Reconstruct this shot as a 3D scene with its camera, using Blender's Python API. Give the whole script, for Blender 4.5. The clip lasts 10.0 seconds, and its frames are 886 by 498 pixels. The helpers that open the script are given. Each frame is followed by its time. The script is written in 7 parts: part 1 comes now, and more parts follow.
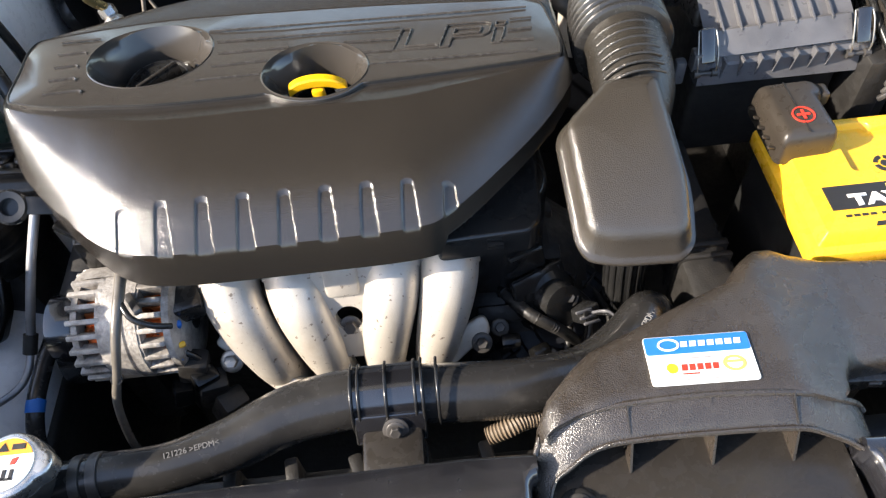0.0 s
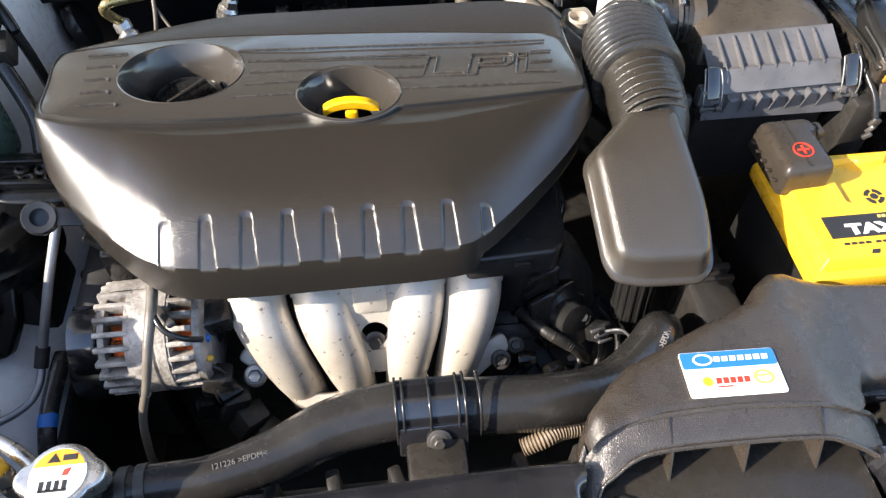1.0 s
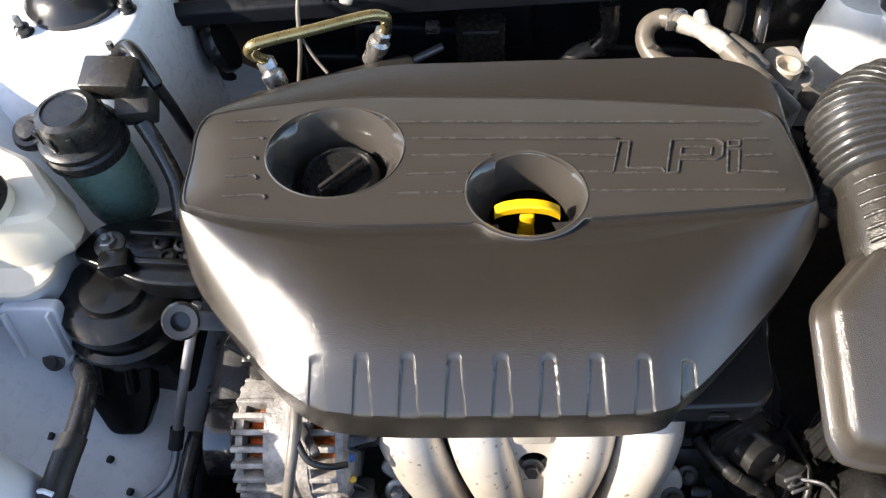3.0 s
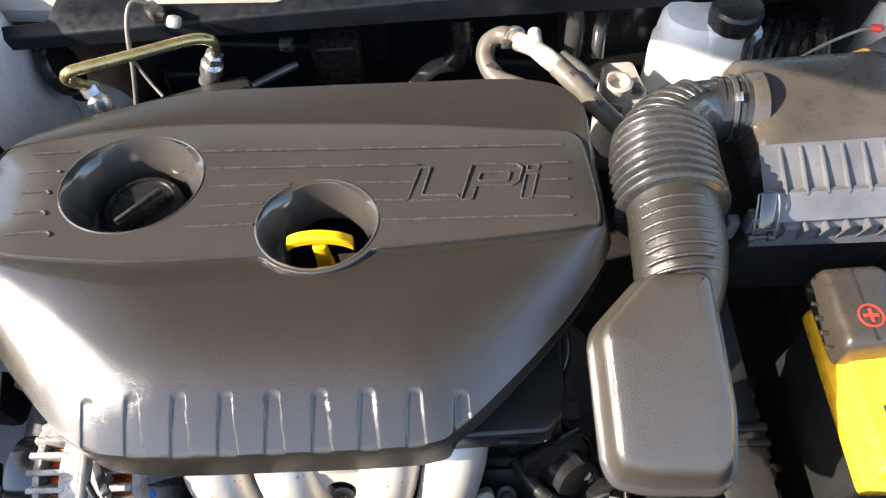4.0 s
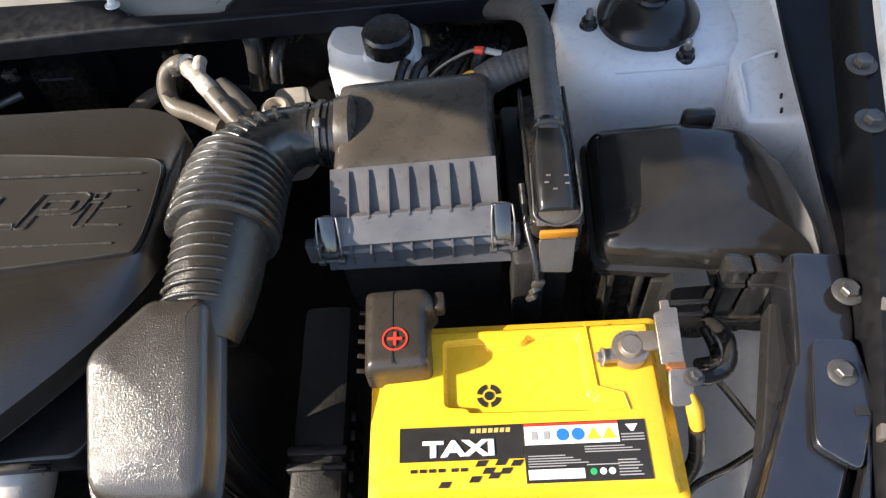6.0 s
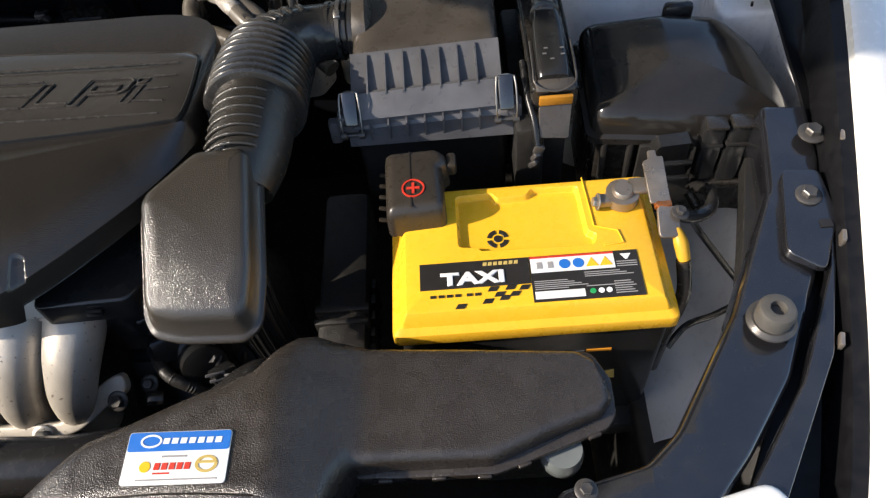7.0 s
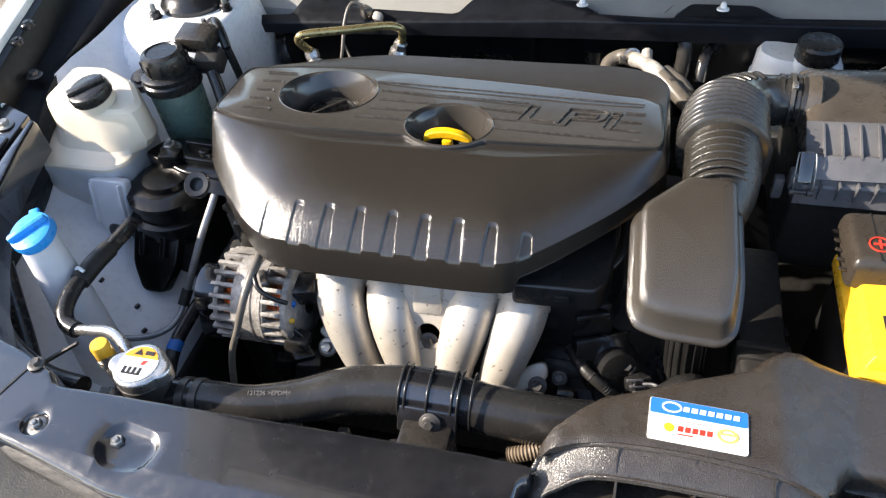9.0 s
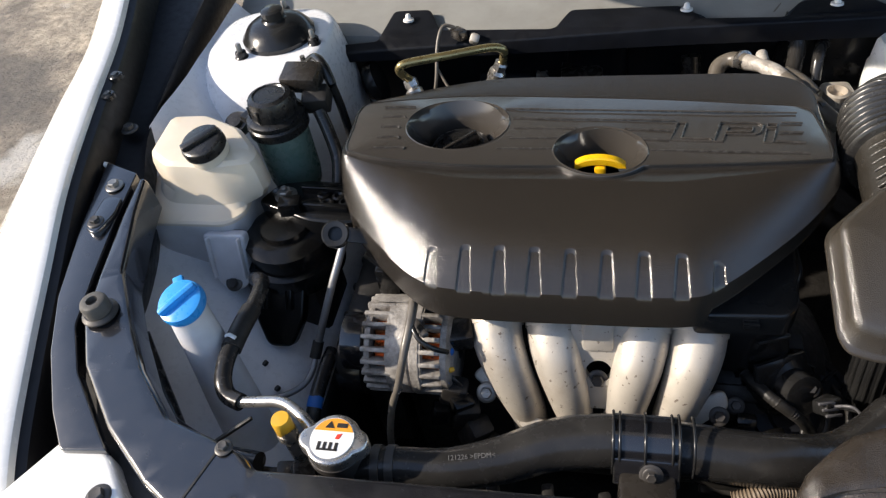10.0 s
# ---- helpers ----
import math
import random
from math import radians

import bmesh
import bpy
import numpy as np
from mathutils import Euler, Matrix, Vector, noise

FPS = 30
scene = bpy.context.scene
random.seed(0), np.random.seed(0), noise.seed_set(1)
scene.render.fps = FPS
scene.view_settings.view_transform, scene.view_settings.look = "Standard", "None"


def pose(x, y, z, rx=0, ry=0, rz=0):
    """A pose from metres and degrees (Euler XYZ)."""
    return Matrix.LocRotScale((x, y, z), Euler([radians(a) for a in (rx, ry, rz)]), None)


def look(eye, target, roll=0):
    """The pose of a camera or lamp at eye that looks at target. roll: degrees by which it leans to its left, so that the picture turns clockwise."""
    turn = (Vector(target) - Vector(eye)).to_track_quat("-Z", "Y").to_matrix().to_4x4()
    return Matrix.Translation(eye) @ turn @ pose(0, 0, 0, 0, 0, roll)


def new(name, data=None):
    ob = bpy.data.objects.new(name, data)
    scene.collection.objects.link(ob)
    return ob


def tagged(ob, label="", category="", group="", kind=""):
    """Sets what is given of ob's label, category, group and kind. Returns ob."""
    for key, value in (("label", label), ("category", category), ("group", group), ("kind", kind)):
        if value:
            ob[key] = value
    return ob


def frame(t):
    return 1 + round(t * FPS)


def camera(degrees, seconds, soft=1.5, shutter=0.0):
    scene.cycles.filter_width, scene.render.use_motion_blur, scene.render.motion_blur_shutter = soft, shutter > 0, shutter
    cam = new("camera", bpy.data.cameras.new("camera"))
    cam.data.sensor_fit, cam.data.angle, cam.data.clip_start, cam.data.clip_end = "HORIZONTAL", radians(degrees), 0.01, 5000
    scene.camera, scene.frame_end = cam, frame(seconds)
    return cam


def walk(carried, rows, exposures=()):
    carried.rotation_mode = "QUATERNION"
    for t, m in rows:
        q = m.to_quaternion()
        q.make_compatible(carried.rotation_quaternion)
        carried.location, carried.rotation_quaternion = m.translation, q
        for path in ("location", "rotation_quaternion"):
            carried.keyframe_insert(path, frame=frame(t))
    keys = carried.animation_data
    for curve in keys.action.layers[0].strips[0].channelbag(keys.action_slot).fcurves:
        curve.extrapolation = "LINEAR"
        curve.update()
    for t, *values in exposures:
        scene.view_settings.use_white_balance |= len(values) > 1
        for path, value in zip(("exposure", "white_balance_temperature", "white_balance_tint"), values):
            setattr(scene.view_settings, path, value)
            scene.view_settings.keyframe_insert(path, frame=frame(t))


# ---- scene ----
cam = camera(62.1, 10.0, 1.25)
PATH = [  # seconds, eye, target, roll
    (0, (0.003, 0.006, 1.471), (-0.006, 1.203, -0.132), -6.3),
    (0.5, (-0.019, -0.007, 1.48), (0.137, 1.214, -0.096), -0.1),
    (1, (-0.086, -0.006, 1.491), (0.074, 1.227, -0.075), 1.0),
    (1.5, (-0.134, 0.004, 1.523), (-0.044, 1.239, -0.047), -1.0),
    (2, (-0.141, 0.081, 1.54), (-0.257, 1.285, -0.053), -6.7),
    (2.2, (-0.143, 0.115, 1.543), (-0.287, 1.301, -0.061), -6.7),
    (3.3, (-0.146, 0.229, 1.511), (-0.234, 1.284, -0.185), -4.7),
    (3.5, (-0.111, 0.238, 1.515), (-0.183, 1.295, -0.181), -4.3),
    (4, (0.010, 0.233, 1.525), (-0.022, 1.295, -0.169), -3.6),
    (4.5, (0.083, 0.152, 1.537), (0.012, 1.226, -0.149), -5.4),
    (5, (0.275, 0.202, 1.533), (0.111, 1.273, -0.149), -9.1),
    (5.2, (0.343, 0.239, 1.526), (0.204, 1.318, -0.153), -8.0),
    (6.3, (0.435, 0.21, 1.501), (0.357, 1.31, -0.167), -6.9),
    (6.5, (0.426, 0.171, 1.486), (0.356, 1.268, -0.184), -6.8),
    (7, (0.407, 0.057, 1.492), (0.343, 1.207, -0.143), -6.9),
    (7.5, (0.334, -0.02, 1.509), (0.233, 1.194, -0.077), -7.3),
    (8, (0.241, -0.079, 1.518), (0.051, 1.211, 0.001), -5.4),
    (8.5, (0.175, -0.116, 1.526), (-0.128, 1.223, 0.071), -6.0),
    (9, (0.101, -0.095, 1.524), (-0.354, 1.231, 0.097), -7.3),
    (9.5, (-0.006, -0.045, 1.518), (-0.601, 1.245, 0.111), -8.7),
    (10, (-0.101, -0.074, 1.546), (-0.526, 1.257, 0.116), -11.2),
]
EXPOSURES = ((0.0, 1.74, 6620, 12), (2.2, 1.84, 6620, 12), (3.5, 1.75, 6620, 12), (4.0, 2.13, 6620, 12), (4.5, 2.14, 6620, 12), (5.0, 1.94, 6620, 12), (5.2, 1.74, 6620, 12), (6.4, 1.26, 6620, 12), (7.0, 0.78, 6620, 12), (7.5, 0.76, 6620, 12), (8.0, 1.30, 6620, 12), (8.5, 1.58, 6620, 12), (9.0, 1.61, 6620, 12), (9.5, 1.04, 6620, 12), (10.0, 0.79, 6620, 12))
walk(cam, [(t, look(eye, target, roll)) for t, eye, target, roll in PATH], EXPOSURES)
# end of path
# ---- light ----
SUN = Vector((-0.83, -0.20, 0.52)).normalized()
world = bpy.data.worlds.new("sky")
scene.world = world
world.use_nodes = True
wn = world.node_tree.nodes
sky = wn.new("ShaderNodeTexSky")
sky.sky_type, sky.sun_disc = "NISHITA", False
sky.sun_elevation, sky.sun_rotation = math.asin(SUN.z), math.atan2(SUN.x, SUN.y)
world.node_tree.links.new(sky.outputs[0], wn["Background"].inputs[0])
wn["Background"].inputs[1].default_value = 0.15
sun = new("sun", bpy.data.lights.new("sun", "SUN"))
sun.data.energy, sun.data.angle, sun.data.color = 3.75, radians(0.5), (1.0, 0.91, 0.78)
sun.matrix_world = look(SUN * 5, (0, 0, 0))


# ---- materials ----
def mat(name, color, rough=0.4, metal=0.0, vary=0.25, grain=0.0, grain_scale=900.0, dust=0.0, dust_color=(0.3, 0.27, 0.23),
        dust_scale=14.0, coat=0.0, trans=0.0, sss=0.0, rough_vary=0.12, spec=0.5, speck=0.0, dust_from=0.48, rough_scale=110.0, pebble=0.0):
    """A surface: base colour with soft blotches, roughness wear, fine grain as bump, dust in patches."""
    m = bpy.data.materials.new(name)
    m.use_nodes = True
    nt = m.node_tree
    n, link = nt.nodes, nt.links.new
    b = n["Principled BSDF"]
    b.inputs["Metallic"].default_value = metal
    b.inputs["Coat Weight"].default_value = coat
    b.inputs["Coat Roughness"].default_value = 0.06
    b.inputs["Transmission Weight"].default_value = trans
    b.inputs["Specular IOR Level"].default_value = spec
    if sss:
        b.inputs["Subsurface Weight"].default_value = sss
        b.inputs["Subsurface Radius"].default_value = (0.02, 0.018, 0.014)
        b.inputs["Subsurface Scale"].default_value = 0.6
    tc = n.new("ShaderNodeTexCoord")
    blot = n.new("ShaderNodeTexNoise")
    blot.inputs["Scale"].default_value, blot.inputs["Detail"].default_value = 23.0, 6.0
    link(tc.outputs["Object"], blot.inputs["Vector"])
    ramp = n.new("ShaderNodeMapRange")
    ramp.inputs[1].default_value, ramp.inputs[2].default_value = 0.3, 0.7
    ramp.inputs[3].default_value, ramp.inputs[4].default_value = 1 - vary, 1 + vary
    link(blot.outputs[0], ramp.inputs[0])
    mul = n.new("ShaderNodeMixRGB")
    mul.blend_type, mul.inputs[0].default_value = "MULTIPLY", 1.0
    mul.inputs[1].default_value = (*color, 1)
    link(ramp.outputs[0], mul.inputs[2])
    col = mul.outputs[0]
    fine = n.new("ShaderNodeTexNoise")
    fine.inputs["Scale"].default_value, fine.inputs["Detail"].default_value = rough_scale, 8.0
    link(tc.outputs["Object"], fine.inputs["Vector"])
    if dust:
        patch = n.new("ShaderNodeTexNoise")
        patch.inputs["Scale"].default_value, patch.inputs["Detail"].default_value = dust_scale, 9.0
        patch.inputs["Roughness"].default_value = 0.7
        link(tc.outputs["Object"], patch.inputs["Vector"])
        pr = n.new("ShaderNodeMapRange")
        pr.inputs[1].default_value, pr.inputs[2].default_value = dust_from, dust_from + 0.27
        pr.inputs[3].default_value, pr.inputs[4].default_value = 0.0, dust
        link(patch.outputs[0], pr.inputs[0])
        mix = n.new("ShaderNodeMixRGB")
        mix.inputs[2].default_value = (*dust_color, 1)
        link(pr.outputs[0], mix.inputs[0])
        link(col, mix.inputs[1])
        col = mix.outputs[0]
    if speck:
        vor = n.new("ShaderNodeTexNoise")
        vor.inputs["Scale"].default_value, vor.inputs["Detail"].default_value = 150.0, 4.0
        link(tc.outputs["Object"], vor.inputs["Vector"])
        vr = n.new("ShaderNodeMapRange")
        vr.inputs[1].default_value, vr.inputs[2].default_value = 0.645, 0.70
        vr.inputs[3].default_value, vr.inputs[4].default_value = 0.0, speck
        link(vor.outputs[0], vr.inputs[0])
        ms = n.new("ShaderNodeMixRGB")
        ms.inputs[2].default_value = (0.10, 0.06, 0.035, 1)
        link(vr.outputs[0], ms.inputs[0])
        link(col, ms.inputs[1])
        col = ms.outputs[0]
    link(col, b.inputs["Base Color"])
    rr = n.new("ShaderNodeMapRange")
    rr.inputs[1].default_value, rr.inputs[2].default_value = 0.3, 0.7
    rr.inputs[3].default_value, rr.inputs[4].default_value = max(0.03, rough - rough_vary), rough + rough_vary
    link(fine.outputs[0], rr.inputs[0])
    link(rr.outputs[0], b.inputs["Roughness"])
    if grain:
        gr = n.new("ShaderNodeTexNoise")
        gr.inputs["Scale"].default_value, gr.inputs["Detail"].default_value = grain_scale, 3.0
        link(tc.outputs["Object"], gr.inputs["Vector"])
        bump = n.new("ShaderNodeBump")
        bump.inputs["Strength"].default_value, bump.inputs["Distance"].default_value = grain, 0.002
        link(gr.outputs[0], bump.inputs["Height"])
        link(bump.outputs[0], b.inputs["Normal"])
        if pebble:
            cell = n.new("ShaderNodeTexVoronoi")
            cell.inputs["Scale"].default_value = 1000.0
            link(tc.outputs["Object"], cell.inputs["Vector"])
            dimple = n.new("ShaderNodeBump")
            dimple.inputs["Strength"].default_value, dimple.inputs["Distance"].default_value = pebble, 0.001
            link(cell.outputs["Distance"], dimple.inputs["Height"])
            link(bump.outputs[0], dimple.inputs["Normal"])
            link(dimple.outputs[0], b.inputs["Normal"])
    return m


M_COVER = mat("moulded_cover_plastic", (0.027, 0.023, 0.019), 0.15, vary=0.03, grain=0.12, grain_scale=900, rough_vary=0.05, spec=0.85, rough_scale=40, pebble=0.20)
M_RES = mat("pebbled_chamber_plastic", (0.044, 0.038, 0.031), 0.18, vary=0.04, grain=0.10, grain_scale=900, rough_vary=0.05, spec=0.8, pebble=0.32)
M_RIDGE = mat("worn_plastic_edge", (0.052, 0.047, 0.042), 0.27, vary=0.1)
M_PANEL = mat("satin_cover_plastic", (0.048, 0.043, 0.038), 0.15, vary=0.03, grain=0.012, grain_scale=1500, dust=0.01, rough_vary=0.03, spec=0.7)
M_PLASTIC = mat("black_plastic", (0.024, 0.021, 0.018), 0.26, vary=0.1, grain=0.03, grain_scale=1400, dust=0.05)
M_GLOSS = mat("glossy_black_plastic", (0.016, 0.016, 0.016), 0.20, vary=0.1, grain=0.03, dust=0.03, rough_vary=0.06)
M_DULL = mat("dull_black_plastic", (0.016, 0.015, 0.014), 0.5, vary=0.15, grain=0.2, grain_scale=500, dust=0.06)
M_MOUNT = mat("dressed_black_casting", (0.005, 0.005, 0.005), 0.20, grain=0.06, grain_scale=250, dust=0.01, rough_vary=0.06, spec=0.35)
M_RAIL = mat("shaded_black_paint", (0.005, 0.005, 0.006), 0.42, vary=0.1, dust=0.01, spec=0.3)
M_STOP = mat("worn_grey_rubber", (0.075, 0.070, 0.062), 0.6, vary=0.2, grain=0.2, grain_scale=300, dust=0.2)
M_DUCT = mat("weathered_duct_plastic", (0.036, 0.029, 0.023), 0.27, vary=0.10, grain=0.12, grain_scale=750, dust=0.04, dust_scale=20, spec=0.8, rough_scale=60, pebble=0.38)
M_GREYPL = mat("grey_black_plastic", (0.10, 0.10, 0.107), 0.36, grain=0.1, dust=0.15)
M_BPAINT = mat("black_painted_steel", (0.011, 0.011, 0.013), 0.22, grain=0.02, grain_scale=200, dust=0.035, coat=0.9, rough_vary=0.06, spec=0.9)
M_RUBBER = mat("black_rubber", (0.025, 0.024, 0.023), 0.22, vary=0.1, grain=0.03, grain_scale=350, dust=0.10, dust_color=(0.22, 0.2, 0.17))
M_BARREL = mat("pebbled_hose_rubber", (0.028, 0.025, 0.021), 0.24, vary=0.06, grain=0.10, grain_scale=900, rough_vary=0.05, spec=0.6, pebble=0.30)
M_TERM = mat("brown_black_plastic", (0.058, 0.049, 0.040), 0.32, grain=0.08, dust=0.08)
M_TCOVER = mat("terminal_cover_plastic", (0.034, 0.028, 0.022), 0.34, vary=0.08, grain=0.08, dust=0.05)
M_FUSE = mat("polished_black_lid", (0.022, 0.020, 0.018), 0.13, grain=0.0, rough_vary=0.03)
M_CAP = mat("black_cap_plastic", (0.013, 0.013, 0.013), 0.3, grain=0.05)
M_DARK = mat("grimy_dark_metal", (0.025, 0.023, 0.021), 0.55, metal=0.3, grain=0.4, grain_scale=120, dust=0.3, dust_color=(0.09, 0.08, 0.07), dust_scale=30)
M_WHITE = mat("white_car_paint", (0.78, 0.78, 0.76), 0.25, vary=0.03, coat=0.6, dust=0.1, rough_vary=0.05)
M_BAYWHITE = mat("white_bay_paint", (0.79, 0.80, 0.82), 0.32, vary=0.04, dust=0.12, dust_color=(0.35, 0.33, 0.29), coat=0.2, dust_scale=9)
# cowl white lowered to grey: shade put into the colour, with some dust
M_COWL = mat("dusty_shade_toned_cowl_paint", (0.27, 0.27, 0.255), 0.45, vary=0.08, dust=0.85, dust_color=(0.20, 0.19, 0.17), dust_scale=4)
M_CAST = mat("cast_aluminium", (0.56, 0.515, 0.445), 0.44, metal=0.35, vary=0.10, grain=0.12, grain_scale=600, dust=0.45, dust_color=(0.30, 0.21, 0.13), dust_scale=16, speck=0.7)
M_ALT = mat("oxidised_alternator_casting", (0.48, 0.45, 0.41), 0.55, metal=0.3, grain=0.5, grain_scale=260, dust=0.95, dust_color=(0.10, 0.085, 0.07), dust_scale=32, dust_from=0.40)
M_STEEL = mat("zinc_steel", (0.55, 0.53, 0.50), 0.3, metal=0.9, grain=0.08, dust=0.25, dust_color=(0.25, 0.2, 0.15), dust_scale=40)
M_DSTEEL = mat("dark_steel", (0.075, 0.070, 0.066), 0.42, metal=0.45, grain=0.1, dust=0.2)
M_BOLT = mat("grey_zinc_bolt", (0.30, 0.29, 0.27), 0.38, metal=0.8, grain=0.05, dust=0.3, dust_color=(0.12, 0.10, 0.08), dust_scale=60)
M_COPPER = mat("copper_winding", (0.62, 0.22, 0.08), 0.35, metal=0.9, grain=0.4, grain_scale=300)
M_BRASS = mat("olive_zinc_pipe", (0.42, 0.33, 0.15), 0.3, metal=0.8, grain=0.04)
M_YELLOW = mat("battery_yellow_plastic", (0.94, 0.52, 0.028), 0.30, vary=0.03, grain=0.04, dust=0.02)
M_DIP = mat("dipstick_yellow_plastic", (0.90, 0.52, 0.01), 0.3, vary=0.04)
M_YCAP = mat("dirty_yellow_cap", (0.72, 0.40, 0.03), 0.4, vary=0.15, dust=0.2)
M_BLUE = mat("blue_cap_plastic", (0.02, 0.28, 0.72), 0.32, vary=0.06, dust=0.1)
M_PEARL = mat("milky_polyethylene", (0.68, 0.60, 0.48), 0.4, vary=0.05, sss=0.3, dust=0.1, dust_color=(0.5, 0.45, 0.35))
M_TANKLOW = mat("milky_polyethylene_with_fluid", (0.60, 0.60, 0.62), 0.4, vary=0.1, sss=0.2, dust=0.25)
M_GREEN = mat("green_tinted_fluid_bottle", (0.10, 0.17, 0.15), 0.3, vary=0.1, sss=0.1, dust=0.15)
M_TANK = mat("translucent_white_bottle", (0.72, 0.74, 0.74), 0.35, vary=0.05, sss=0.3)
M_LABELW = mat("white_label", (0.80, 0.79, 0.76), 0.45, vary=0.03)
M_LABELB = mat("blue_label", (0.02, 0.16, 0.55), 0.4, vary=0.04)
M_LABELK = mat("black_label", (0.022, 0.020, 0.018), 0.4, vary=0.05)
M_RED = mat("red_print", (0.62, 0.04, 0.02), 0.5, vary=0.05)
M_ORANGE = mat("orange_print", (0.75, 0.30, 0.02), 0.5, vary=0.05)
M_FAINT = mat("worn_grey_print", (0.15, 0.145, 0.14), 0.5, vary=0.2)
M_GREY = mat("grey_print", (0.32, 0.31, 0.30), 0.5, vary=0.05)
M_GREENP = mat("green_print", (0.02, 0.35, 0.10), 0.5, vary=0.05)
M_GOLD = mat("gold_print", (0.55, 0.40, 0.12), 0.4, vary=0.1)
M_HOSEG = mat("brownish_grey_hose", (0.13, 0.115, 0.095), 0.36, grain=0.15, grain_scale=300, dust=0.3)
M_ALU_LINE = mat("grey_metal_line", (0.30, 0.30, 0.31), 0.42, metal=0.7, grain=0.1, dust=0.25)
M_BROWN = mat("brown_convolute", (0.16, 0.12, 0.08), 0.6, dust=0.3)
M_INSUL = mat("firewall_insulation", (0.007, 0.008, 0.011), 0.42, grain=0.12, grain_scale=60, dust=0.01, spec=0.25)
M_BOWL = mat("smoky_translucent_plastic", (0.16, 0.18, 0.18), 0.15, vary=0.1)
M_TARN = mat("tarnished_lead_plate", (0.34, 0.29, 0.24), 0.36, metal=0.75, grain=0.1, dust=0.35, dust_color=(0.20, 0.15, 0.11), dust_scale=45)
M_AMBER = mat("amber_plastic", (0.45, 0.19, 0.02), 0.35, vary=0.1)
M_SLEEVE = mat("grey_cloth_tape", (0.060, 0.058, 0.060), 0.6, grain=0.3, grain_scale=500, dust=0.2)
M_PAD = mat("added_hood_felt", (0.012, 0.012, 0.012), 0.9, grain=0.4, grain_scale=60)


def ground_material():
    m = mat("sandy_ground", (0.46, 0.38, 0.28), 0.95, vary=0.35, grain=1.0, grain_scale=30, dust=0.9, dust_color=(0.11, 0.10, 0.085), dust_scale=1.6, speck=0.8)
    n, link = m.node_tree.nodes, m.node_tree.links.new
    tc = n.new("ShaderNodeTexCoord")
    lumps = n.new("ShaderNodeTexNoise")
    lumps.inputs["Scale"].default_value, lumps.inputs["Detail"].default_value, lumps.inputs["Roughness"].default_value = 7.0, 10.0, 0.72
    link(tc.outputs["Object"], lumps.inputs["Vector"])
    bump = n.new("ShaderNodeBump")
    bump.inputs["Strength"].default_value, bump.inputs["Distance"].default_value = 0.9, 0.06
    base = n["Principled BSDF"].inputs["Base Color"]
    col = base.links[0].from_socket
    for scale, lo, hi, tint, most in ((0.8, 0.50, 0.58, (0.10, 0.09, 0.08), 0.75), (1.9, 0.60, 0.66, (0.60, 0.56, 0.50), 0.8), (5.5, 0.56, 0.66, (0.16, 0.13, 0.10), 0.6)):
        patch = n.new("ShaderNodeTexNoise")
        patch.inputs["Scale"].default_value, patch.inputs["Detail"].default_value = scale, 8.0
        link(tc.outputs["Object"], patch.inputs["Vector"])
        edge = n.new("ShaderNodeMapRange")
        edge.inputs[1].default_value, edge.inputs[2].default_value = lo, hi
        edge.inputs[3].default_value, edge.inputs[4].default_value = 0.0, most
        link(patch.outputs[0], edge.inputs[0])
        mix = n.new("ShaderNodeMixRGB")
        mix.inputs[2].default_value = (*tint, 1)
        link(edge.outputs[0], mix.inputs[0])
        link(col, mix.inputs[1])
        col = mix.outputs[0]
    link(col, base)
    link(lumps.outputs[0], bump.inputs["Height"])
    link(bump.outputs[0], n["Principled BSDF"].inputs["Normal"])
    return m


M_GROUND = ground_material()


# ---- building helpers ----
def spline(pts, per=8, closed=False):
    """Catmull-Rom points through pts."""
    p = [Vector(q) for q in pts]
    k = len(p)
    out = []
    for i in range(k if closed else k - 1):
        if closed:
            a, b, c, d = p[(i - 1) % k], p[i], p[(i + 1) % k], p[(i + 2) % k]
        else:
            a, b, c, d = p[max(i - 1, 0)], p[i], p[i + 1], p[min(i + 2, k - 1)]
        for j in range(per):
            t = j / per
            out.append(0.5 * (2 * b + (c - a) * t + (2 * a - 5 * b + 4 * c - d) * t * t + (3 * b - a - 3 * c + d) * t ** 3))
    if not closed:
        out.append(p[-1])
    return out


def add_loft(bm, rings, cap_first=True, cap_last=True, closed=True):
    rows = [[bm.verts.new(v) for v in r] for r in rings]
    k = len(rows[0])
    for a, b in zip(rows, rows[1:]):
        for i in range(k if closed else k - 1):
            j = (i + 1) % k
            bm.faces.new((a[i], a[j], b[j], b[i]))
    if cap_first:
        bm.faces.new(rows[0][::-1])
    if cap_last:
        bm.faces.new(rows[-1])
    return rows


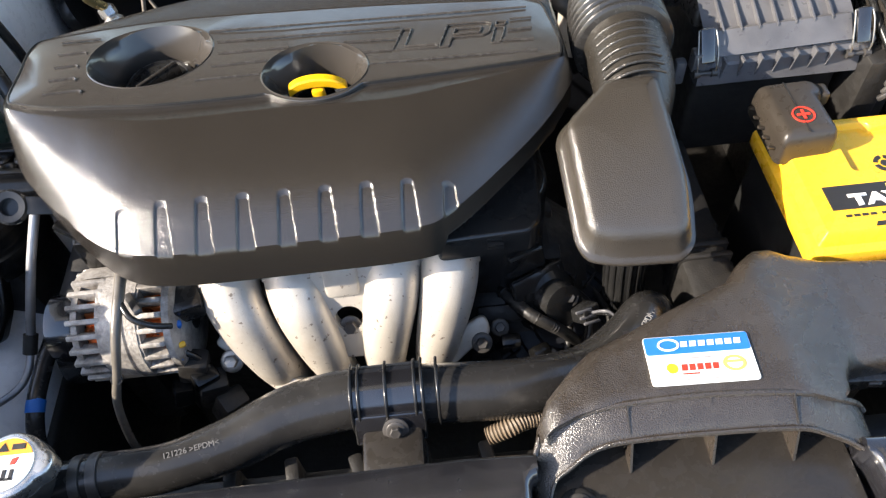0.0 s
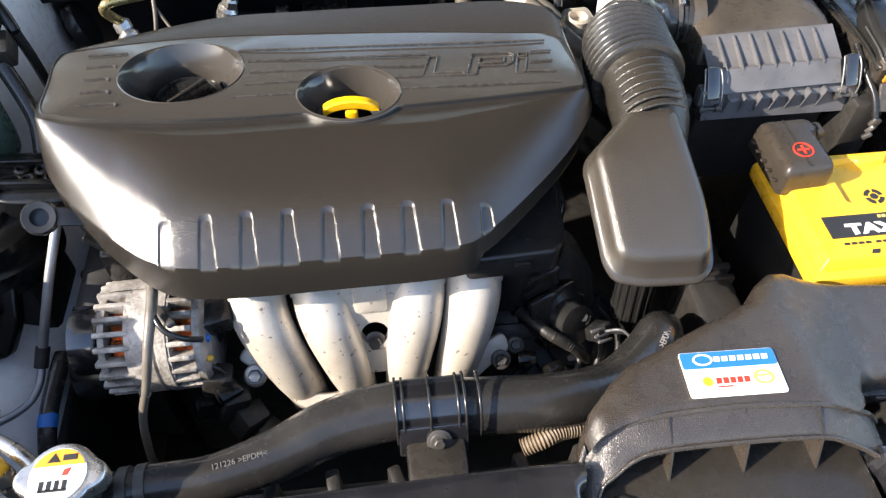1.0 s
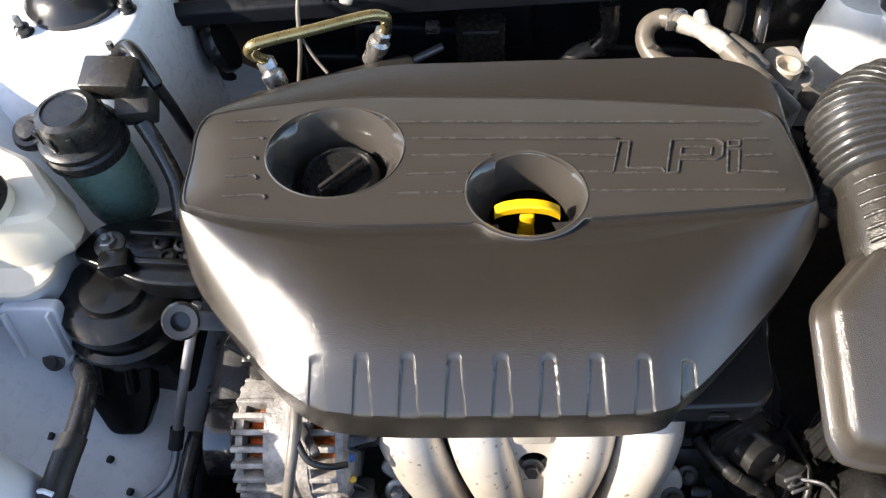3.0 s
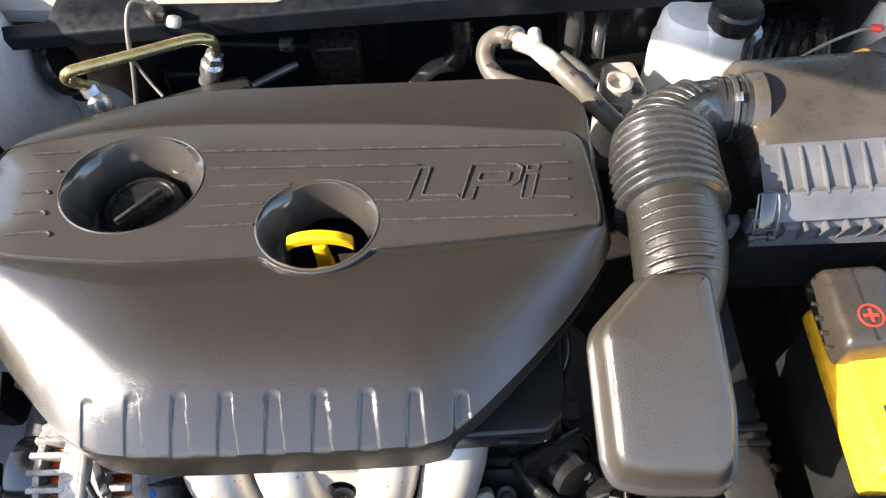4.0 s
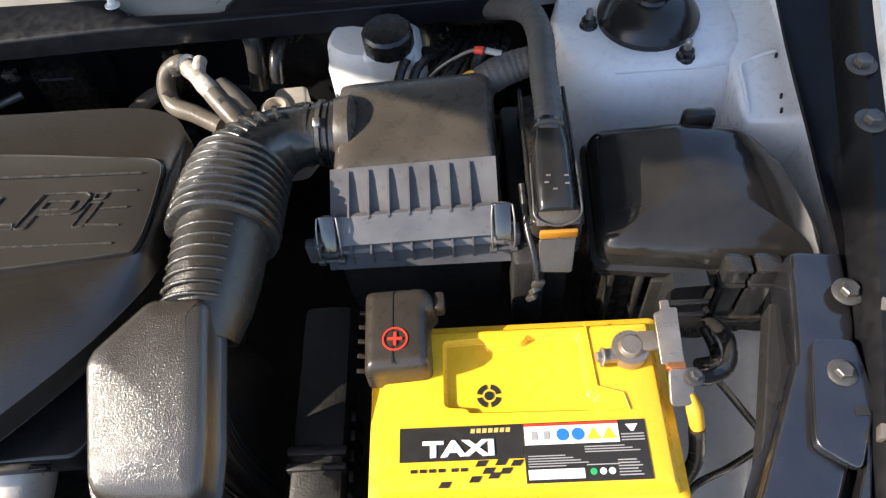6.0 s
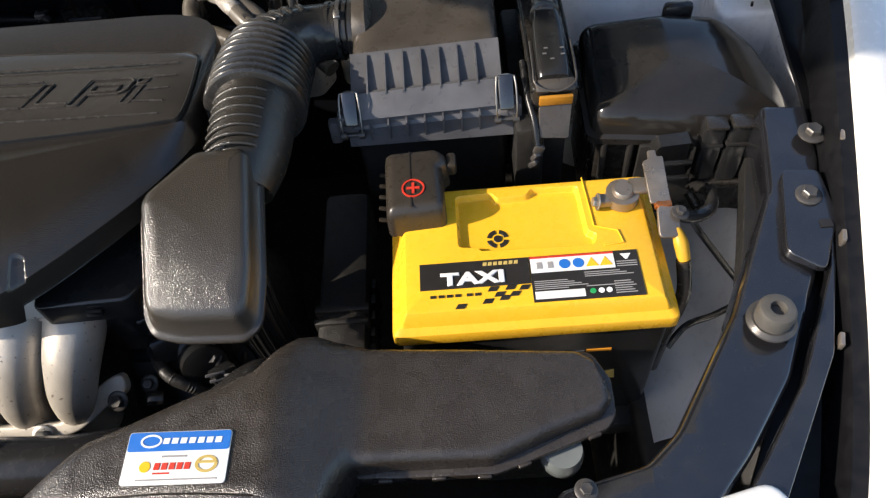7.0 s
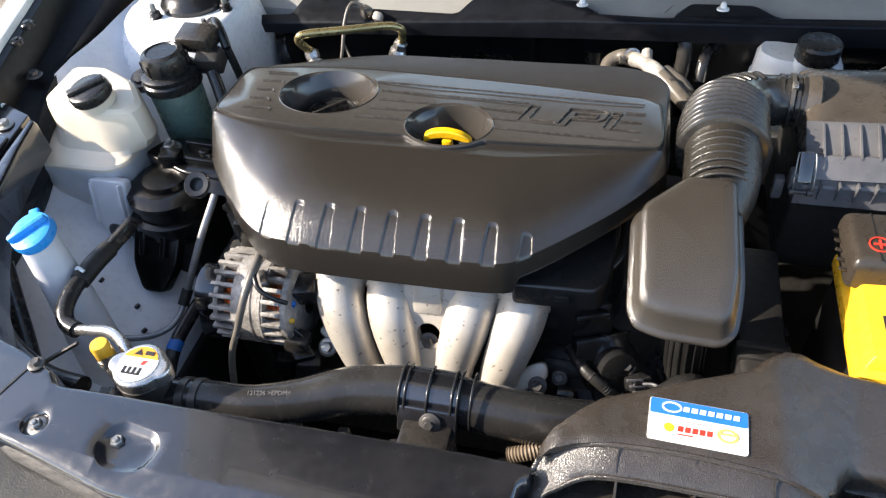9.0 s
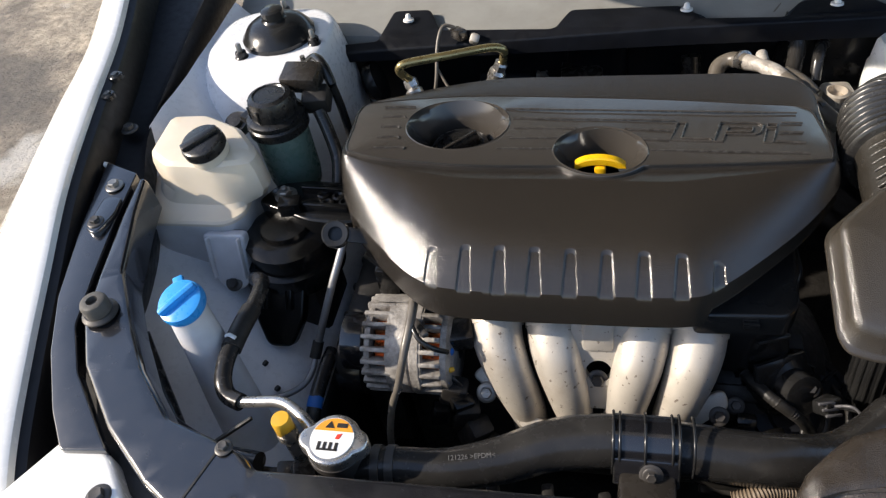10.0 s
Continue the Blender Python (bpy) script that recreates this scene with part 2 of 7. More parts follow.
def add_tube(bm, pts, r, seg=14, per=8, smooth_path=True, caps=True, wobble=None):
    """A tube along pts; r is one radius or one per given point; wobble(s) adds to it along the length."""
    line = spline(pts, per) if smooth_path else [Vector(q) for q in pts]
    n = len(line)
    if isinstance(r, (int, float)):
        radii = [r] * n
    else:
        radii = [float(q) for q in np.interp(np.linspace(0, len(r) - 1, n), range(len(r)), r)]
    up = Vector((0.123, 0.3, 1)).normalized()
    rings, length = [], 0.0
    for i, q in enumerate(line):
        d = (line[min(i + 1, n - 1)] - line[max(i - 1, 0)]).normalized()
        up = (up - d * up.dot(d)).normalized()
        side = d.cross(up)
        if i:
            length += (q - line[i - 1]).length
        rad = radii[i] + (wobble(length) if wobble else 0.0)
        rings.append([q + rad * (math.cos(a) * up + math.sin(a) * side) for a in [2 * math.pi * k / seg for k in range(seg)]])
    add_loft(bm, rings, caps, caps)


def add_lathe(bm, profile, m=Matrix(), seg=28):
    """Turned round the local z axis: profile of (radius, height) from the bottom up."""
    rings = [[m @ Vector((max(r, 1e-5) * math.cos(2 * math.pi * k / seg), max(r, 1e-5) * math.sin(2 * math.pi * k / seg), z)) for k in range(seg)] for r, z in profile]
    add_loft(bm, rings)


def add_box(bm, size, m=Matrix(), bevel=0.003, seg=2, taper=1.0):
    """A box with rounded edges; taper narrows its top."""
    got = bmesh.ops.create_cube(bm, size=1.0)
    vs = got["verts"]
    for v in vs:
        k = taper if v.co.z > 0 else 1.0
        v.co = Vector((v.co.x * size[0] * k, v.co.y * size[1] * k, v.co.z * size[2]))
    if bevel:
        edges = list({e for v in vs for e in v.link_edges})
        got = bmesh.ops.bevel(bm, geom=edges, offset=bevel, segments=seg, profile=0.5, affect="EDGES")
        vs = list({v for f in got["faces"] for v in f.verts} | {v for v in vs if v.is_valid})
    for v in vs:
        v.co = m @ v.co


def inset(outline, d):
    """A closed plan outline moved inwards by d (counter-clockwise points)."""
    out, k = [], len(outline)
    for i in range(k):
        a, b, c = Vector(outline[i - 1][:2]), Vector(outline[i][:2]), Vector(outline[(i + 1) % k][:2])
        t1, t2 = (b - a).normalized(), (c - b).normalized()
        n1, n2 = Vector((-t1.y, t1.x)), Vector((-t2.y, t2.x))
        nn = (n1 + n2)
        nn = nn.normalized() if nn.length > 1e-6 else n1
        out.append(b + nn * d / max(0.5, nn.dot(n1)))
    return out


def shrunk(base, d, r, seg=5):
    """A rounded outline moved inwards by d, its corners kept clean."""
    o = ccw([tuple(p[:2]) for p in base])
    pts = [(p.x, p.y) for p in inset(o, d)] if d else o
    return [Vector(p) for p in round_outline(pts, max(0.0015, r - 0.5 * max(0.0, d)), seg)]


def ccw(outline):
    area = sum(a[0] * b[1] - b[0] * a[1] for a, b in zip(outline, outline[1:] + outline[:1]))
    return list(outline) if area > 0 else list(outline)[::-1]


def add_prism(bm, outline, z0, z1, bevel=0.004, draft=0.0, m=Matrix(), zfun=None, steps=4):
    """A plate or block over a plan outline with a rounded top edge; zfun(x, y) shifts its top."""
    o = ccw([tuple(p[:2]) for p in outline])
    levels = [(0.0, z0)]
    for i in range(steps + 1):
        a = math.pi / 2 * i / steps
        levels.append((draft + bevel * (1 - math.cos(a)), z1 - bevel + bevel * math.sin(a)))
    rings = []
    for d, z in levels:
        pts = inset(o, d) if d else [Vector(p) for p in o]
        rings.append([m @ Vector((p.x, p.y, z + (zfun(p.x, p.y) if zfun and z > z0 else 0.0))) for p in pts])
    add_loft(bm, rings, cap_first=True, cap_last=False)
    fill_loop(bm, rings[-1])


def fill_loop(bm, *loops):
    """Triangles across an outline, with further loops as holes."""
    edges = []
    for loop in loops:
        vs = [bm.verts.new(v) for v in loop]
        edges += [bm.edges.new((vs[i], vs[(i + 1) % len(vs)])) for i in range(len(vs))]
    bmesh.ops.triangle_fill(bm, use_beauty=True, use_dissolve=False, edges=edges)


def round_outline(pts, r, seg=5):
    """A plan outline with its corners rounded by r."""
    out, k = [], len(pts)
    for i in range(k):
        a, b, c = Vector(pts[i - 1][:2]), Vector(pts[i][:2]), Vector(pts[(i + 1) % k][:2])
        d = min(r, (a - b).length * 0.45, (c - b).length * 0.45)
        p, q = b + (a - b).normalized() * d, b + (c - b).normalized() * d
        for j in range(seg + 1):
            t = j / seg
            out.append(((1 - t) ** 2) * p + 2 * t * (1 - t) * b + t * t * q)
    return [(v.x, v.y) for v in out]


def add_bolt(bm, at, axis=(0, 0, 1), r=0.007, washer=1.7, stud=0.0):
    m = Matrix.Translation(at) @ Vector(axis).normalized().to_track_quat("Z", "Y").to_matrix().to_4x4()
    add_lathe(bm, [(r * washer, 0), (r * washer, r * 0.18), (r * washer * 0.9, r * 0.3), (r * 1.1, r * 0.35)], m, 20)
    add_lathe(bm, [(r, r * 0.3), (r, r * 1.0), (r * 0.85, r * 1.15), (r * 0.5, r * 1.1)], m, 6)
    if stud:
        add_lathe(bm, [(r * 0.5, r), (r * 0.5, stud), (r * 0.35, stud + 0.001)], m, 10)


def finish(ob_name, bm, material, angle=35):
    bmesh.ops.remove_doubles(bm, verts=bm.verts, dist=1e-6)
    bmesh.ops.recalc_face_normals(bm, faces=bm.faces)
    me = bpy.data.meshes.new(ob_name)
    bm.to_mesh(me)
    bm.free()
    me.polygons.foreach_set("use_smooth", [True] * len(me.polygons))
    me.set_sharp_from_angle(angle=radians(angle))
    me.materials.append(material)
    return new(ob_name, me)


def thing(name, at, label, category, group="", kind=""):
    ob = new(name)
    ob.empty_display_size = 0.05
    ob.location = at
    return tagged(ob, label, category, group, kind)


def under(ob, parent):
    """Puts a part built in world places under its thing."""
    m = Matrix.Translation(parent.location) if parent.parent is None else Matrix()
    ob.parent = parent
    ob.matrix_parent_inverse = m.inverted()
    return ob


def part(name, bm, material, parent, label="", angle=35):
    ob = under(finish(name, bm, material, angle), parent)
    return tagged(ob, label) if label else ob


def solo(name, bm, material, label, category, group="", kind="", angle=35):
    return tagged(finish(name, bm, material, angle), label, category, group, kind)


def box_part(name, size, at, material, parent, bevel=0.003, turn=(0, 0, 0), label="", taper=1.0):
    bm = bmesh.new()
    add_box(bm, size, pose(*at, *turn), bevel, 2, taper)
    return part(name, bm, material, parent, label)


def tube_part(name, pts, r, material, parent, label="", **kw):
    bm = bmesh.new()
    add_tube(bm, pts, r, **kw)
    return part(name, bm, material, parent, label, 50)


def lathe_part(name, profile, m, material, parent, label="", seg=28):
    bm = bmesh.new()
    add_lathe(bm, profile, m, seg)
    return part(name, bm, material, parent, label)


def bolt_part(at, parent, axis=(0, 0, 1), r=0.007, material=None, stud=0.0):
    bm = bmesh.new()
    add_bolt(bm, at, axis, r, 1.7, stud)
    return part("bolt", bm, material or M_BOLT, parent)


def text_mesh(body, size, depth=0.0, bevel=0.0, hollow=False, shear=0.0):
    """Lettering in the built-in font, lying in the local xy plane."""
    cu = bpy.data.curves.new("lettering", "FONT")
    cu.body, cu.size, cu.extrude, cu.bevel_depth, cu.shear = body, size, depth, bevel, shear
    cu.align_x, cu.align_y, cu.resolution_u = "CENTER", "CENTER", 3
    if hollow:
        cu.fill_mode = "NONE"
    tmp = bpy.data.objects.new("lettering", cu)
    scene.collection.objects.link(tmp)
    bpy.context.view_layer.update()
    me = bpy.data.meshes.new_from_object(tmp.evaluated_get(bpy.context.evaluated_depsgraph_get()))
    bpy.data.objects.remove(tmp)
    return me


def text_part(name, body, size, m, material, parent, depth=0.0004, wide=1.0, **kw):
    me = text_mesh(body, size, depth, **kw)
    me.transform(m @ Matrix.Diagonal((wide, 1, 1, 1)))
    me.materials.clear()
    me.materials.append(material)
    return under(new(name, me), parent)


def plate_part(name, outline, m, material, parent, thick=0.0006, label=""):
    """A thin printed patch: outline in the local xy plane of m."""
    bm = bmesh.new()
    add_prism(bm, outline, -0.0004, thick, thick * 0.3, 0.0, m, steps=1)
    return part(name, bm, material, parent, label)


def rect(x0, y0, x1, y1):
    return [(x0, y0), (x1, y0), (x1, y1), (x0, y1)]


def disc(x, y, r, seg=20):
    return [(x + r * math.cos(2 * math.pi * k / seg), y + r * math.sin(2 * math.pi * k / seg)) for k in range(seg)]


# ---- the ground and the body of the car ----
bm = bmesh.new()
bmesh.ops.create_grid(bm, x_segments=60, y_segments=60, size=1.0)
for v in bm.verts:
    far = 6.0 * v.co.length ** 3 + 0.6
    v.co = Vector((v.co.x * 60 * far, v.co.y * 60 * far, 0.0))
    v.co.z = 0.012 * noise.noise(v.co * 2.2) if v.co.length < 40 else 0.0
solo("ground", bm, M_GROUND, "dry sandy ground with dark damp patches", "ground", kind="structure")

# front fenders: white outer skin, black rail along the bay
FY = [0.12, 0.20, 0.30, 0.40, 0.52, 0.65, 0.80, 1.00, 1.30]
FX = [0.640, 0.675, 0.708, 0.733, 0.762, 0.785, 0.815, 0.860, 0.900]
FZ = [0.930, 0.945, 0.962, 0.985, 1.012, 1.035, 1.052, 1.085, 1.110]
INX = {-1: [0.545, 0.600, 0.645, 0.665, 0.680, 0.725, 0.745, 0.750, 0.750], 1: [0.545, 0.602, 0.655, 0.690, 0.740, 0.748, 0.755, 0.765, 0.77]}


def fender(side, label):
    f = thing("front_fender", (side * 0.8, 0.6, 0.0), label, "fender")
    bm = bmesh.new()
    rings = []
    wide = {-1: FX, 1: [0.648, 0.684, 0.715, 0.737, 0.762, 0.790, 0.820, 0.860, 0.900]}[side]
    for y, x, z in zip(FY, wide, FZ):
        k = float(np.interp(y, [0.15, 0.45, 0.85], [2.3, 1.6, 1.0]))
        prof = [(x - 0.004, z - 0.02), (x, z - 0.003), (x + 0.006, z), (x + 0.02 * k, z - 0.003), (x + 0.05 * k, z - 0.018), (x + 0.085 * k, z - 0.065), (x + 0.11 * k, z - 0.17), (x + 0.12 * k, z - 0.34), (x + 0.10 * k, z - 0.55)]
        rings.append([Vector((side * px, y, pz)) for px, pz in prof])
    dense = [spline([r[i] for r in rings], 6) for i in range(len(rings[0]))]
    add_loft(bm, [list(c) for c in zip(*dense)], False, False, closed=False)
    bmesh.ops.solidify(bm, geom=bm.faces[:], thickness=0.0015)
    part("outer_skin", bm, M_WHITE, f, "glossy white paint", 50)
    bm = bmesh.new()
    rings = []
    for y, x, z, xi in zip(FY, wide, FZ, INX[side]):
        prof = [(x - 0.002, z - 0.012), (x - 0.014, z - 0.014), (x - 0.018, z - 0.022), (x - 0.022, z - 0.060), (xi + 0.012, z - 0.066), (xi, z - 0.062), (xi - 0.001, z - 0.066), (xi + 0.004, z - 0.070)] if side > 0 else [(x - 0.002, z - 0.012), (x - 0.014, z - 0.014), (x - 0.018, z - 0.022), (x - 0.022, z - 0.060), (xi + 0.012, z - 0.066), (xi, z - 0.062), (xi - 0.004, z - 0.085), (xi + 0.012, z - 0.14)]
        rings.append([Vector((side * px, y, pz)) for px, pz in prof])
    dense = [spline([r[i] for r in rings], 6) for i in range(len(rings[0]))]
    add_loft(bm, [list(c) for c in zip(*dense)], False, False, closed=False)
    bmesh.ops.solidify(bm, geom=bm.faces[:], thickness=0.003)
    part("rail", bm, M_RAIL, f, "black painted inner rail", 50)
    return f


FL = fender(-1, "white front fender with black rail, beside sandy ground")
FR = fender(1, "white front fender with black inner rail")
for x, y, z in ((-0.783, 0.722, 1.030), (-0.778, 0.684, 1.024)):
    lathe_part("plug", [(0.0105, -0.004), (0.0105, 0.002), (0.009, 0.0035), (0.006, 0.0035), (0.005, 0.006), (0, 0.006)], pose(x, y, z, 0, -6, 0), M_CAP, FL, "black plastic plug", 20)
for x, y, z in ((-0.752, 0.660, 0.984), (-0.733, 0.545, 0.976), (-0.716, 0.490, 0.971)):
    bolt_part((x, y, z), FL, r=0.007, material=M_DSTEEL)
for y in (0.34, 0.46, 0.585):
    x, z = float(np.interp(y, FY, FX)), float(np.interp(y, FY, FZ))
    lathe_part("clip", [(0.004, 0), (0.003, 0.004), (0, 0.005)], pose(-x + 0.022, y, z - 0.040, 0, 90, 0), M_LABELW, FL, "white plastic clip", 10)
for x, y, z in ((0.746, 0.499, 0.990), (0.722, 0.405, 0.970), (0.698, 0.320, 0.950)):
    box_part("clip", (0.004, 0.012, 0.010), (x, y, z), M_TARN, FR, 0.001, (0, 0, -18), "small metal clip")
for x, y, z in ((0.786, 0.72, 1.030), (0.778, 0.66, 1.022)):
    bolt_part((x, y, z), FR, r=0.008, material=M_DSTEEL)

# inner aprons
def apron(name, prof, y0, y1, label, shift):
    bm = bmesh.new()
    rings = []
    for k in range(21):
        y = y0 + (y1 - y0) * k / 20
        ring = []
        for x, z in spline_2d(prof):
            dx, dz = shift(x, y)
            ring.append(Vector((x + dx, y, z + dz + 0.006 * noise.noise(Vector((x * 9, k * 0.4, z * 9))))))
        rings.append(ring)
    add_loft(bm, rings, False, False, closed=False)
    bmesh.ops.solidify(bm, geom=bm.faces[:], thickness=0.004)
    return solo(name, bm, M_BAYWHITE, label, "body panel", kind="structure", angle=60)


def west_shift(x, y):
    return 0.0, 0.10 * max(0.0, min(1.0, (y - 0.547) / 0.129)) * max(0.0, min(1.0, (abs(x) - 0.60) / 0.14))


def east_shift(x, y):
    top = max(0.0, min(1.0, (x - 0.68) / 0.06))
    return top * min(0.0, float(np.interp(y, FY, INX[1])) - 0.748), top * (float(np.interp(y, FY, FZ)) - 1.035)


def spline_2d(prof):
    return [(v.x, v.y) for v in spline([(x, z, 0) for x, z in prof], 5)]


apron("wall_west", [(-0.732, 0.882), (-0.70, 0.868), (-0.655, 0.845), (-0.60, 0.812), (-0.555, 0.785), (-0.505, 0.762), (-0.470, 0.735), (-0.462, 0.70)], 0.16, 1.02, "white painted inner apron with dust", west_shift)
apron("wall_east", [(0.800, 0.952), (0.790, 0.946), (0.782, 0.930), (0.776, 0.86), (0.745, 0.80), (0.71, 0.79), (0.66, 0.75), (0.62, 0.735), (0.59, 0.715), (0.580, 0.68)], 0.33, 1.02, "white painted inner apron with dust", east_shift)


# dark boxes added below the aprons so that the depth there stays black
for name, x in (("dark_filler_west", -0.490), ("dark_filler_east", 0.610)):
    bm = bmesh.new()
    add_box(bm, (0.07, 0.88, 0.36), pose(x, 0.59, 0.535), 0.012, 3)
    solo(name, bm, M_DULL, "plain dark box added to blacken the depth below the apron", "frame rail", kind="structure")


bm = bmesh.new()
add_loft(bm, [[Vector((x, y, z)) for x, z in ((0.655, 0.66), (0.70, 0.74), (0.735, 0.76), (0.75, 0.60), (0.75, 0.25))] for y in (0.14, 0.24, 0.34, 0.60, 0.90)], False, False, closed=False)
bmesh.ops.solidify(bm, geom=bm.faces[:], thickness=0.004)
solo("wheel_liner", bm, M_DULL, "dull black wheel arch liner below the fender", "liner", kind="structure")


def strut_tower(cx, cy, top, reach, plateau, studs, label):
    """reach: how far it runs west, east, south and north at the foot; plateau: the same at the top."""
    t = thing("strut_tower", (cx, cy, 0.60), label, "strut tower", group="strut towers")
    bm = bmesh.new()
    rings = []
    for f, z in ((0.0, -0.285), (0.18, -0.165), (0.45, -0.085), (0.66, -0.045), (0.84, -0.020), (1.0, -0.006), (1.12, -0.001), (1.42, 0.0)):
        w, e, so, no = [max(0.05, a + (b - a) * f) for a, b in zip(reach, plateau)]
        ring = []
        for k in range(64):
            a = 2 * math.pi * k / 64
            c, n_ = [math.copysign(abs(v) ** 0.70, v) for v in (math.cos(a), math.sin(a))]
            ring.append(Vector((cx + (e if c > 0 else w) * c, cy + (no if n_ > 0 else so) * n_, top + z)))
        rings.append(ring)
    add_loft(bm, rings, False, True)
    part("tower", bm, M_BAYWHITE, t, angle=60)
    lathe_part("mount_cap", [(0.057, 0), (0.057, 0.008), (0.053, 0.013), (0.046, 0.022), (0.034, 0.029), (0.020, 0.031), (0.0175, 0.034), (0.0175, 0.046), (0.013, 0.049), (0, 0.049)], pose(cx, cy, top - 0.001), M_GLOSS, t, "black rubber strut mount cap")
    for a, r in studs:
        at = (cx + r * math.cos(radians(a)), cy + r * math.sin(radians(a)), top - 0.003)
        lathe_part("nut", [(0.0105, 0), (0.0105, 0.004), (0.0085, 0.006), (0.0085, 0.012), (0.006, 0.014)], pose(*at), M_CAP, t, "black stud nut", 12)
        lathe_part("stud", [(0.0042, 0.010), (0.0042, 0.024), (0.003, 0.026), (0, 0.026)], pose(*at), M_BOLT, t, "zinc stud", 10)
    return t


strut_tower(-0.605, 0.893, 0.985, (0.150, 0.110, 0.170, 0.110), (0.112, 0.082, 0.100, 0.088), ((233, 0.071), (340, 0.069), (100, 0.072)), "white painted strut tower with black mount cap")
TR = strut_tower(0.642, 0.904, 0.944, (0.120, 0.135, 0.140, 0.100), (0.105, 0.100, 0.082, 0.085), ((294, 0.073), (186, 0.068), (60, 0.072)), "white painted strut tower behind the fuse box")
# the sheet beside the tower, with a lapped seam and two hooks
bm = bmesh.new()
add_prism(bm, round_outline([(0.716, 0.748), (0.785, 0.742), (0.800, 1.00), (0.730, 1.00), (0.722, 0.85)], 0.010, 4), 0.800, 0.936, 0.006, zfun=lambda x, y: 0.05 * (y - 0.80) + 0.10 * max(0.0, x - 0.74))
part("side_sheet", bm, M_BAYWHITE, TR, angle=50)
tube_part("seam", [(0.722, 0.754, 0.900), (0.7225, 0.750, 0.926), (0.7245, 0.770, 0.935), (0.727, 0.810, 0.938), (0.731, 0.826, 0.939), (0.748, 0.834, 0.941), (0.768, 0.838, 0.944)], 0.0022, M_BAYWHITE, TR, seg=8)
for x, y in ((0.768, 0.832), (0.757, 0.772), (0.752, 0.752)):
    box_part("hook", (0.003, 0.006, 0.004), (x, y, 0.942), M_CAP, TR, 0.001, (0, 0, -20))
box_part("shoulder", (0.118, 0.0016, 0.0016), (0.654, 0.8235, 0.9385), M_BAYWHITE, TR, 0)

# radiator support: one black painted panel with two arms
SUP = [(-0.40, 0.192), (-0.412, 0.204), (-0.448, 0.218), (-0.502, 0.234), (-0.555, 0.287), (-0.600, 0.348), (-0.638, 0.410), (-0.662, 0.500), (-0.672, 0.555),
       (-0.684, 0.555), (-0.679, 0.490), (-0.667, 0.402), (-0.656, 0.339), (-0.624, 0.284), (-0.562, 0.217), (-0.498, 0.166), (-0.44, 0.132), (-0.30, 0.103), (-0.10, 0.098), (0.042, 0.098), (0.046, 0.184), (0.058, 0.186), (0.280, 0.180), (0.290, 0.176), (0.296, 0.104), (0.33, 0.105), (0.46, 0.122),
       (0.534, 0.157), (0.607, 0.235), (0.654, 0.294), (0.702, 0.386), (0.738, 0.50), (0.745, 0.565), (0.700, 0.568), (0.682, 0.472), (0.622, 0.354), (0.556, 0.258), (0.528, 0.234), (0.462, 0.219), (0.446, 0.190), (0.296, 0.192), (0.282, 0.193), (0.058, 0.202), (0.044, 0.203), (0.0, 0.204)]


def sup_z(x, y):
    side = max(0.0, abs(x) - 0.36)
    tilt = 0.014 * max(-1.0, min(1.0, -x / 0.4))
    sill = -0.040 if 0.052 < x < 0.286 and y > 0.17 else 0.0
    return sill + tilt * (1 if x < 0 else 0.6) + 0.09 * max(0.0, y - 0.33) - 0.02 * max(0.0, 0.13 - y) / 0.03 * 0.4


SUPPORT = thing("radiator_support", (0, 0.15, 0.90), "black painted radiator support panel with curved arms", "body panel")
bm = bmesh.new()
edge = ccw(round_outline(SUP, 0.006, 3))
dent = ccw([(x, y) for x, y in round_outline([(-0.328, 0.140), (-0.325, 0.158), (-0.312, 0.169), (-0.276, 0.164), (-0.265, 0.150), (-0.271, 0.127), (-0.292, 0.121), (-0.316, 0.124)], 0.009, 5)])
dent_r = ccw([(x, y) for x, y in round_outline([(0.322, 0.126), (0.322, 0.155), (0.338, 0.168), (0.366, 0.170), (0.382, 0.158), (0.386, 0.130)], 0.010, 5)])
dent_s = ccw(disc(-0.3945, 0.1490, 0.0135, 28))
levels = [(0.0, 0.905), (0.0, 0.947), (0.0010, 0.951), (0.0028, 0.954), (0.0055, 0.955)]
rings = [[Vector((p[0], p[1], z)) for p in (inset(edge, d) if d else [Vector(q) for q in edge])] for d, z in levels]
add_loft(bm, rings, False, False)
fill_loop(bm, rings[-1], *[[Vector((x, y, 0.955)) for x, y in hollow] for hollow in (dent, dent_r, dent_s)])
for hollow, steps in ((dent, ((0, 0), (0.0015, 0.0008), (0.005, 0.0042), (0.008, 0.0055))), (dent_r, ((0, 0), (0.0015, 0.0008), (0.005, 0.0042), (0.008, 0.0055))), (dent_s, ((0, 0), (0.0015, 0.001), (0.0030, 0.005), (0.0040, 0.006)))):
    dr = [[Vector((p[0], p[1], 0.955 - dz)) for p in inset(hollow, d)] for d, dz in steps]
    add_loft(bm, dr, False, True)
for k in range(72):
    bmesh.ops.bisect_plane(bm, geom=bm.verts[:] + bm.edges[:] + bm.faces[:], plane_co=(-0.70 + 0.02 * k, 0, 0), plane_no=(1, 0, 0))
for k in range(23):
    bmesh.ops.bisect_plane(bm, geom=bm.verts[:] + bm.edges[:] + bm.faces[:], plane_co=(0, 0.11 + 0.02 * k, 0), plane_no=(0, 1, 0))
for v in bm.verts:
    v.co.z += sup_z(v.co.x, v.co.y)
part("panel", bm, M_BPAINT, SUPPORT, angle=40)
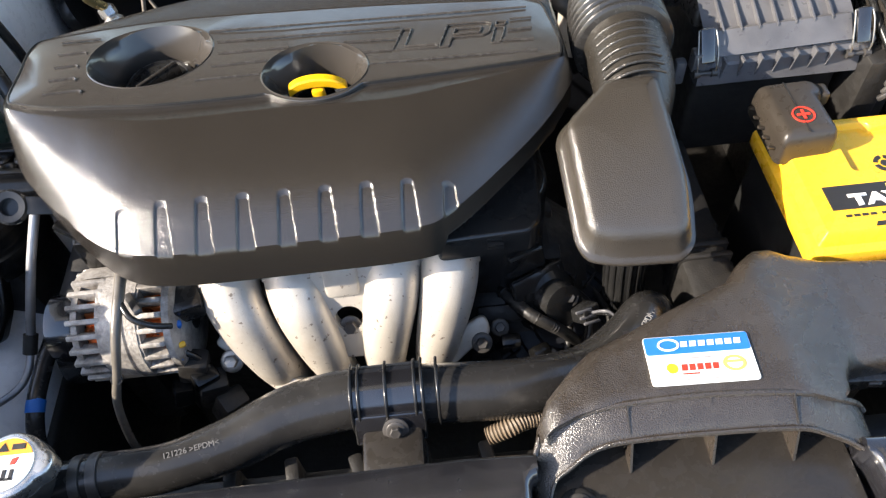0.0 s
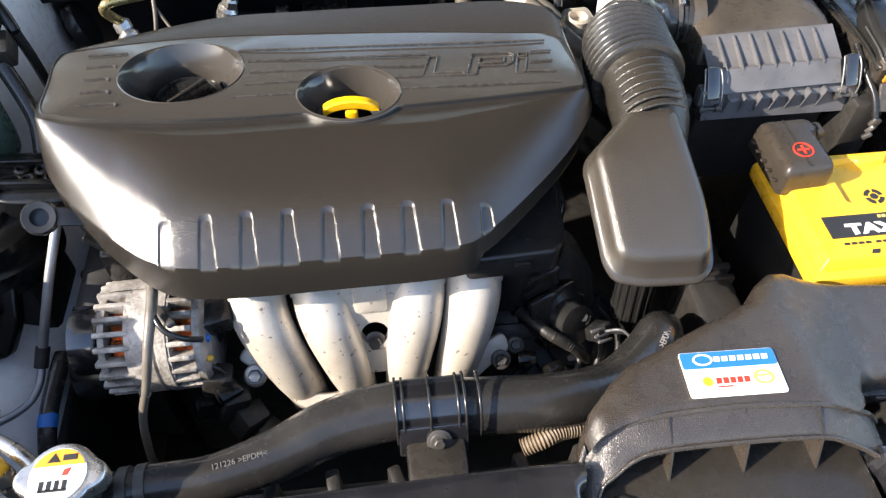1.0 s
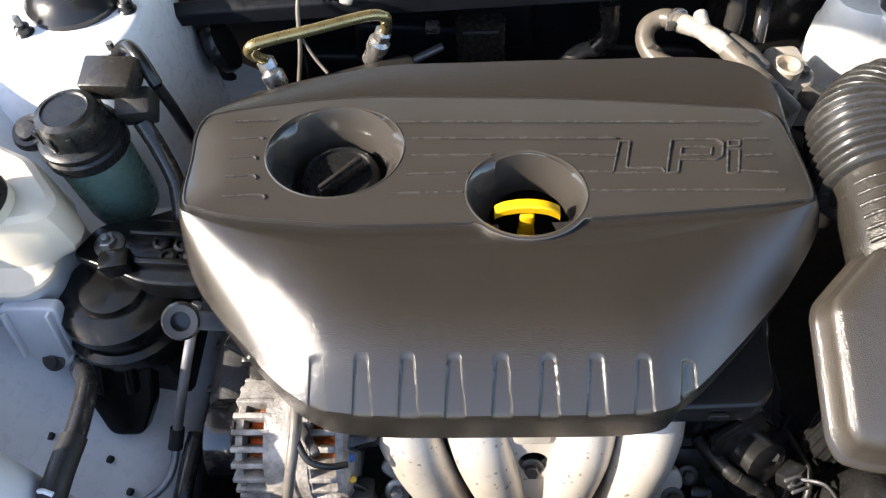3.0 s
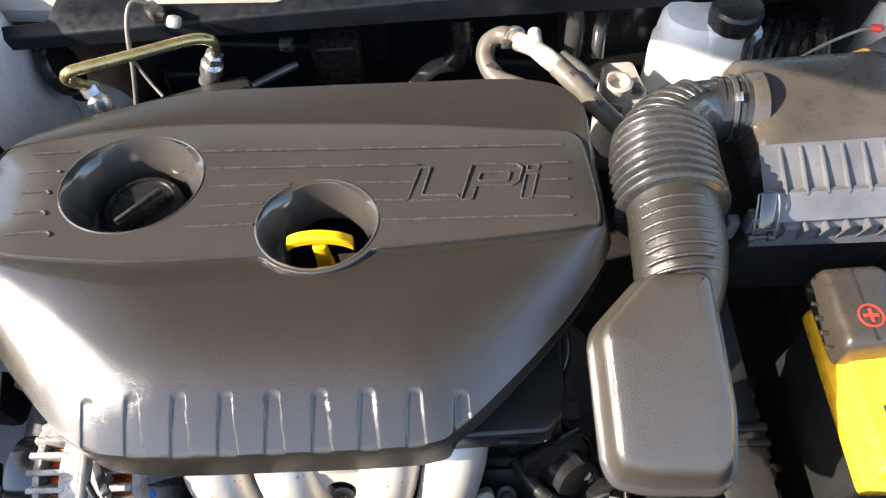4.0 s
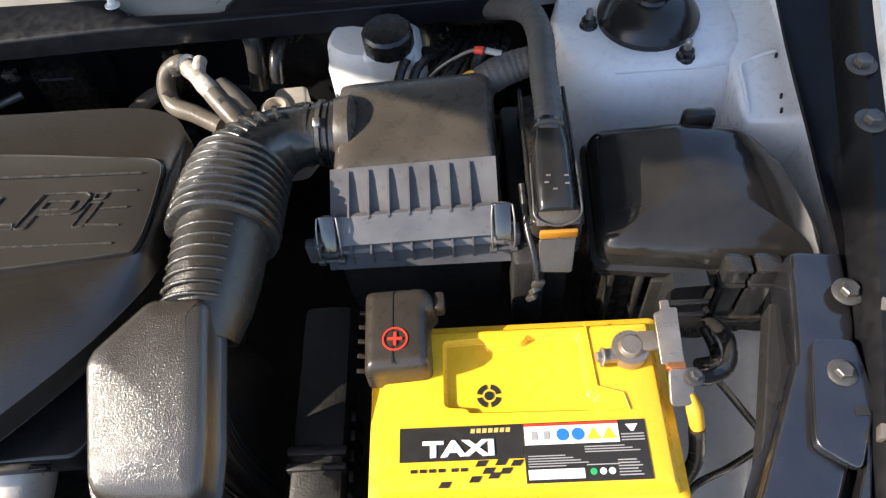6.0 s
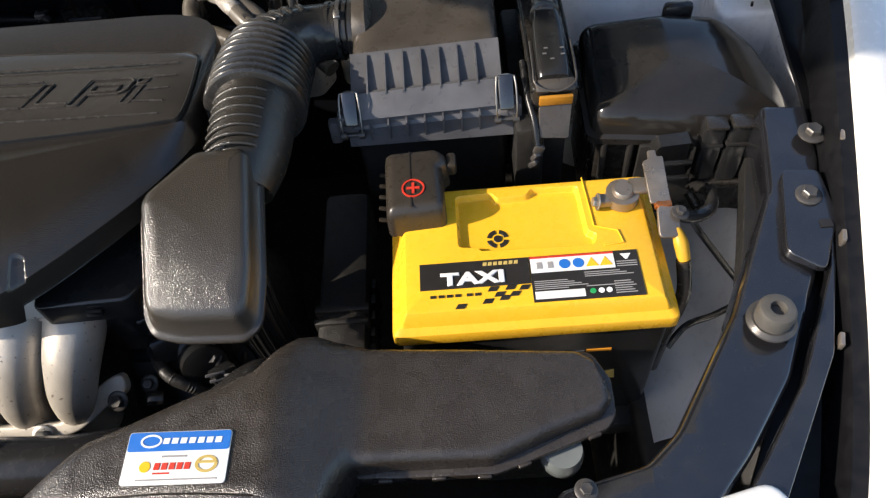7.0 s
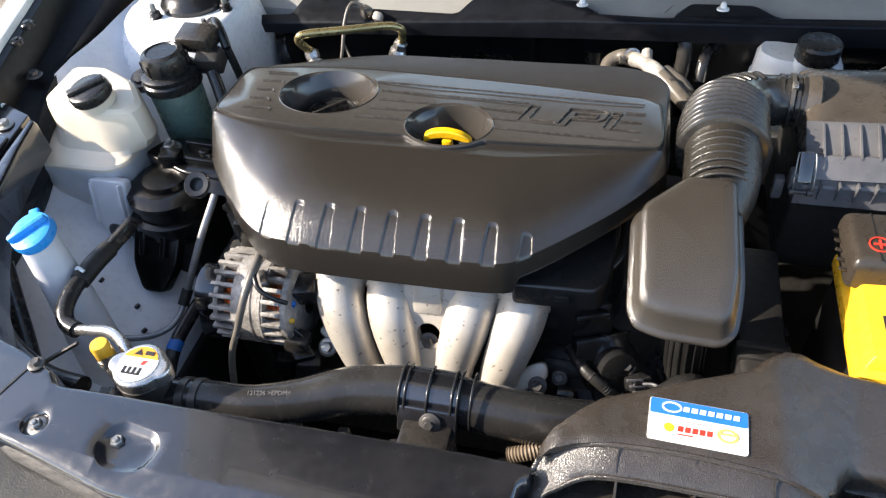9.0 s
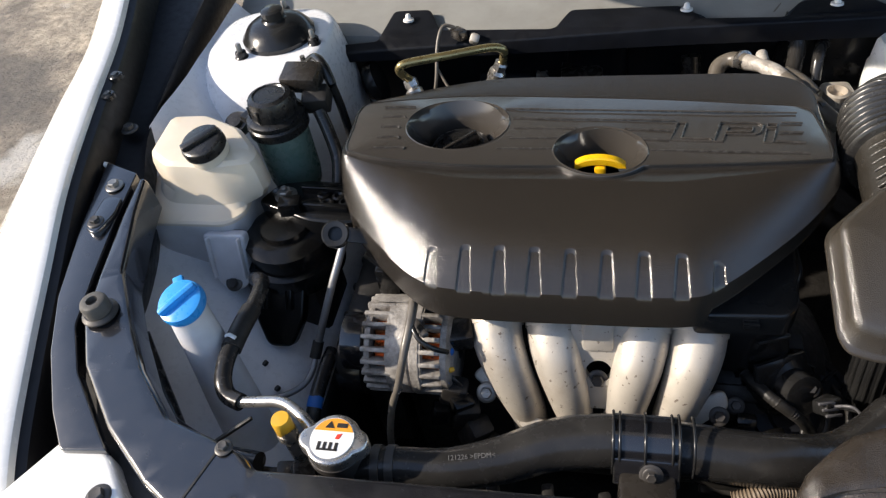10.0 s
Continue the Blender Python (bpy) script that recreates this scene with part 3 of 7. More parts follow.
bolt_part((-0.311, 0.150, 0.958), SUPPORT, r=0.0060, material=M_BOLT, stud=0.008)
bolt_part((-0.3945, 0.149, 0.963), SUPPORT, r=0.0060, material=M_BOLT, stud=0.008)
bolt_part((0.336, 0.146, 0.940), SUPPORT, r=0.0060, material=M_BOLT, stud=0.008)
bolt_part((-0.433, 0.207, 0.970), SUPPORT, r=0.005, material=M_DSTEEL)
bolt_part((0.480, 0.216, 0.950), SUPPORT, r=0.005, material=M_DSTEEL)
box_part("seam", (0.002, 0.075, 0.001), (0.497, 0.185, 0.9468), M_LABELK, SUPPORT, 0, (0, 0, 22))
bolt_part((0.734, 0.522, 0.972), SUPPORT, r=0.0075, material=M_DSTEEL)
bolt_part((0.710, 0.454, 0.9680), SUPPORT, r=0.0068, material=M_DSTEEL)
box_part("seam", (0.002, 0.070, 0.001), (-0.447, 0.176, 0.9695), M_LABELK, SUPPORT, 0, (0, 0, -17))
bm = bmesh.new()
add_prism(bm, round_outline([(0.694, 0.483), (0.727, 0.481), (0.729, 0.432), (0.704, 0.380), (0.676, 0.400)], 0.008, 4), 0.955, 0.9672, 0.0016, zfun=lambda x, y: 0.09 * (y - 0.44))
part("plate", bm, M_BPAINT, SUPPORT)
box_part("slot", (0.010, 0.008, 0.001), (0.716, 0.424, 0.9662), M_LABELK, SUPPORT, 0)
lathe_part("hole", [(0.006, 0), (0.006, 0.0008), (0, 0.0008)], pose(-0.640, 0.388, 0.9662), M_LABELK, SUPPORT)


# dark plates between the support arms and the fender rails
for side, o, z0 in ((-1, [(-0.692, 0.565), (-0.686, 0.488), (-0.674, 0.400), (-0.663, 0.335), (-0.631, 0.279), (-0.570, 0.212), (-0.558, 0.200), (-0.608, 0.196), (-0.638, 0.235), (-0.676, 0.300), (-0.705, 0.370), (-0.728, 0.470), (-0.745, 0.585)], 0.956),
                    (1, [(0.7495, 0.560), (0.744, 0.498), (0.709, 0.384), (0.661, 0.291), (0.614, 0.230), (0.594, 0.205), (0.622, 0.200), (0.656, 0.255), (0.690, 0.310), (0.716, 0.390), (0.738, 0.470), (0.760, 0.580)], 0.942)):
    bm = bmesh.new()
    add_prism(bm, round_outline(o, 0.004, 3), z0 - 0.012, z0, 0.002, zfun=lambda x, y: 0.085 * (y - 0.2))
    pl = solo("fender_plate", bm, M_BPAINT, "black painted plate between support and fender", "body panel", group="fender plates")
    if side < 0:
        bm = bmesh.new()
        add_prism(bm, round_outline([(-0.716, 0.520), (-0.690, 0.520), (-0.686, 0.490), (-0.694, 0.455), (-0.712, 0.462)], 0.008, 4), 0.975, 0.987, 0.002)
        under(finish("pressing", bm, M_BPAINT), pl)
        bolt_part((-0.703, 0.474, 0.9870), pl, r=0.006, material=M_DSTEEL)
        bolt_part((-0.712, 0.540, 0.9860), pl, r=0.007, material=M_BOLT)

for side in (-1, 1):
    bm = bmesh.new()
    add_prism(bm, [(side * x, y) for x, y in ((0.500, 0.150), (0.560, 0.190), (0.630, 0.260), (0.675, 0.330), (0.700, 0.420), (0.730, 0.540), (0.690, 0.540), (0.660, 0.440), (0.630, 0.350), (0.570, 0.270), (0.490, 0.200))], 0.900, 0.925, 0.002)
    part("gap_filler", bm, M_DULL, SUPPORT, "dull black strip under the gap")


def bump_stop(x, y, z, label):
    b = thing("bump_stop", (x, y, z), label, "rubber stop", group="bonnet bump stops")
    lathe_part("flange", [(0.0200, 0), (0.0200, 0.002), (0.0165, 0.005)], pose(x, y, z), M_DSTEEL, b, "dark metal ring")
    lathe_part("stop", [(0.0148, 0.004), (0.0152, 0.017), (0.0135, 0.0205), (0.0115, 0.0215), (0.0065, 0.0215), (0.0055, 0.015), (0.003, 0.015)], pose(x, y, z), M_STOP, b, "grey worn rubber")
    return b


bump_stop(-0.636, 0.349, 0.973, "round rubber bump stop on the support arm")
bump_stop(0.648, 0.340, 0.954, "round rubber bump stop on the support arm")

# white headlamp tabs
for side in (-1, 1):
    f = thing("headlamp_top", (side * 0.575, 0.14, 0.92), "white headlamp mounting tab with dark bolt", "headlamp", group="headlamps")
    bm = bmesh.new()
    add_prism(bm, round_outline([(side * 0.515, 0.150), (side * 0.560, 0.203), (side * 0.615, 0.216), (side * 0.665, 0.13), (side * 0.62, 0.02), (side * 0.52, 0.03)], 0.012, 4), 0.88, 0.949, 0.006)
    part("tab", bm, M_WHITE, f, "white plastic")
    bolt_part((side * 0.548, 0.158, 0.948), f, r=0.0075, material=M_DSTEEL)
    box_part("fastener", (0.010, 0.007, 0.005), (side * 0.527, 0.144, 0.950), M_DSTEEL, f, 0.001, (0, 0, side * -20))
bm = bmesh.new()
add_prism(bm, round_outline([(-0.52, 0.13), (-0.40, 0.095), (0, 0.082), (0.40, 0.095), (0.52, 0.13), (0.50, -0.02), (0, -0.08), (-0.50, -0.02)], 0.02, 4), 0.55, 0.908, 0.012)
solo("front_bumper", bm, M_WHITE, "white bumper cover before the radiator support", "bumper")
bm = bmesh.new()
add_prism(bm, round_outline([(-0.49, 0.045), (0, 0.035), (0.49, 0.045), (0.50, 0.150), (0.33, 0.128), (0.0, 0.122), (-0.33, 0.126), (-0.49, 0.152)], 0.01, 3), 0.900, 0.914, 0.003)
solo("grille_seal", bm, M_DULL, "black plastic seal between bumper and support", "seal")

# rear of the bay: firewall, cowl, trim
bm = bmesh.new()
add_box(bm, (1.44, 0.03, 0.62), pose(0, 1.075, 0.66, -4), 0.004)
for k in range(9):
    add_box(bm, (0.10 + 0.05 * (k % 3), 0.03, 0.10 + 0.04 * (k % 2)), pose(-0.45 + 0.11 * k, 1.045, 0.62 + 0.07 * ((k * 5) % 4), 0, 3 * (k % 3), 0), 0.012, 3)
solo("wall_north", bm, M_INSUL, "black insulated firewall with moulded pads", "firewall", kind="structure")
# the cowl's shade is carried by its grey paint colour
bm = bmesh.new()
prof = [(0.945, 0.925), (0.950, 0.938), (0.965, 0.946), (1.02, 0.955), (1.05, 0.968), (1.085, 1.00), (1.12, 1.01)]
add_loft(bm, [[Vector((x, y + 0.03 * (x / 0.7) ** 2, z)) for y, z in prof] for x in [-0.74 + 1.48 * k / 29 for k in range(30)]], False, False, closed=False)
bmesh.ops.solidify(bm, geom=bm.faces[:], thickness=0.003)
solo("cowl_panel", bm, M_COWL, "white cowl panel behind the engine, toned grey for shade and dust", "body panel", kind="structure")
TRIM = thing("cowl_trim", (0, 0.95, 0.93), "black scalloped cowl trim with push clips", "trim panel")
line = [(-0.54, 0.93), (-0.462, 0.935), (-0.445, 0.998), (-0.385, 0.998), (-0.362, 0.952), (-0.185, 0.945), (-0.160, 0.984), (0.0, 0.984), (0.03, 0.960), (0.145, 0.955), (0.17, 0.985), (0.26, 0.985), (0.29, 0.96), (0.50, 0.965)]
outline = round_outline(line + [(0.50, 0.950), (0.0, 0.939), (-0.54, 0.915)], 0.008, 4)
bm = bmesh.new()
add_prism(bm, outline, 0.92, 0.9465, 0.003, zfun=lambda x, y: (0.0115 + 0.16 * (y - 0.965)) if y > 0.96 else -0.55 * max(0.0, 0.945 - y) + 0.006)
part("trim", bm, M_INSUL, TRIM, angle=50)
box_part("board", (1.02, 0.004, 0.26), (-0.02, 1.046, 0.80), M_INSUL, TRIM, 0.001, label="thin dull black board")
for x, y in ((-0.417, 0.972), (0.010, 0.972), (0.215, 0.972)):
    bm = bmesh.new()
    add_lathe(bm, [(0.009, 0), (0.009, 0.003), (0.005, 0.004), (0.004, 0.010), (0.002, 0.012)], pose(x, y, 0.958, -10), 12)
    part("clip", bm, M_LABELW, TRIM, "white push clip")
bm = bmesh.new()
add_box(bm, (1.40, 0.16, 0.03), pose(0, 1.195, 1.02, 8), 0.008)
for k in range(60):
    add_box(bm, (0.004, 0.12, 0.006), pose(-0.66 + 0.0224 * k, 1.19, 1.038, 8), 0)
solo("cowl_grille", bm, M_DULL, "black slotted cowl grille under the windscreen", "grille")
bm = bmesh.new()
add_tube(bm, [(x, 1.095 + 0.03 * (x / 0.7) ** 2, 1.02) for x in (-0.68, -0.4, 0, 0.4, 0.68)], 0.011, 8)
solo("bonnet_seal", bm, M_RUBBER, "black rubber bonnet seal along the cowl", "seal")

# the open bonnet over the bay
HOOD = thing("bonnet", (0, 1.20, 1.08), "white bonnet propped wide open over the bay", "bonnet")
hm = pose(0, 1.20, 1.09, -39.5, 0, 0)
bonnet_sag = lambda x, y: 0.070 * (x / 0.74) ** 2 + 0.05 * (max(0.0, -y - 0.9) / 0.36) ** 2
bm = bmesh.new()
rows = []
for j in range(41):
    y = -1.26 * j / 40
    w = float(np.interp(-y, [0.0, 0.50, 0.80, 0.93, 1.08, 1.19, 1.26], [0.74, 0.69, 0.65, 0.625, 0.606, 0.598, 0.20]))
    rows.append([hm @ Vector((w * (i / 16 - 1), y, 0.045 - bonnet_sag(w * (i / 16 - 1), y))) for i in range(33)])
add_loft(bm, rows, False, False, closed=False)
bmesh.ops.solidify(bm, geom=bm.faces[:], thickness=0.012)
part("shell", bm, M_WHITE, HOOD, angle=60)
for a, b in (((-0.66, -0.12), (-0.57, -1.02)), ((0.66, -0.12), (0.57, -1.02)), ((-0.57, -1.02), (0, -1.14)), ((0.57, -1.02), (0, -1.14)), ((-0.70, -0.08), (0.70, -0.08))):
    mid, run = Vector(((a[0] + b[0]) / 2, (a[1] + b[1]) / 2, 0.024 - bonnet_sag((a[0] + b[0]) / 2, (a[1] + b[1]) / 2))), Vector((b[0] - a[0], b[1] - a[1], 0))
    rb = bmesh.new()
    add_box(rb, (run.length, 0.07, 0.026), hm @ Matrix.Translation(mid) @ Matrix.Rotation(math.atan2(run.y, run.x), 4, "Z"), 0.008)
    part("brace", rb, M_WHITE, HOOD)
# unseen dark pad, added to cut bounce and reflections from the bonnet
bm = bmesh.new()
rows = []
for j in range(29):
    y = -0.16 - 0.84 * j / 28
    w = float(np.interp(-y, [0.16, 0.80, 0.92, 1.00], [0.60, 0.53, 0.47, 0.36]))
    rows.append([hm @ Vector((w * (i / 12 - 1), y, 0.018 - bonnet_sag(w * (i / 12 - 1), y))) for i in range(25)])
add_loft(bm, rows, False, False, closed=False)
bmesh.ops.solidify(bm, geom=bm.faces[:], thickness=0.012)
part("added_pad", bm, M_PAD, HOOD, "unseen black pad added under the bonnet to cut bounced light", 60)

# under the engine
bm = bmesh.new()
add_box(bm, (1.3, 1.1, 0.03), pose(0, 0.58, 0.36), 0.005)
solo("undertray", bm, M_DARK, "black undertray below the engine", "undertray", kind="structure")
bm = bmesh.new()
add_box(bm, (0.90, 0.06, 0.45), pose(0, 0.16, 0.66), 0.01)
for k in range(40):
    add_box(bm, (0.015, 0.004, 0.40), pose(-0.43 + 0.022 * k, 0.192, 0.66), 0)
solo("radiator", bm, M_DARK, "dark radiator core behind the support", "radiator")

# ---- engine ----
BLOCK = thing("engine_block", (-0.12, 0.60, 0.40), "dark grimy engine block under the cover", "engine")
bm = bmesh.new()
add_box(bm, (0.46, 0.26, 0.40), pose(-0.14, 0.60, 0.65), 0.015, 3)
part("block", bm, M_DARK, BLOCK)
bm = bmesh.new()
add_prism(bm, round_outline([(-0.34, 0.47), (0.07, 0.44), (0.115, 0.50), (0.11, 0.72), (-0.38, 0.74), (-0.40, 0.58)], 0.02, 4), 0.80, 0.905, 0.008)
part("valve_cover", bm, M_GLOSS, BLOCK, "glossy black valve cover")
bm = bmesh.new()
add_prism(bm, round_outline([(-0.005, 0.425), (0.085, 0.428), (0.098, 0.445), (0.105, 0.54), (-0.02, 0.54)], 0.008, 4), 0.890, 0.921, 0.004)
add_box(bm, (0.016, 0.004, 0.008), pose(0.050, 0.424, 0.908), 0.001)
part("coil_cover", bm, M_GLOSS, BLOCK, "black shield edge below the cover")

# gearbox and the dark clutter beside it
GEAR = thing("gearbox", (0.16, 0.52, 0.45), "dark cast gearbox with ribs in the shade", "gearbox")
bm = bmesh.new()
add_lathe(bm, [(0.13, 0), (0.14, 0.03), (0.14, 0.10), (0.11, 0.14), (0.07, 0.16)], pose(0.02, 0.52, 0.66, 0, 90, 0), 36)
part("bell_housing", bm, M_DARK, GEAR)
for k in range(14):
    a = 2 * math.pi * k / 14
    box_part("rib", (0.10, 0.012, 0.02), (0.08, 0.52 + 0.14 * math.cos(a), 0.66 + 0.14 * math.sin(a)), M_DARK, GEAR, 0.003, (math.degrees(a), 0, 0))
gm = pose(0.118, 0.430, 0.735, 24, 6, 0)
lathe_part("casting", [(0.085, -0.03), (0.083, 0.0), (0.074, 0.006), (0.072, 0.003), (0.062, 0.006), (0.060, 0.012), (0.048, 0.013), (0.046, 0.018), (0.030, 0.020), (0.028, 0.026), (0.012, 0.027), (0, 0.024)], gm, M_INSUL, GEAR, "black ribbed casting", 40)
for k in range(22):
    box_part("rib", (0.026, 0.0032, 0.010), gm @ pose(0, 0, 0.010, 0, 0, 360 * k / 22) @ Vector((0.064, 0, 0)), M_INSUL, GEAR, 0.001, (24, 6, 360 * k / 22))
for k in range(3):
    box_part("plug", (0.022, 0.016, 0.016), (0.062 + 0.03 * k, 0.395 - 0.012 * k, 0.772 - 0.008 * k), M_MOUNT, GEAR, 0.004, (20, 10 * k, 25 * k))
for k in range(3):
    x = 0.10 + 0.022 * k
    tube_part("wiring", [(x, 0.365, 0.70), (x + 0.02, 0.385, 0.745), (x + 0.030, 0.42, 0.765), (x + 0.02, 0.47, 0.75)], 0.0035, M_DULL, GEAR)

# ---- engine cover ----
COVER = thing("engine_cover", (-0.14, 0.59, 0.905), "black moulded plastic engine cover with two funnel openings", "engine cover")
PAIRS = [((-0.128, 0.399), (-0.143, 0.5555)), ((-0.242, 0.400), (-0.248, 0.5515)), ((-0.294, 0.414), (-0.306, 0.5555)), ((-0.349, 0.464), (-0.358, 0.5615)),
         ((-0.396, 0.520), (-0.390, 0.5705)), ((-0.418, 0.574), (-0.406, 0.581)), ((-0.424, 0.640), (-0.412, 0.630)), ((-0.426, 0.700), (-0.416, 0.684)),
         ((-0.394, 0.742), (-0.392, 0.705)), ((-0.266, 0.782), (-0.280, 0.728)), ((-0.149, 0.787), (-0.149, 0.7285)), ((-0.030, 0.787), (-0.030, 0.7235)),
         ((0.092, 0.784), (0.075, 0.7125)), ((0.140, 0.755), (0.128, 0.703)), ((0.147, 0.690), (0.138, 0.660)), ((0.149, 0.602), (0.138, 0.592)),
         ((0.144, 0.568), (0.122, 0.5815)), ((0.106, 0.511), (0.060, 0.5725)), ((0.054, 0.455), (0.010, 0.567)), ((0.012, 0.417), (-0.034, 0.5625)), ((-0.020, 0.402), (-0.078, 0.5590))]


# the fold between the top and the sloping front, a little outside the panel
FOLD = [0.022, 0.022, 0.017, 0.010, 0.006, 0.004, 0.003, 0.003, 0.003, 0.003, 0.003, 0.003, 0.003, 0.003, 0.003, 0.003, 0.006, 0.016, 0.022, 0.028, 0.028]
CREASE = [(Vector(b) + (Vector(a) - Vector(b)).normalized() * d)[:] for (a, b), d in zip(PAIRS, FOLD)]


def panel_z(x, y):
    return 1.000 - 0.03 * x - 0.16 * (y - 0.578) - 0.10 * max(0.0, y - 0.69)


SLOTS = [-0.277 + 0.0360 * k for k in range(9)]


def slot_depth(x, y):
    """The arched pockets pressed into the front edge."""
    best = 0.0
    for s in SLOTS:
        half = 0.0054 + 0.075 * max(0.0, 0.442 - y)
        top = 0.4425 - 70 * (x - s) ** 2
        inside = min((half - abs(x - s)) / 0.0011, (top - y) / 0.0022)
        best = max(best, min(1.0, max(0.0, inside)))
    return 0.0022 * best


outer_all = spline([(a[0], a[1], 0) for a, b in PAIRS], 240, True)
inner_all = spline([(b[0], b[1], 0) for a, b in PAIRS], 240, True)
crease_all = spline([(c[0], c[1], 0) for c in CREASE], 240, True)
keep = []
for k, p in enumerate(outer_all):
    fine_edge = p.y < 0.425 and min(abs(abs(p.x - s0) - 0.0074) for s0 in SLOTS) < 0.0032
    if k % (1 if fine_edge else 3 if p.y < 0.425 else 8) == 0:
        keep.append(k)
outer, inner, border = [outer_all[k] for k in keep], [crease_all[k] for k in keep], [inner_all[k] for k in keep]
rings = []


def cover_point(p, q, d, total):
    zi = panel_z(q.x, q.y) - 0.0010
    reach = min(0.026 + 0.030 * math.exp(-((p.x + 0.34) ** 2 + (p.y - 0.46) ** 2) / 0.0055), total * 0.45) * 1.2
    g = lambda s: 1 - math.exp(-((s / reach) ** 1.25))
    f = min(1.0, d / total)
    pos = p.lerp(q, f)
    long = max(0.0, min(1.0, (total - 0.05) / 0.06)) * 0.45
    z = 0.971 + (zi - 0.971) * ((1 - long) * g(d) / g(total) + long * (1 - (1 - f) ** 1.7))
    return Vector((pos.x, pos.y, z))


frac = [0.0, 0.02, 0.05] + [0.05 + 0.95 * (i / 84) ** 1.5 for i in range(1, 85)]
low = lambda x: 0.929 + 0.018 * max(0.0, min(1.0, x / 0.006))
lip = [[Vector((p.x, p.y, low(p.x) if p.y < 0.56 else 0.945)) for p in outer]]
for z, back in ((0.945, 0.0006), (0.957, 0.0012), (0.967, 0.0018)):
    lip.append([Vector((p.x, p.y, max(z, low(p.x) + 0.001))).lerp(Vector((q.x, q.y, z)), back / max(0.02, (q - p).length)) for p, q in zip(outer, inner)])
for f in frac[1:]:
    ring = []
    for p, q in zip(outer, inner):
        total = (q - p).length
        v = cover_point(p, q, f * total, total)
        if v.y < 0.45:
            v.z -= slot_depth(v.x, v.y)
        ring.append(v)
    lip.append(ring)
for s in (0.03, 0.12, 0.4, 1.02):
    lip.append([Vector((v.x, v.y, panel_z(v.x, v.y) - 0.0010 - 0.0012 * s)) for v in [q.lerp(r, s) for q, r in zip(inner, border)]])
bm = bmesh.new()
add_loft(bm, lip, False, False)
H1, H2 = (-0.281, 0.648, 0.0635), (-0.1075, 0.5925, 0.0523)
inside = [f for f in bm.faces if all((v.co.xy - Vector(H2[:2])).length < H2[2] + 0.0032 for v in f.verts)]
bmesh.ops.delete(bm, geom=inside, context="FACES")
part("shell", bm, M_COVER, COVER, angle=45)

bm = bmesh.new()
add_prism(bm, round_outline([(0.098, 0.540), (0.112, 0.532), (0.128, 0.548), (0.126, 0.566), (0.110, 0.566)], 0.004, 3), 0.930, 0.970, 0.003)
part("corner_lug", bm, M_COVER, COVER)


def rim(h, n=64, grow=0.0):
    return [Vector((h[0] + (h[2] + grow) * math.cos(2 * math.pi * k / n), h[1] + (h[2] + grow) * math.sin(2 * math.pi * k / n), 0)) for k in range(n)]


bm = bmesh.new()
up = lambda ps, dz=0.0: [Vector((p.x, p.y, panel_z(p.x, p.y) + dz)) for p in ps]
ring_in = []
for p in inner_all[::30]:
    away = p - Vector((H2[0], H2[1], 0))
    ring_in.append(p if away.length > H2[2] + 0.0042 else Vector((H2[0], H2[1], 0)) + away.normalized() * (H2[2] + 0.0042))
edge_in = [p.lerp(Vector((-0.14, 0.63, 0)), 0.006) for p in ring_in]
rows = add_loft(bm, [up(ring_in, -0.005), up(ring_in, 0.0014), up(edge_in, 0.0022)], False, False)
fill_loop(bm, up(edge_in, 0.0022), up(rim(H1, grow=0.0015), 0.0022), up(rim(H2, grow=0.0015), 0.0022))
part("top_panel", bm, M_PANEL, COVER, angle=30)
bm = bmesh.new()
seam = [p for p in up(edge_in, 0.0020) if (p.xy - Vector(H2[:2])).length > H2[2] + 0.0048]
start = max(range(len(seam)), key=lambda k: (seam[k] - seam[k - 1]).length)
add_tube(bm, seam[start:] + seam[:start], 0.0011, 6, smooth_path=False)
part("seam", bm, M_LABELK, COVER, "thin dark seam round the panel")


def funnel(h, low_c, low_r, depth):
    bm = bmesh.new()
    top = up(rim(h, grow=0.0015), 0.0022)
    rings = [top, up(rim(h, grow=0.0002), 0.0030), up(rim(h, grow=-0.0015), 0.0018)]
    n = len(top)
    for f in (0.15, 0.4, 0.7, 1.0):
        r = h[2] - 0.003 + (low_r - h[2] + 0.003) * f
        cx, cy = h[0] + (low_c[0] - h[0]) * f, h[1] + (low_c[1] - h[1]) * f
        rings.append([Vector((cx + r * math.cos(2 * math.pi * k / n), cy + r * math.sin(2 * math.pi * k / n), (1 - f) * panel_z(cx, cy) + f * (panel_z(*h[:2]) - depth))) for k in range(n)])
    rings.append([Vector((v.x, v.y, v.z - 0.012)) for v in rings[-1]])
    add_loft(bm, rings, False, False)
    part("funnel", bm, M_PANEL, COVER, angle=40)


funnel(H1, (-0.283, 0.647), 0.044, 0.034)
funnel(H2, (-0.104, 0.594), 0.036, 0.034)


def bead(pts, r=0.0011):
    bm = bmesh.new()
    line = spline([(x, y, panel_z(x, y) + 0.0029) for x, y in pts], 6) if len(pts) > 2 else [Vector((x, y, panel_z(x, y) + 0.0029)) for x, y in pts]
    add_tube(bm, line, r, 6, smooth_path=False)
    part("ridge", bm, M_RIDGE, COVER)


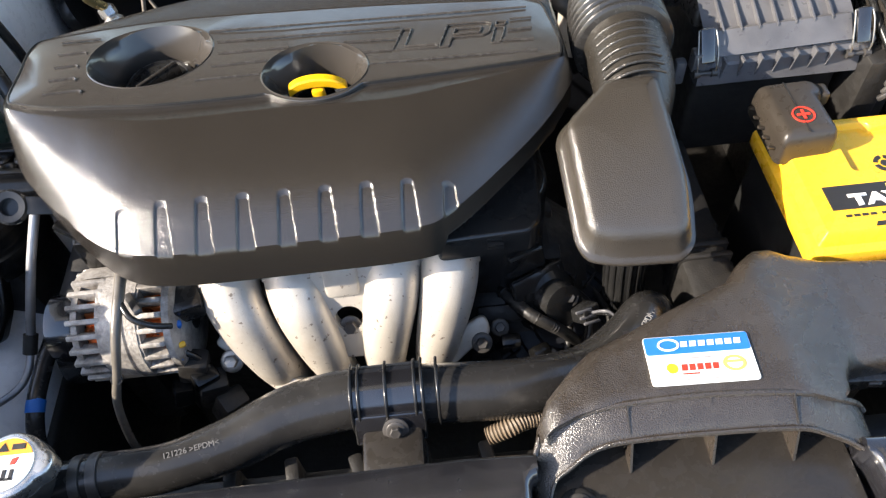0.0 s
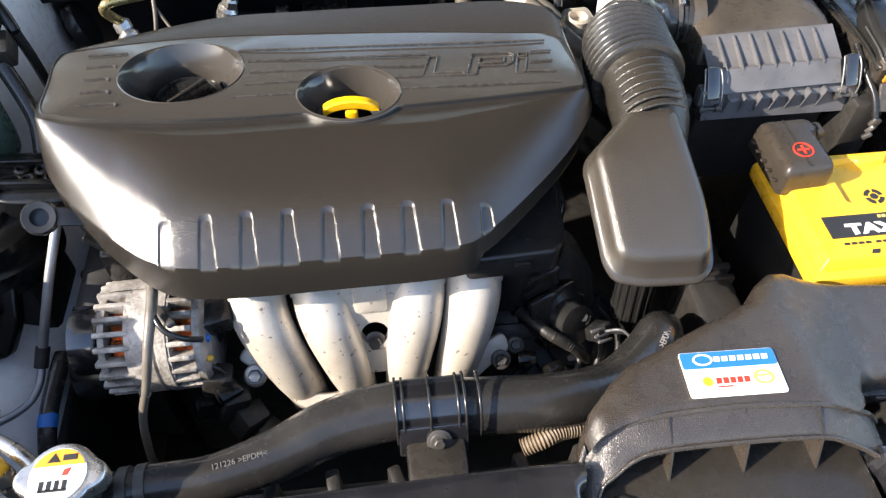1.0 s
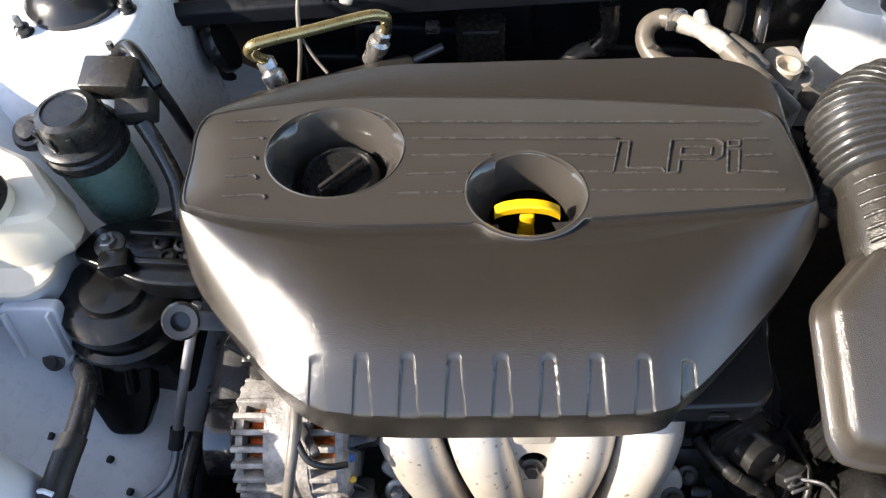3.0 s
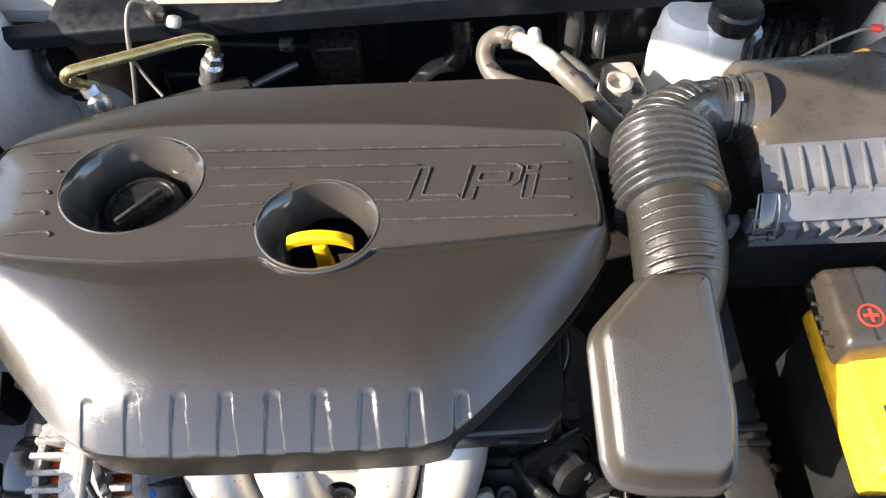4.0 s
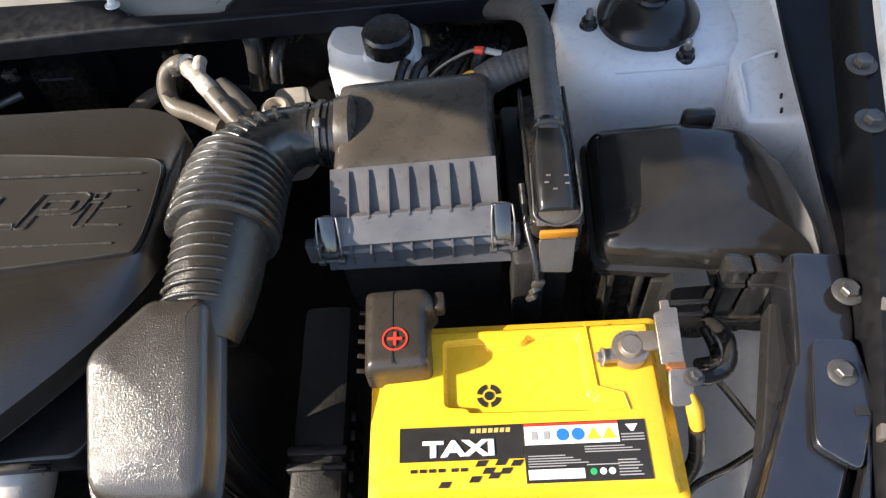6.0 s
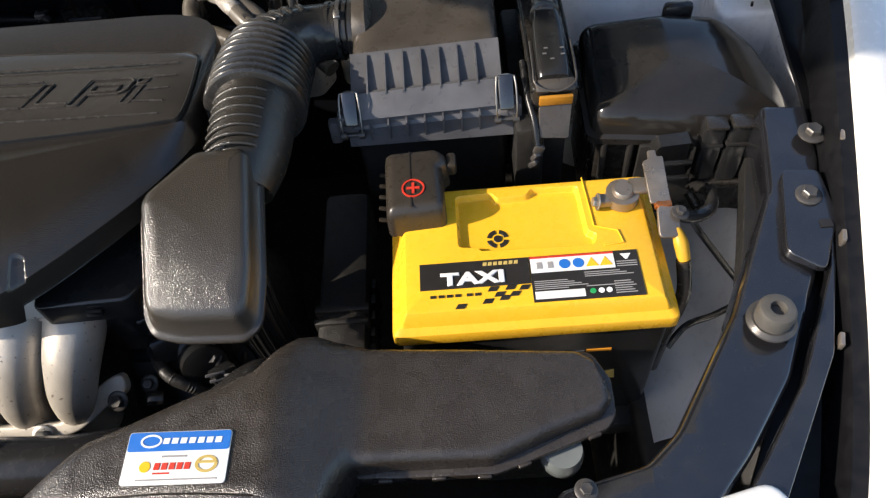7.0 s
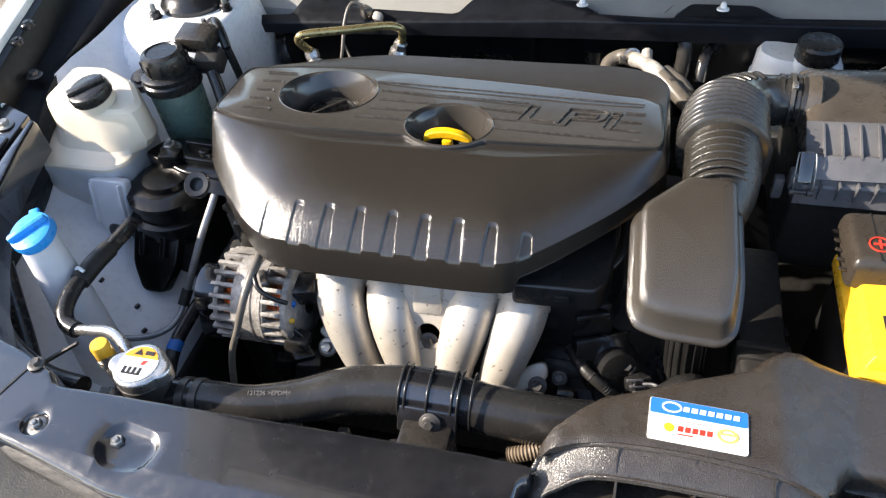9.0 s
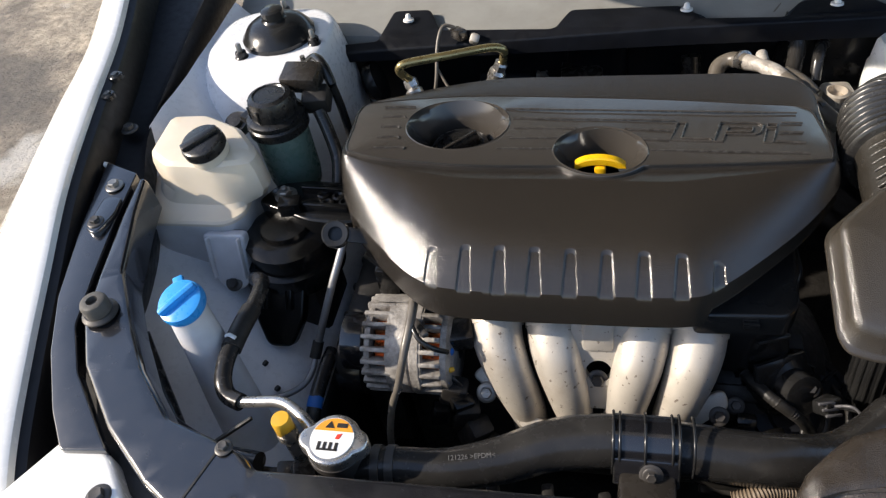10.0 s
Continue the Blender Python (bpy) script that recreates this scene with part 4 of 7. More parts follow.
# thin raised lines on both sides of the openings, hooked where they meet the rims
for x0, y0, x1, y1, hook in ((-0.384, 0.687, -0.343, 0.689, 0.0), (-0.380, 0.661, -0.352, 0.663, -0.002), (-0.376, 0.635, -0.353, 0.637, -0.004), (-0.374, 0.610, -0.348, 0.612, -0.005), (-0.372, 0.585, -0.336, 0.587, -0.005)):
    bead([(x0, y0), (x0 + 0.012, y0 + 0.0008), (x1 - 0.002, y1), (x1 + 0.002, y1 + hook)] if hook else [(x0, y0), (x1, y1)])
for x0, y0, x1, y1 in ((-0.226, 0.686, 0.116, 0.685), (-0.214, 0.662, -0.022, 0.662), (-0.210, 0.638, -0.137, 0.639), (-0.213, 0.613, -0.158, 0.616), (-0.225, 0.589, -0.163, 0.591),
                       (-0.080, 0.640, -0.025, 0.638), (-0.060, 0.617, -0.031, 0.616), (-0.053, 0.593, 0.114, 0.594), (0.095, 0.661, 0.118, 0.661), (0.090, 0.638, 0.115, 0.639), (0.082, 0.618, 0.114, 0.616)):
    bead([(x0, y0), (x1, y1)])


def letter(loops):
    """One raised outline letter: closed loops of thin beads on the panel."""
    bm = bmesh.new()
    for pts in loops:
        ring = round_outline(pts, 0.0016, 3)
        line = [Vector((x, y, panel_z(x, y) + 0.0019)) for x, y in ring + ring[:1]]
        add_tube(bm, line, 0.0010, 6, smooth_path=False)
    part("letter", bm, M_RIDGE, COVER)


letter([[(-0.030, 0.616), (0.016, 0.616), (0.014, 0.6225), (-0.0175, 0.6225), (-0.0095, 0.658), (-0.0190, 0.658)]])
letter([[(0.017, 0.616), (0.027, 0.616), (0.0315, 0.633), (0.064, 0.633), (0.0705, 0.638), (0.0755, 0.656), (0.070, 0.661), (0.029, 0.661)], [(0.0335, 0.6395), (0.0610, 0.6395), (0.0635, 0.6500), (0.0365, 0.6500)]])
letter([[(0.070, 0.616), (0.080, 0.616), (0.088, 0.6470), (0.0775, 0.6470)], [(0.0790, 0.6515), (0.0890, 0.6515), (0.0910, 0.6590), (0.0805, 0.6590)]])

# filler cap and dipstick seen in the openings
OIL = thing("oil_filler_cap", (-0.280, 0.638, 0.905), "black oil filler cap with a raised grip bar", "cap")
lathe_part("cap", [(0.038, 0.0), (0.038, 0.060), (0.036, 0.066), (0.031, 0.069), (0.030, 0.066), (0.0, 0.066)], pose(-0.280, 0.638, 0.905), M_CAP, OIL, seg=36)
bm = bmesh.new()
add_box(bm, (0.052, 0.009, 0.016), pose(-0.277, 0.630, 0.978, 0, 0, 45), 0.003)
add_box(bm, (0.050, 0.004, 0.004), pose(-0.277, 0.630, 0.987, 0, 0, 45), 0.0012)
part("grip", bm, M_PLASTIC, OIL)
DIP = thing("dipstick", (-0.107, 0.579, 0.905), "yellow plastic dipstick handle in the second opening", "dipstick")
bm = bmesh.new()
arc = [(-0.0285, 0, 0.988), (-0.026, 0, 0.991), (-0.016, 0, 0.996), (0.0, 0, 0.998), (0.016, 0, 0.995), (0.026, 0, 0.989), (0.0285, 0, 0.986)]
add_loft(bm, [[Vector((-0.107 + x, 0.580 + dy, z + 0.001 + dz)) for dy, dz in ((-0.0035, -0.006), (-0.005, -0.004), (-0.005, 0.003), (-0.0035, 0.005), (0.0035, 0.005), (0.005, 0.003), (0.005, -0.004), (0.0035, -0.006))] for x, _, z in spline(arc, 5)])
part("grip", bm, M_DIP, DIP)
bm = bmesh.new()
add_box(bm, (0.014, 0.010, 0.040), pose(-0.107, 0.578, 0.972, 4, 0, 0), 0.003, 2, 0.9)
add_lathe(bm, [(0.008, 0.0), (0.008, 0.055)], pose(-0.107, 0.579, 0.905), 16)
part("stem", bm, M_DIP, DIP)
lathe_part("tube", [(0.015, 0.0), (0.015, 0.028), (0.011, 0.030)], pose(-0.107, 0.579, 0.905), M_CAP, DIP)

# ---- intake manifold ----
MAN = thing("intake_manifold", (-0.10, 0.40, 0.74), "pale cast aluminium intake manifold with four curved runners", "manifold")
TOPX, ENDX = [-0.222, -0.156, -0.054, 0.006], [-0.183, -0.128, -0.074, -0.020]
for a, b in zip(TOPX, ENDX):
    mid = a + (b - a) * 0.35
    tube_part("runner", [(a - 0.004, 0.490, 0.885), (a, 0.462, 0.874), (a + (b - a) * 0.10, 0.432, 0.857), (mid, 0.411, 0.838), (a + (b - a) * 0.75, 0.393, 0.805), (b, 0.390, 0.768), (b, 0.402, 0.72)],
              [0.0305, 0.0305, 0.0295, 0.0275, 0.024, 0.0215, 0.0215], M_CAST, MAN, seg=24, per=7)
    tube_part("collar", [(a - 0.004, 0.492, 0.886), (a, 0.464, 0.8755), (a + (b - a) * 0.06, 0.443, 0.864)], [0.0315, 0.0322, 0.0318], M_CAST, MAN, seg=24, per=5)
bm = bmesh.new()
add_box(bm, (0.29, 0.030, 0.030), pose(-0.10, 0.448, 0.900, -35), 0.006)
for x in (-0.104,):
    add_box(bm, (0.035, 0.02, 0.05), pose(x, 0.432, 0.880, -22), 0.005)
part("upper_rail", bm, M_CAST, MAN)
bm = bmesh.new()
fm = pose(-0.10, 0.395, 0.795, 38, 0, 0)
add_prism(bm, round_outline([(-0.150, 0.018), (-0.118, -0.006), (-0.085, -0.042), (-0.050, -0.046), (-0.02, -0.040), (0.015, -0.040), (0.045, -0.046), (0.085, -0.040), (0.122, -0.012), (0.142, 0.000), (0.136, 0.022), (0.115, 0.012), (0.070, -0.028), (-0.070, -0.028), (-0.105, 0.010), (-0.138, 0.032)], 0.012, 4), -0.008, 0.004, 0.003, m=fm)
part("flange", bm, M_CAST, MAN)
bm = bmesh.new()
plate = ccw(round_outline([(-0.028, -0.05), (0.030, -0.05), (0.034, 0.06), (-0.032, 0.06)], 0.012, 4))
hole = ccw(disc(0.0, -0.004, 0.0145, 24))
pm = pose(-0.102, 0.410, 0.838, 62, 0, 0)
lo = [pm @ Vector((x, y, -0.004)) for x, y in plate]
hi = [pm @ Vector((x, y, 0.004)) for x, y in plate]
add_loft(bm, [lo, hi], False, False)
fill_loop(bm, hi, [pm @ Vector((x, y, 0.004)) for x, y in hole])
add_loft(bm, [[pm @ Vector((x, y, 0.004)) for x, y in hole], [pm @ Vector((x, y, -0.012)) for x, y in hole]], False, False)
part("web", bm, M_CAST, MAN, "plate with a round hole between runners")
bolt_part((-0.230, 0.388, 0.804), MAN, (0, -0.6, 0.8), 0.0072)
bolt_part((0.030, 0.386, 0.792), MAN, (0, -0.6, 0.8), 0.0065, M_DSTEEL)
bolt_part((-0.146, 0.360, 0.775), MAN, (0, -0.6, 0.8), 0.007)
bolt_part((-0.052, 0.360, 0.775), MAN, (0, -0.6, 0.8), 0.007)
bolt_part((-0.103, 0.404, 0.822), MAN, (0, -0.75, 0.6), 0.007, M_DSTEEL)

# ---- alternator ----
ALT = thing("alternator", (-0.335, 0.43, 0.74), "weathered aluminium alternator with copper windings in slots", "alternator")
am = pose(-0.320, 0.432, 0.832, 0, 90, 0) @ Matrix.Diagonal((0.87, 0.87, 0.87, 1))
def half_case(x0, x1, flip):
    bm = bmesh.new()
    n = 24
    w = x1 - x0
    m = am @ Matrix.Translation((0, 0, x0))
    add_lathe(bm, [(0.030, 0.003), (0.060, 0.003), (0.062, 0.005), (0.062, 0.011), (0.056, 0.012)] if not flip else [(0.060, w - 0.013), (0.066, w - 0.012), (0.066, w - 0.004), (0.058, w), (0.025, w + 0.004)], m, 40)
    z0, z1 = (0.000, w) if not flip else (0.0, w - 0.012)
    add_lathe(bm, [(0.060, z1 - 0.008), (0.067, z1 - 0.008), (0.067, z1), (0.060, z1)] if not flip else [(0.060, z0), (0.067, z0), (0.067, z0 + 0.008), (0.060, z0 + 0.008)], m, 40)
    for k in range(n):
        a = 360 * k / n
        fb = bmesh.new()
        add_box(fb, (0.016, 0.0062, z1 - z0), m @ pose(0, 0, (z0 + z1) / 2, 0, 0, a) @ pose(0.0595, 0, 0), 0.0015)
        part("fin", fb, M_ALT, ALT)
    part("housing", bm, M_ALT, ALT, "oxidised slotted aluminium half")


half_case(-0.060, -0.018, False)
half_case(0.014, 0.060, True)
lathe_part("stator_ring", [(0.060, -0.024), (0.0668, -0.024), (0.0675, -0.020), (0.0675, 0.003), (0.0660, 0.004), (0.0660, 0.007), (0.0680, 0.008), (0.0680, 0.019), (0.060, 0.019)], am, M_ALT, ALT, seg=48)
bm = bmesh.new()
add_loft(bm, [[am @ Vector((r * math.cos(radians(a)), r * math.sin(radians(a)), h)) for h, r in ((-0.058, 0.0660), (-0.050, 0.0690), (-0.028, 0.0695), (0.028, 0.0695), (0.052, 0.0690), (0.060, 0.0650))] for a in range(92, 169, 6)], False, False, closed=False)
bmesh.ops.solidify(bm, geom=bm.faces[:], thickness=0.003)
part("top_shell", bm, M_ALT, ALT, "solid weathered top of the casing", 60)
for z0 in (-0.045, 0.018):
    bm = bmesh.new()
    rings = []
    for k in range(217):
        a = 2 * math.pi * k / 216
        top = 0.0515 + 0.0024 * math.cos(36 * a)
        rings.append([am @ Vector((r * math.cos(a), r * math.sin(a), z0 + h)) for r, h in ((0.044, 0.0), (top, 0.001), (top + 0.001, 0.014), (top, 0.027), (0.044, 0.028))])
    add_loft(bm, rings, False, False)
    part("winding", bm, M_COPPER, ALT, "copper wire winding")
lathe_part("rotor", [(0.044, -0.05), (0.044, 0.06), (0.01, 0.065)], am, M_DARK, ALT)
lathe_part("pulley", [(0.010, -0.100), (0.036, -0.100), (0.041, -0.098), (0.041, -0.070), (0.039, -0.067), (0.012, -0.066)], am, M_BPAINT, ALT)
box_part("connector", (0.035, 0.03, 0.03), (-0.262, 0.425, 0.865), M_PLASTIC, ALT, 0.004, (10, 0, 15))
box_part("plug", (0.007, 0.008, 0.010), (-0.268, 0.402, 0.862), M_LABELB, ALT, 0.003, (10, 20, 15), "blue plug")
box_part("terminal", (0.026, 0.012, 0.010), (-0.262, 0.448, 0.893), M_LABELW, ALT, 0.002, (0, 0, 5), "white plastic tab")
box_part("strap", (0.008, 0.040, 0.006), (-0.300, 0.408, 0.897), M_DSTEEL, ALT, 0.002, (-20, 0, 35))
for k in range(4):
    box_part("bracket", (0.03, 0.025, 0.05), (-0.27 + 0.012 * k, 0.385 - 0.01 * k, 0.80 - 0.025 * k), M_DARK, ALT, 0.005, (10 * k, 15, 20 * k))
tube_part("cable", [(-0.312, 0.455, 0.912), (-0.308, 0.415, 0.912), (-0.312, 0.380, 0.895), (-0.320, 0.355, 0.862), (-0.332, 0.340, 0.825), (-0.342, 0.330, 0.76), (-0.345, 0.33, 0.70)], [0.0055, 0.0055, 0.0048, 0.0042, 0.0042, 0.0042, 0.0042], M_HOSEG, ALT, "grey sleeved lead")
lathe_part("tie", [(0.0052, -0.002), (0.0062, -0.002), (0.0062, 0.002), (0.0052, 0.002)], pose(-0.322, 0.352, 0.856, 40, 0, 0), M_CAP, ALT, seg=12)
tube_part("lead", [(-0.306, 0.402, 0.908), (-0.296, 0.388, 0.902), (-0.282, 0.386, 0.890), (-0.268, 0.392, 0.876)], 0.0030, M_RUBBER, ALT)
lathe_part("belt_pulley", [(0.02, -0.018), (0.046, -0.017), (0.048, -0.012), (0.048, 0.016), (0.02, 0.018)], pose(-0.418, 0.462, 0.752, 0, 90, 0), M_GLOSS, ALT, "dark belt pulley")

# ---- ribbed casting beside the gear housing ----
cm = pose(0.098, 0.452, 0.775, 62, 0, 32)
lathe_part("casting", [(0.016, 0.052), (0.024, 0.050), (0.026, 0.030), (0.034, 0.026), (0.036, -0.012), (0.042, -0.015), (0.042, -0.030), (0.020, -0.034)], cm, M_GLOSS, GEAR, "ribbed black casting", seg=28)
for k in range(9):
    box_part("rib", (0.0022, 0.010, 0.036), (cm @ pose(0, 0, 0.008, 0, 0, 40 * k) @ Vector((0, 0.036, 0)))[:], M_GLOSS, GEAR, 0.0008, (62, 0, 32))
box_part("actuator", (0.052, 0.034, 0.040), (0.078, 0.470, 0.828), M_GLOSS, GEAR, 0.006, (-28, 6, 24))
box_part("actuator_lid", (0.040, 0.030, 0.006), (0.079, 0.458, 0.849), M_GLOSS, GEAR, 0.002, (-28, 6, 24))
box_part("flange", (0.070, 0.010, 0.030), (0.098, 0.442, 0.808), M_GLOSS, GEAR, 0.004, (-35, 10, 30))
box_part("plug", (0.026, 0.020, 0.016), (0.142, 0.405, 0.800), M_GLOSS, GEAR, 0.003, (-30, 15, 40))
for k in range(3):
    box_part("plug_rib", (0.020, 0.003, 0.003), (0.138 + 0.004 * k, 0.399 - 0.004 * k, 0.812 - 0.005 * k), M_GREYPL, GEAR, 0.0008, (-30, 15, 20))
for k in range(3):
    tube_part("wiring", [(0.146, 0.400, 0.806), (0.162 + 0.003 * k, 0.392, 0.818 - 0.004 * k), (0.178, 0.382 + 0.004 * k, 0.800), (0.184, 0.385, 0.765)], 0.0016, M_GREYPL if k == 0 else M_GLOSS, GEAR)
tube_part("sleeve", [(0.060, 0.44, 0.80), (0.085, 0.405, 0.805), (0.115, 0.395, 0.785), (0.135, 0.40, 0.75)], 0.0065, M_DULL, GEAR, wobble=lambda s: 0.0005 * math.sin(s * 1800), per=24)
for p in ((0.052, 0.412, 0.775), (0.128, 0.425, 0.800)):
    bolt_part(p, GEAR, (0, -0.5, 0.8), 0.006, M_DSTEEL)

# ---- radiator hose with its clamp bracket ----
HOSE = thing("radiator_hose", (-0.05, 0.28, 0.87), "thick black rubber radiator hose", "hose")
tube_part("hose", [(-0.325, 0.232, 0.905), (-0.285, 0.236, 0.905), (-0.240, 0.240, 0.902), (-0.190, 0.255, 0.900), (-0.140, 0.275, 0.902), (-0.080, 0.284, 0.902), (-0.01, 0.283, 0.896), (0.06, 0.286, 0.885), (0.12, 0.306, 0.862), (0.163, 0.340, 0.846), (0.188, 0.366, 0.840), (0.202, 0.384, 0.815), (0.208, 0.392, 0.770), (0.210, 0.394, 0.700)],
          [0.0195, 0.0195, 0.020, 0.023, 0.0255, 0.0255, 0.0255, 0.0255, 0.0255, 0.025, 0.025, 0.025, 0.025], M_RUBBER, HOSE, seg=24)
for x, y in ((-0.306, 0.234), (-0.292, 0.235)):
    bm = bmesh.new()
    add_lathe(bm, [(0.0195, -0.004), (0.0215, -0.004), (0.0215, 0.004), (0.0195, 0.004)], pose(x, y, 0.905, 0, 90, 5), 24)
    part("clamp", bm, M_DSTEEL, HOSE)
text_part("marking", "121226 >EPDM<", 0.0065, pose(-0.215, 0.2445, 0.9225, 20, 0, 10), M_FAINT, HOSE, 0.0002)
text_part("marking", ">EPDM<", 0.009, pose(0.184, 0.350, 0.8690, 0, 15, 55), M_GREY, HOSE, 0.0002)

CLAMP = thing("hose_bracket", (-0.055, 0.265, 0.86), "black steel hose bracket with bolt", "bracket")
for x, r in ((-0.087, 0.0290), (-0.081, 0.0284), (-0.0585, 0.0290), (-0.0345, 0.0284), (-0.0285, 0.0290), (-0.016, 0.0284)):
    tube_part("band_edge", [(x, 0.284 + r * math.cos(a), 0.902 + r * math.sin(a)) for a in [math.radians(215 - 12 * k) for k in range(15)]], 0.0014, M_GLOSS, CLAMP, seg=8, per=2)
bm = bmesh.new()
arc = [[Vector((x, 0.284 + 0.0272 * math.cos(a), 0.902 + 0.0272 * math.sin(a))) for x in (-0.087, -0.0285)] for a in [math.radians(200 - 9 * k) for k in range(18)]]
add_loft(bm, arc, False, False, closed=False)
bmesh.ops.solidify(bm, geom=bm.faces[:], thickness=0.002)
part("saddle", bm, M_BPAINT, CLAMP)
box_part("plate", (0.058, 0.026, 0.005), (-0.057, 0.2535, 0.9045), M_BPAINT, CLAMP, 0.002, (55, 0, 0))
for a, b in (((-0.085, 0.262, 0.917), (-0.085, 0.2455, 0.8955)), ((-0.029, 0.262, 0.917), (-0.029, 0.2455, 0.8955)), ((-0.085, 0.2455, 0.8955), (-0.029, 0.2455, 0.8955))):
    tube_part("plate_edge", [a, b], 0.0015, M_GLOSS, CLAMP, seg=8, per=2)
lathe_part("washer", [(0.0105, 0), (0.0108, 0.002), (0.0085, 0.003)], Matrix.Translation((-0.053, 0.2505, 0.9065)) @ Vector((0, -0.82, 0.57)).to_track_quat("Z", "Y").to_matrix().to_4x4(), M_DSTEEL, CLAMP, seg=24)
bolt_part((-0.053, 0.2485, 0.908), CLAMP, (0, -0.82, 0.57), 0.0048, M_DSTEEL)
box_part("post", (0.05, 0.05, 0.10), (-0.056, 0.232, 0.855), M_PLASTIC, CLAMP, 0.004)
# lower fan shroud clutter under the hose
SHROUD = thing("fan_shroud", (0, 0.235, 0.70), "black plastic fan shroud behind the radiator", "fan shroud")
box_part("shroud", (0.80, 0.035, 0.30), (0.0, 0.228, 0.70), M_DULL, SHROUD, 0.006)
for k in range(10):
    box_part("rib", (0.012, 0.03, 0.05), (-0.20 + 0.055 * k, 0.235, 0.843 + 0.006 * (k % 2)), M_DULL, SHROUD, 0.003, (0, 0, 8 * (k % 3)))
tube_part("conduit", [(0.022, 0.252, 0.868), (0.04, 0.255, 0.874), (0.06, 0.262, 0.872), (0.10, 0.27, 0.86)], 0.0080, M_BROWN, SHROUD, "dusty convoluted tube", wobble=lambda s: 0.0006 * math.sin(s * 2100), per=30)
# ---- battery ----
BX0, BX1, BY0, BY1 = 0.334, 0.594, 0.374, 0.542
BAT = thing("battery", (0.464, 0.458, 0.70), "yellow-lidded black car battery with printed labels", "battery")
bm = bmesh.new()
add_prism(bm, round_outline(rect(BX0 + 0.006, BY0 + 0.006, BX1 - 0.006, BY1 - 0.006), 0.006, 3), 0.70, 0.898, 0.001)
part("case", bm, M_GLOSS, BAT, "glossy black case")
bm = bmesh.new()
base = rect(BX0, BY0, BX1, BY1)
rings = []
for d, z in ((0.001, 0.890), (0.0, 0.892), (0.0, 0.903), (0.001, 0.906), (0.004, 0.908), (0.008, 0.9095), (0.013, 0.920), (0.015, 0.9225), (0.018, 0.9235)):
    rings.append([Vector((p.x, p.y, z)) for p in shrunk(base, d, 0.008, 4)])
add_loft(bm, rings, True, False)
WELL = [(0.399, 0.457), (0.418, 0.455), (0.420, 0.451), (0.527, 0.449), (0.531, 0.462), (0.523, 0.466), (0.521, 0.5215), (0.474, 0.5225), (0.470, 0.515), (0.440, 0.513), (0.436, 0.5205), (0.399, 0.519)]
well = [[Vector((p.x, p.y, z)) for p in shrunk(WELL, d, 0.005, 4)] for d, z in ((0.0, 0.9235), (0.0006, 0.9228), (0.0022, 0.9172), (0.003, 0.9165))]
fill_loop(bm, rings[-1], well[0])
add_loft(bm, well, False, False)
fill_loop(bm, well[-1])
LID = part("lid", bm, M_YELLOW, BAT, "bright yellow plastic lid", 28)
bm = bmesh.new()
add_tube(bm, [(0.526, 0.530, 0.9245), (0.529, 0.470, 0.9245), (0.550, 0.463, 0.9245), (0.553, 0.449, 0.9245), (0.535, 0.447, 0.9240)], 0.0009, 6, smooth_path=False)
part("step_line", bm, M_YELLOW, LID)
ZL = 0.9236
flat = lambda x, y, dz=0.0: pose(x, y, ZL + dz)
plate_part("label", rect(0.362, 0.4115, 0.463, 0.440), flat(0, 0, 0.0003), M_LABELK, BAT, 0.0006, "black label")
text_part("lettering", "TAXI", 0.0175, flat(0.411, 0.4205, 0.0012), M_LABELW, BAT, 0.0003, 1.50, bevel=0.0009)
for k in range(7):
    x = 0.4205 + 0.0048 * k
    plate_part("maker_mark", [(x, 0.4335), (x + 0.0036, 0.4335), (x + 0.0042, 0.4372), (x + 0.0006, 0.4372)], flat(0, 0, 0.0010), M_GOLD, BAT, 0.0005)
for k in range(6):
    plate_part("print_bar", rect(0.371 + 0.0075 * k + (0.003 if k > 3 else 0), 0.4026, 0.3762 + 0.0075 * k + (0.003 if k > 3 else 0), 0.4054), flat(0, 0, 0.0003), M_LABELK, BAT, 0.0005)
for x, y in ((0.398, 0.3925), (0.4225, 0.3960), (0.4335, 0.4025), (0.428, 0.4085), (0.444, 0.4090), (0.4475, 0.4020), (0.438, 0.3985), (0.4565, 0.4080)):
    plate_part("check", [(x - 0.005, y - 0.0024), (x + 0.003, y - 0.0024), (x + 0.006, y + 0.0024), (x - 0.002, y + 0.0024)], flat(0, 0, 0.0003), M_LABELK, BAT, 0.0005)
plate_part("label", rect(0.4635, 0.391, 0.563, 0.440), flat(0, 0, 0.0003), M_LABELK, BAT, 0.0006, "black information label")
plate_part("label_strip", rect(0.4645, 0.4215, 0.541, 0.437), flat(0, 0, 0.0008), M_LABELW, BAT, 0.0006, "white strip with hazard signs")
plate_part("label_edge", rect(0.4645, 0.4370, 0.541, 0.4392), flat(0, 0, 0.0008), M_RED, BAT, 0.0006)
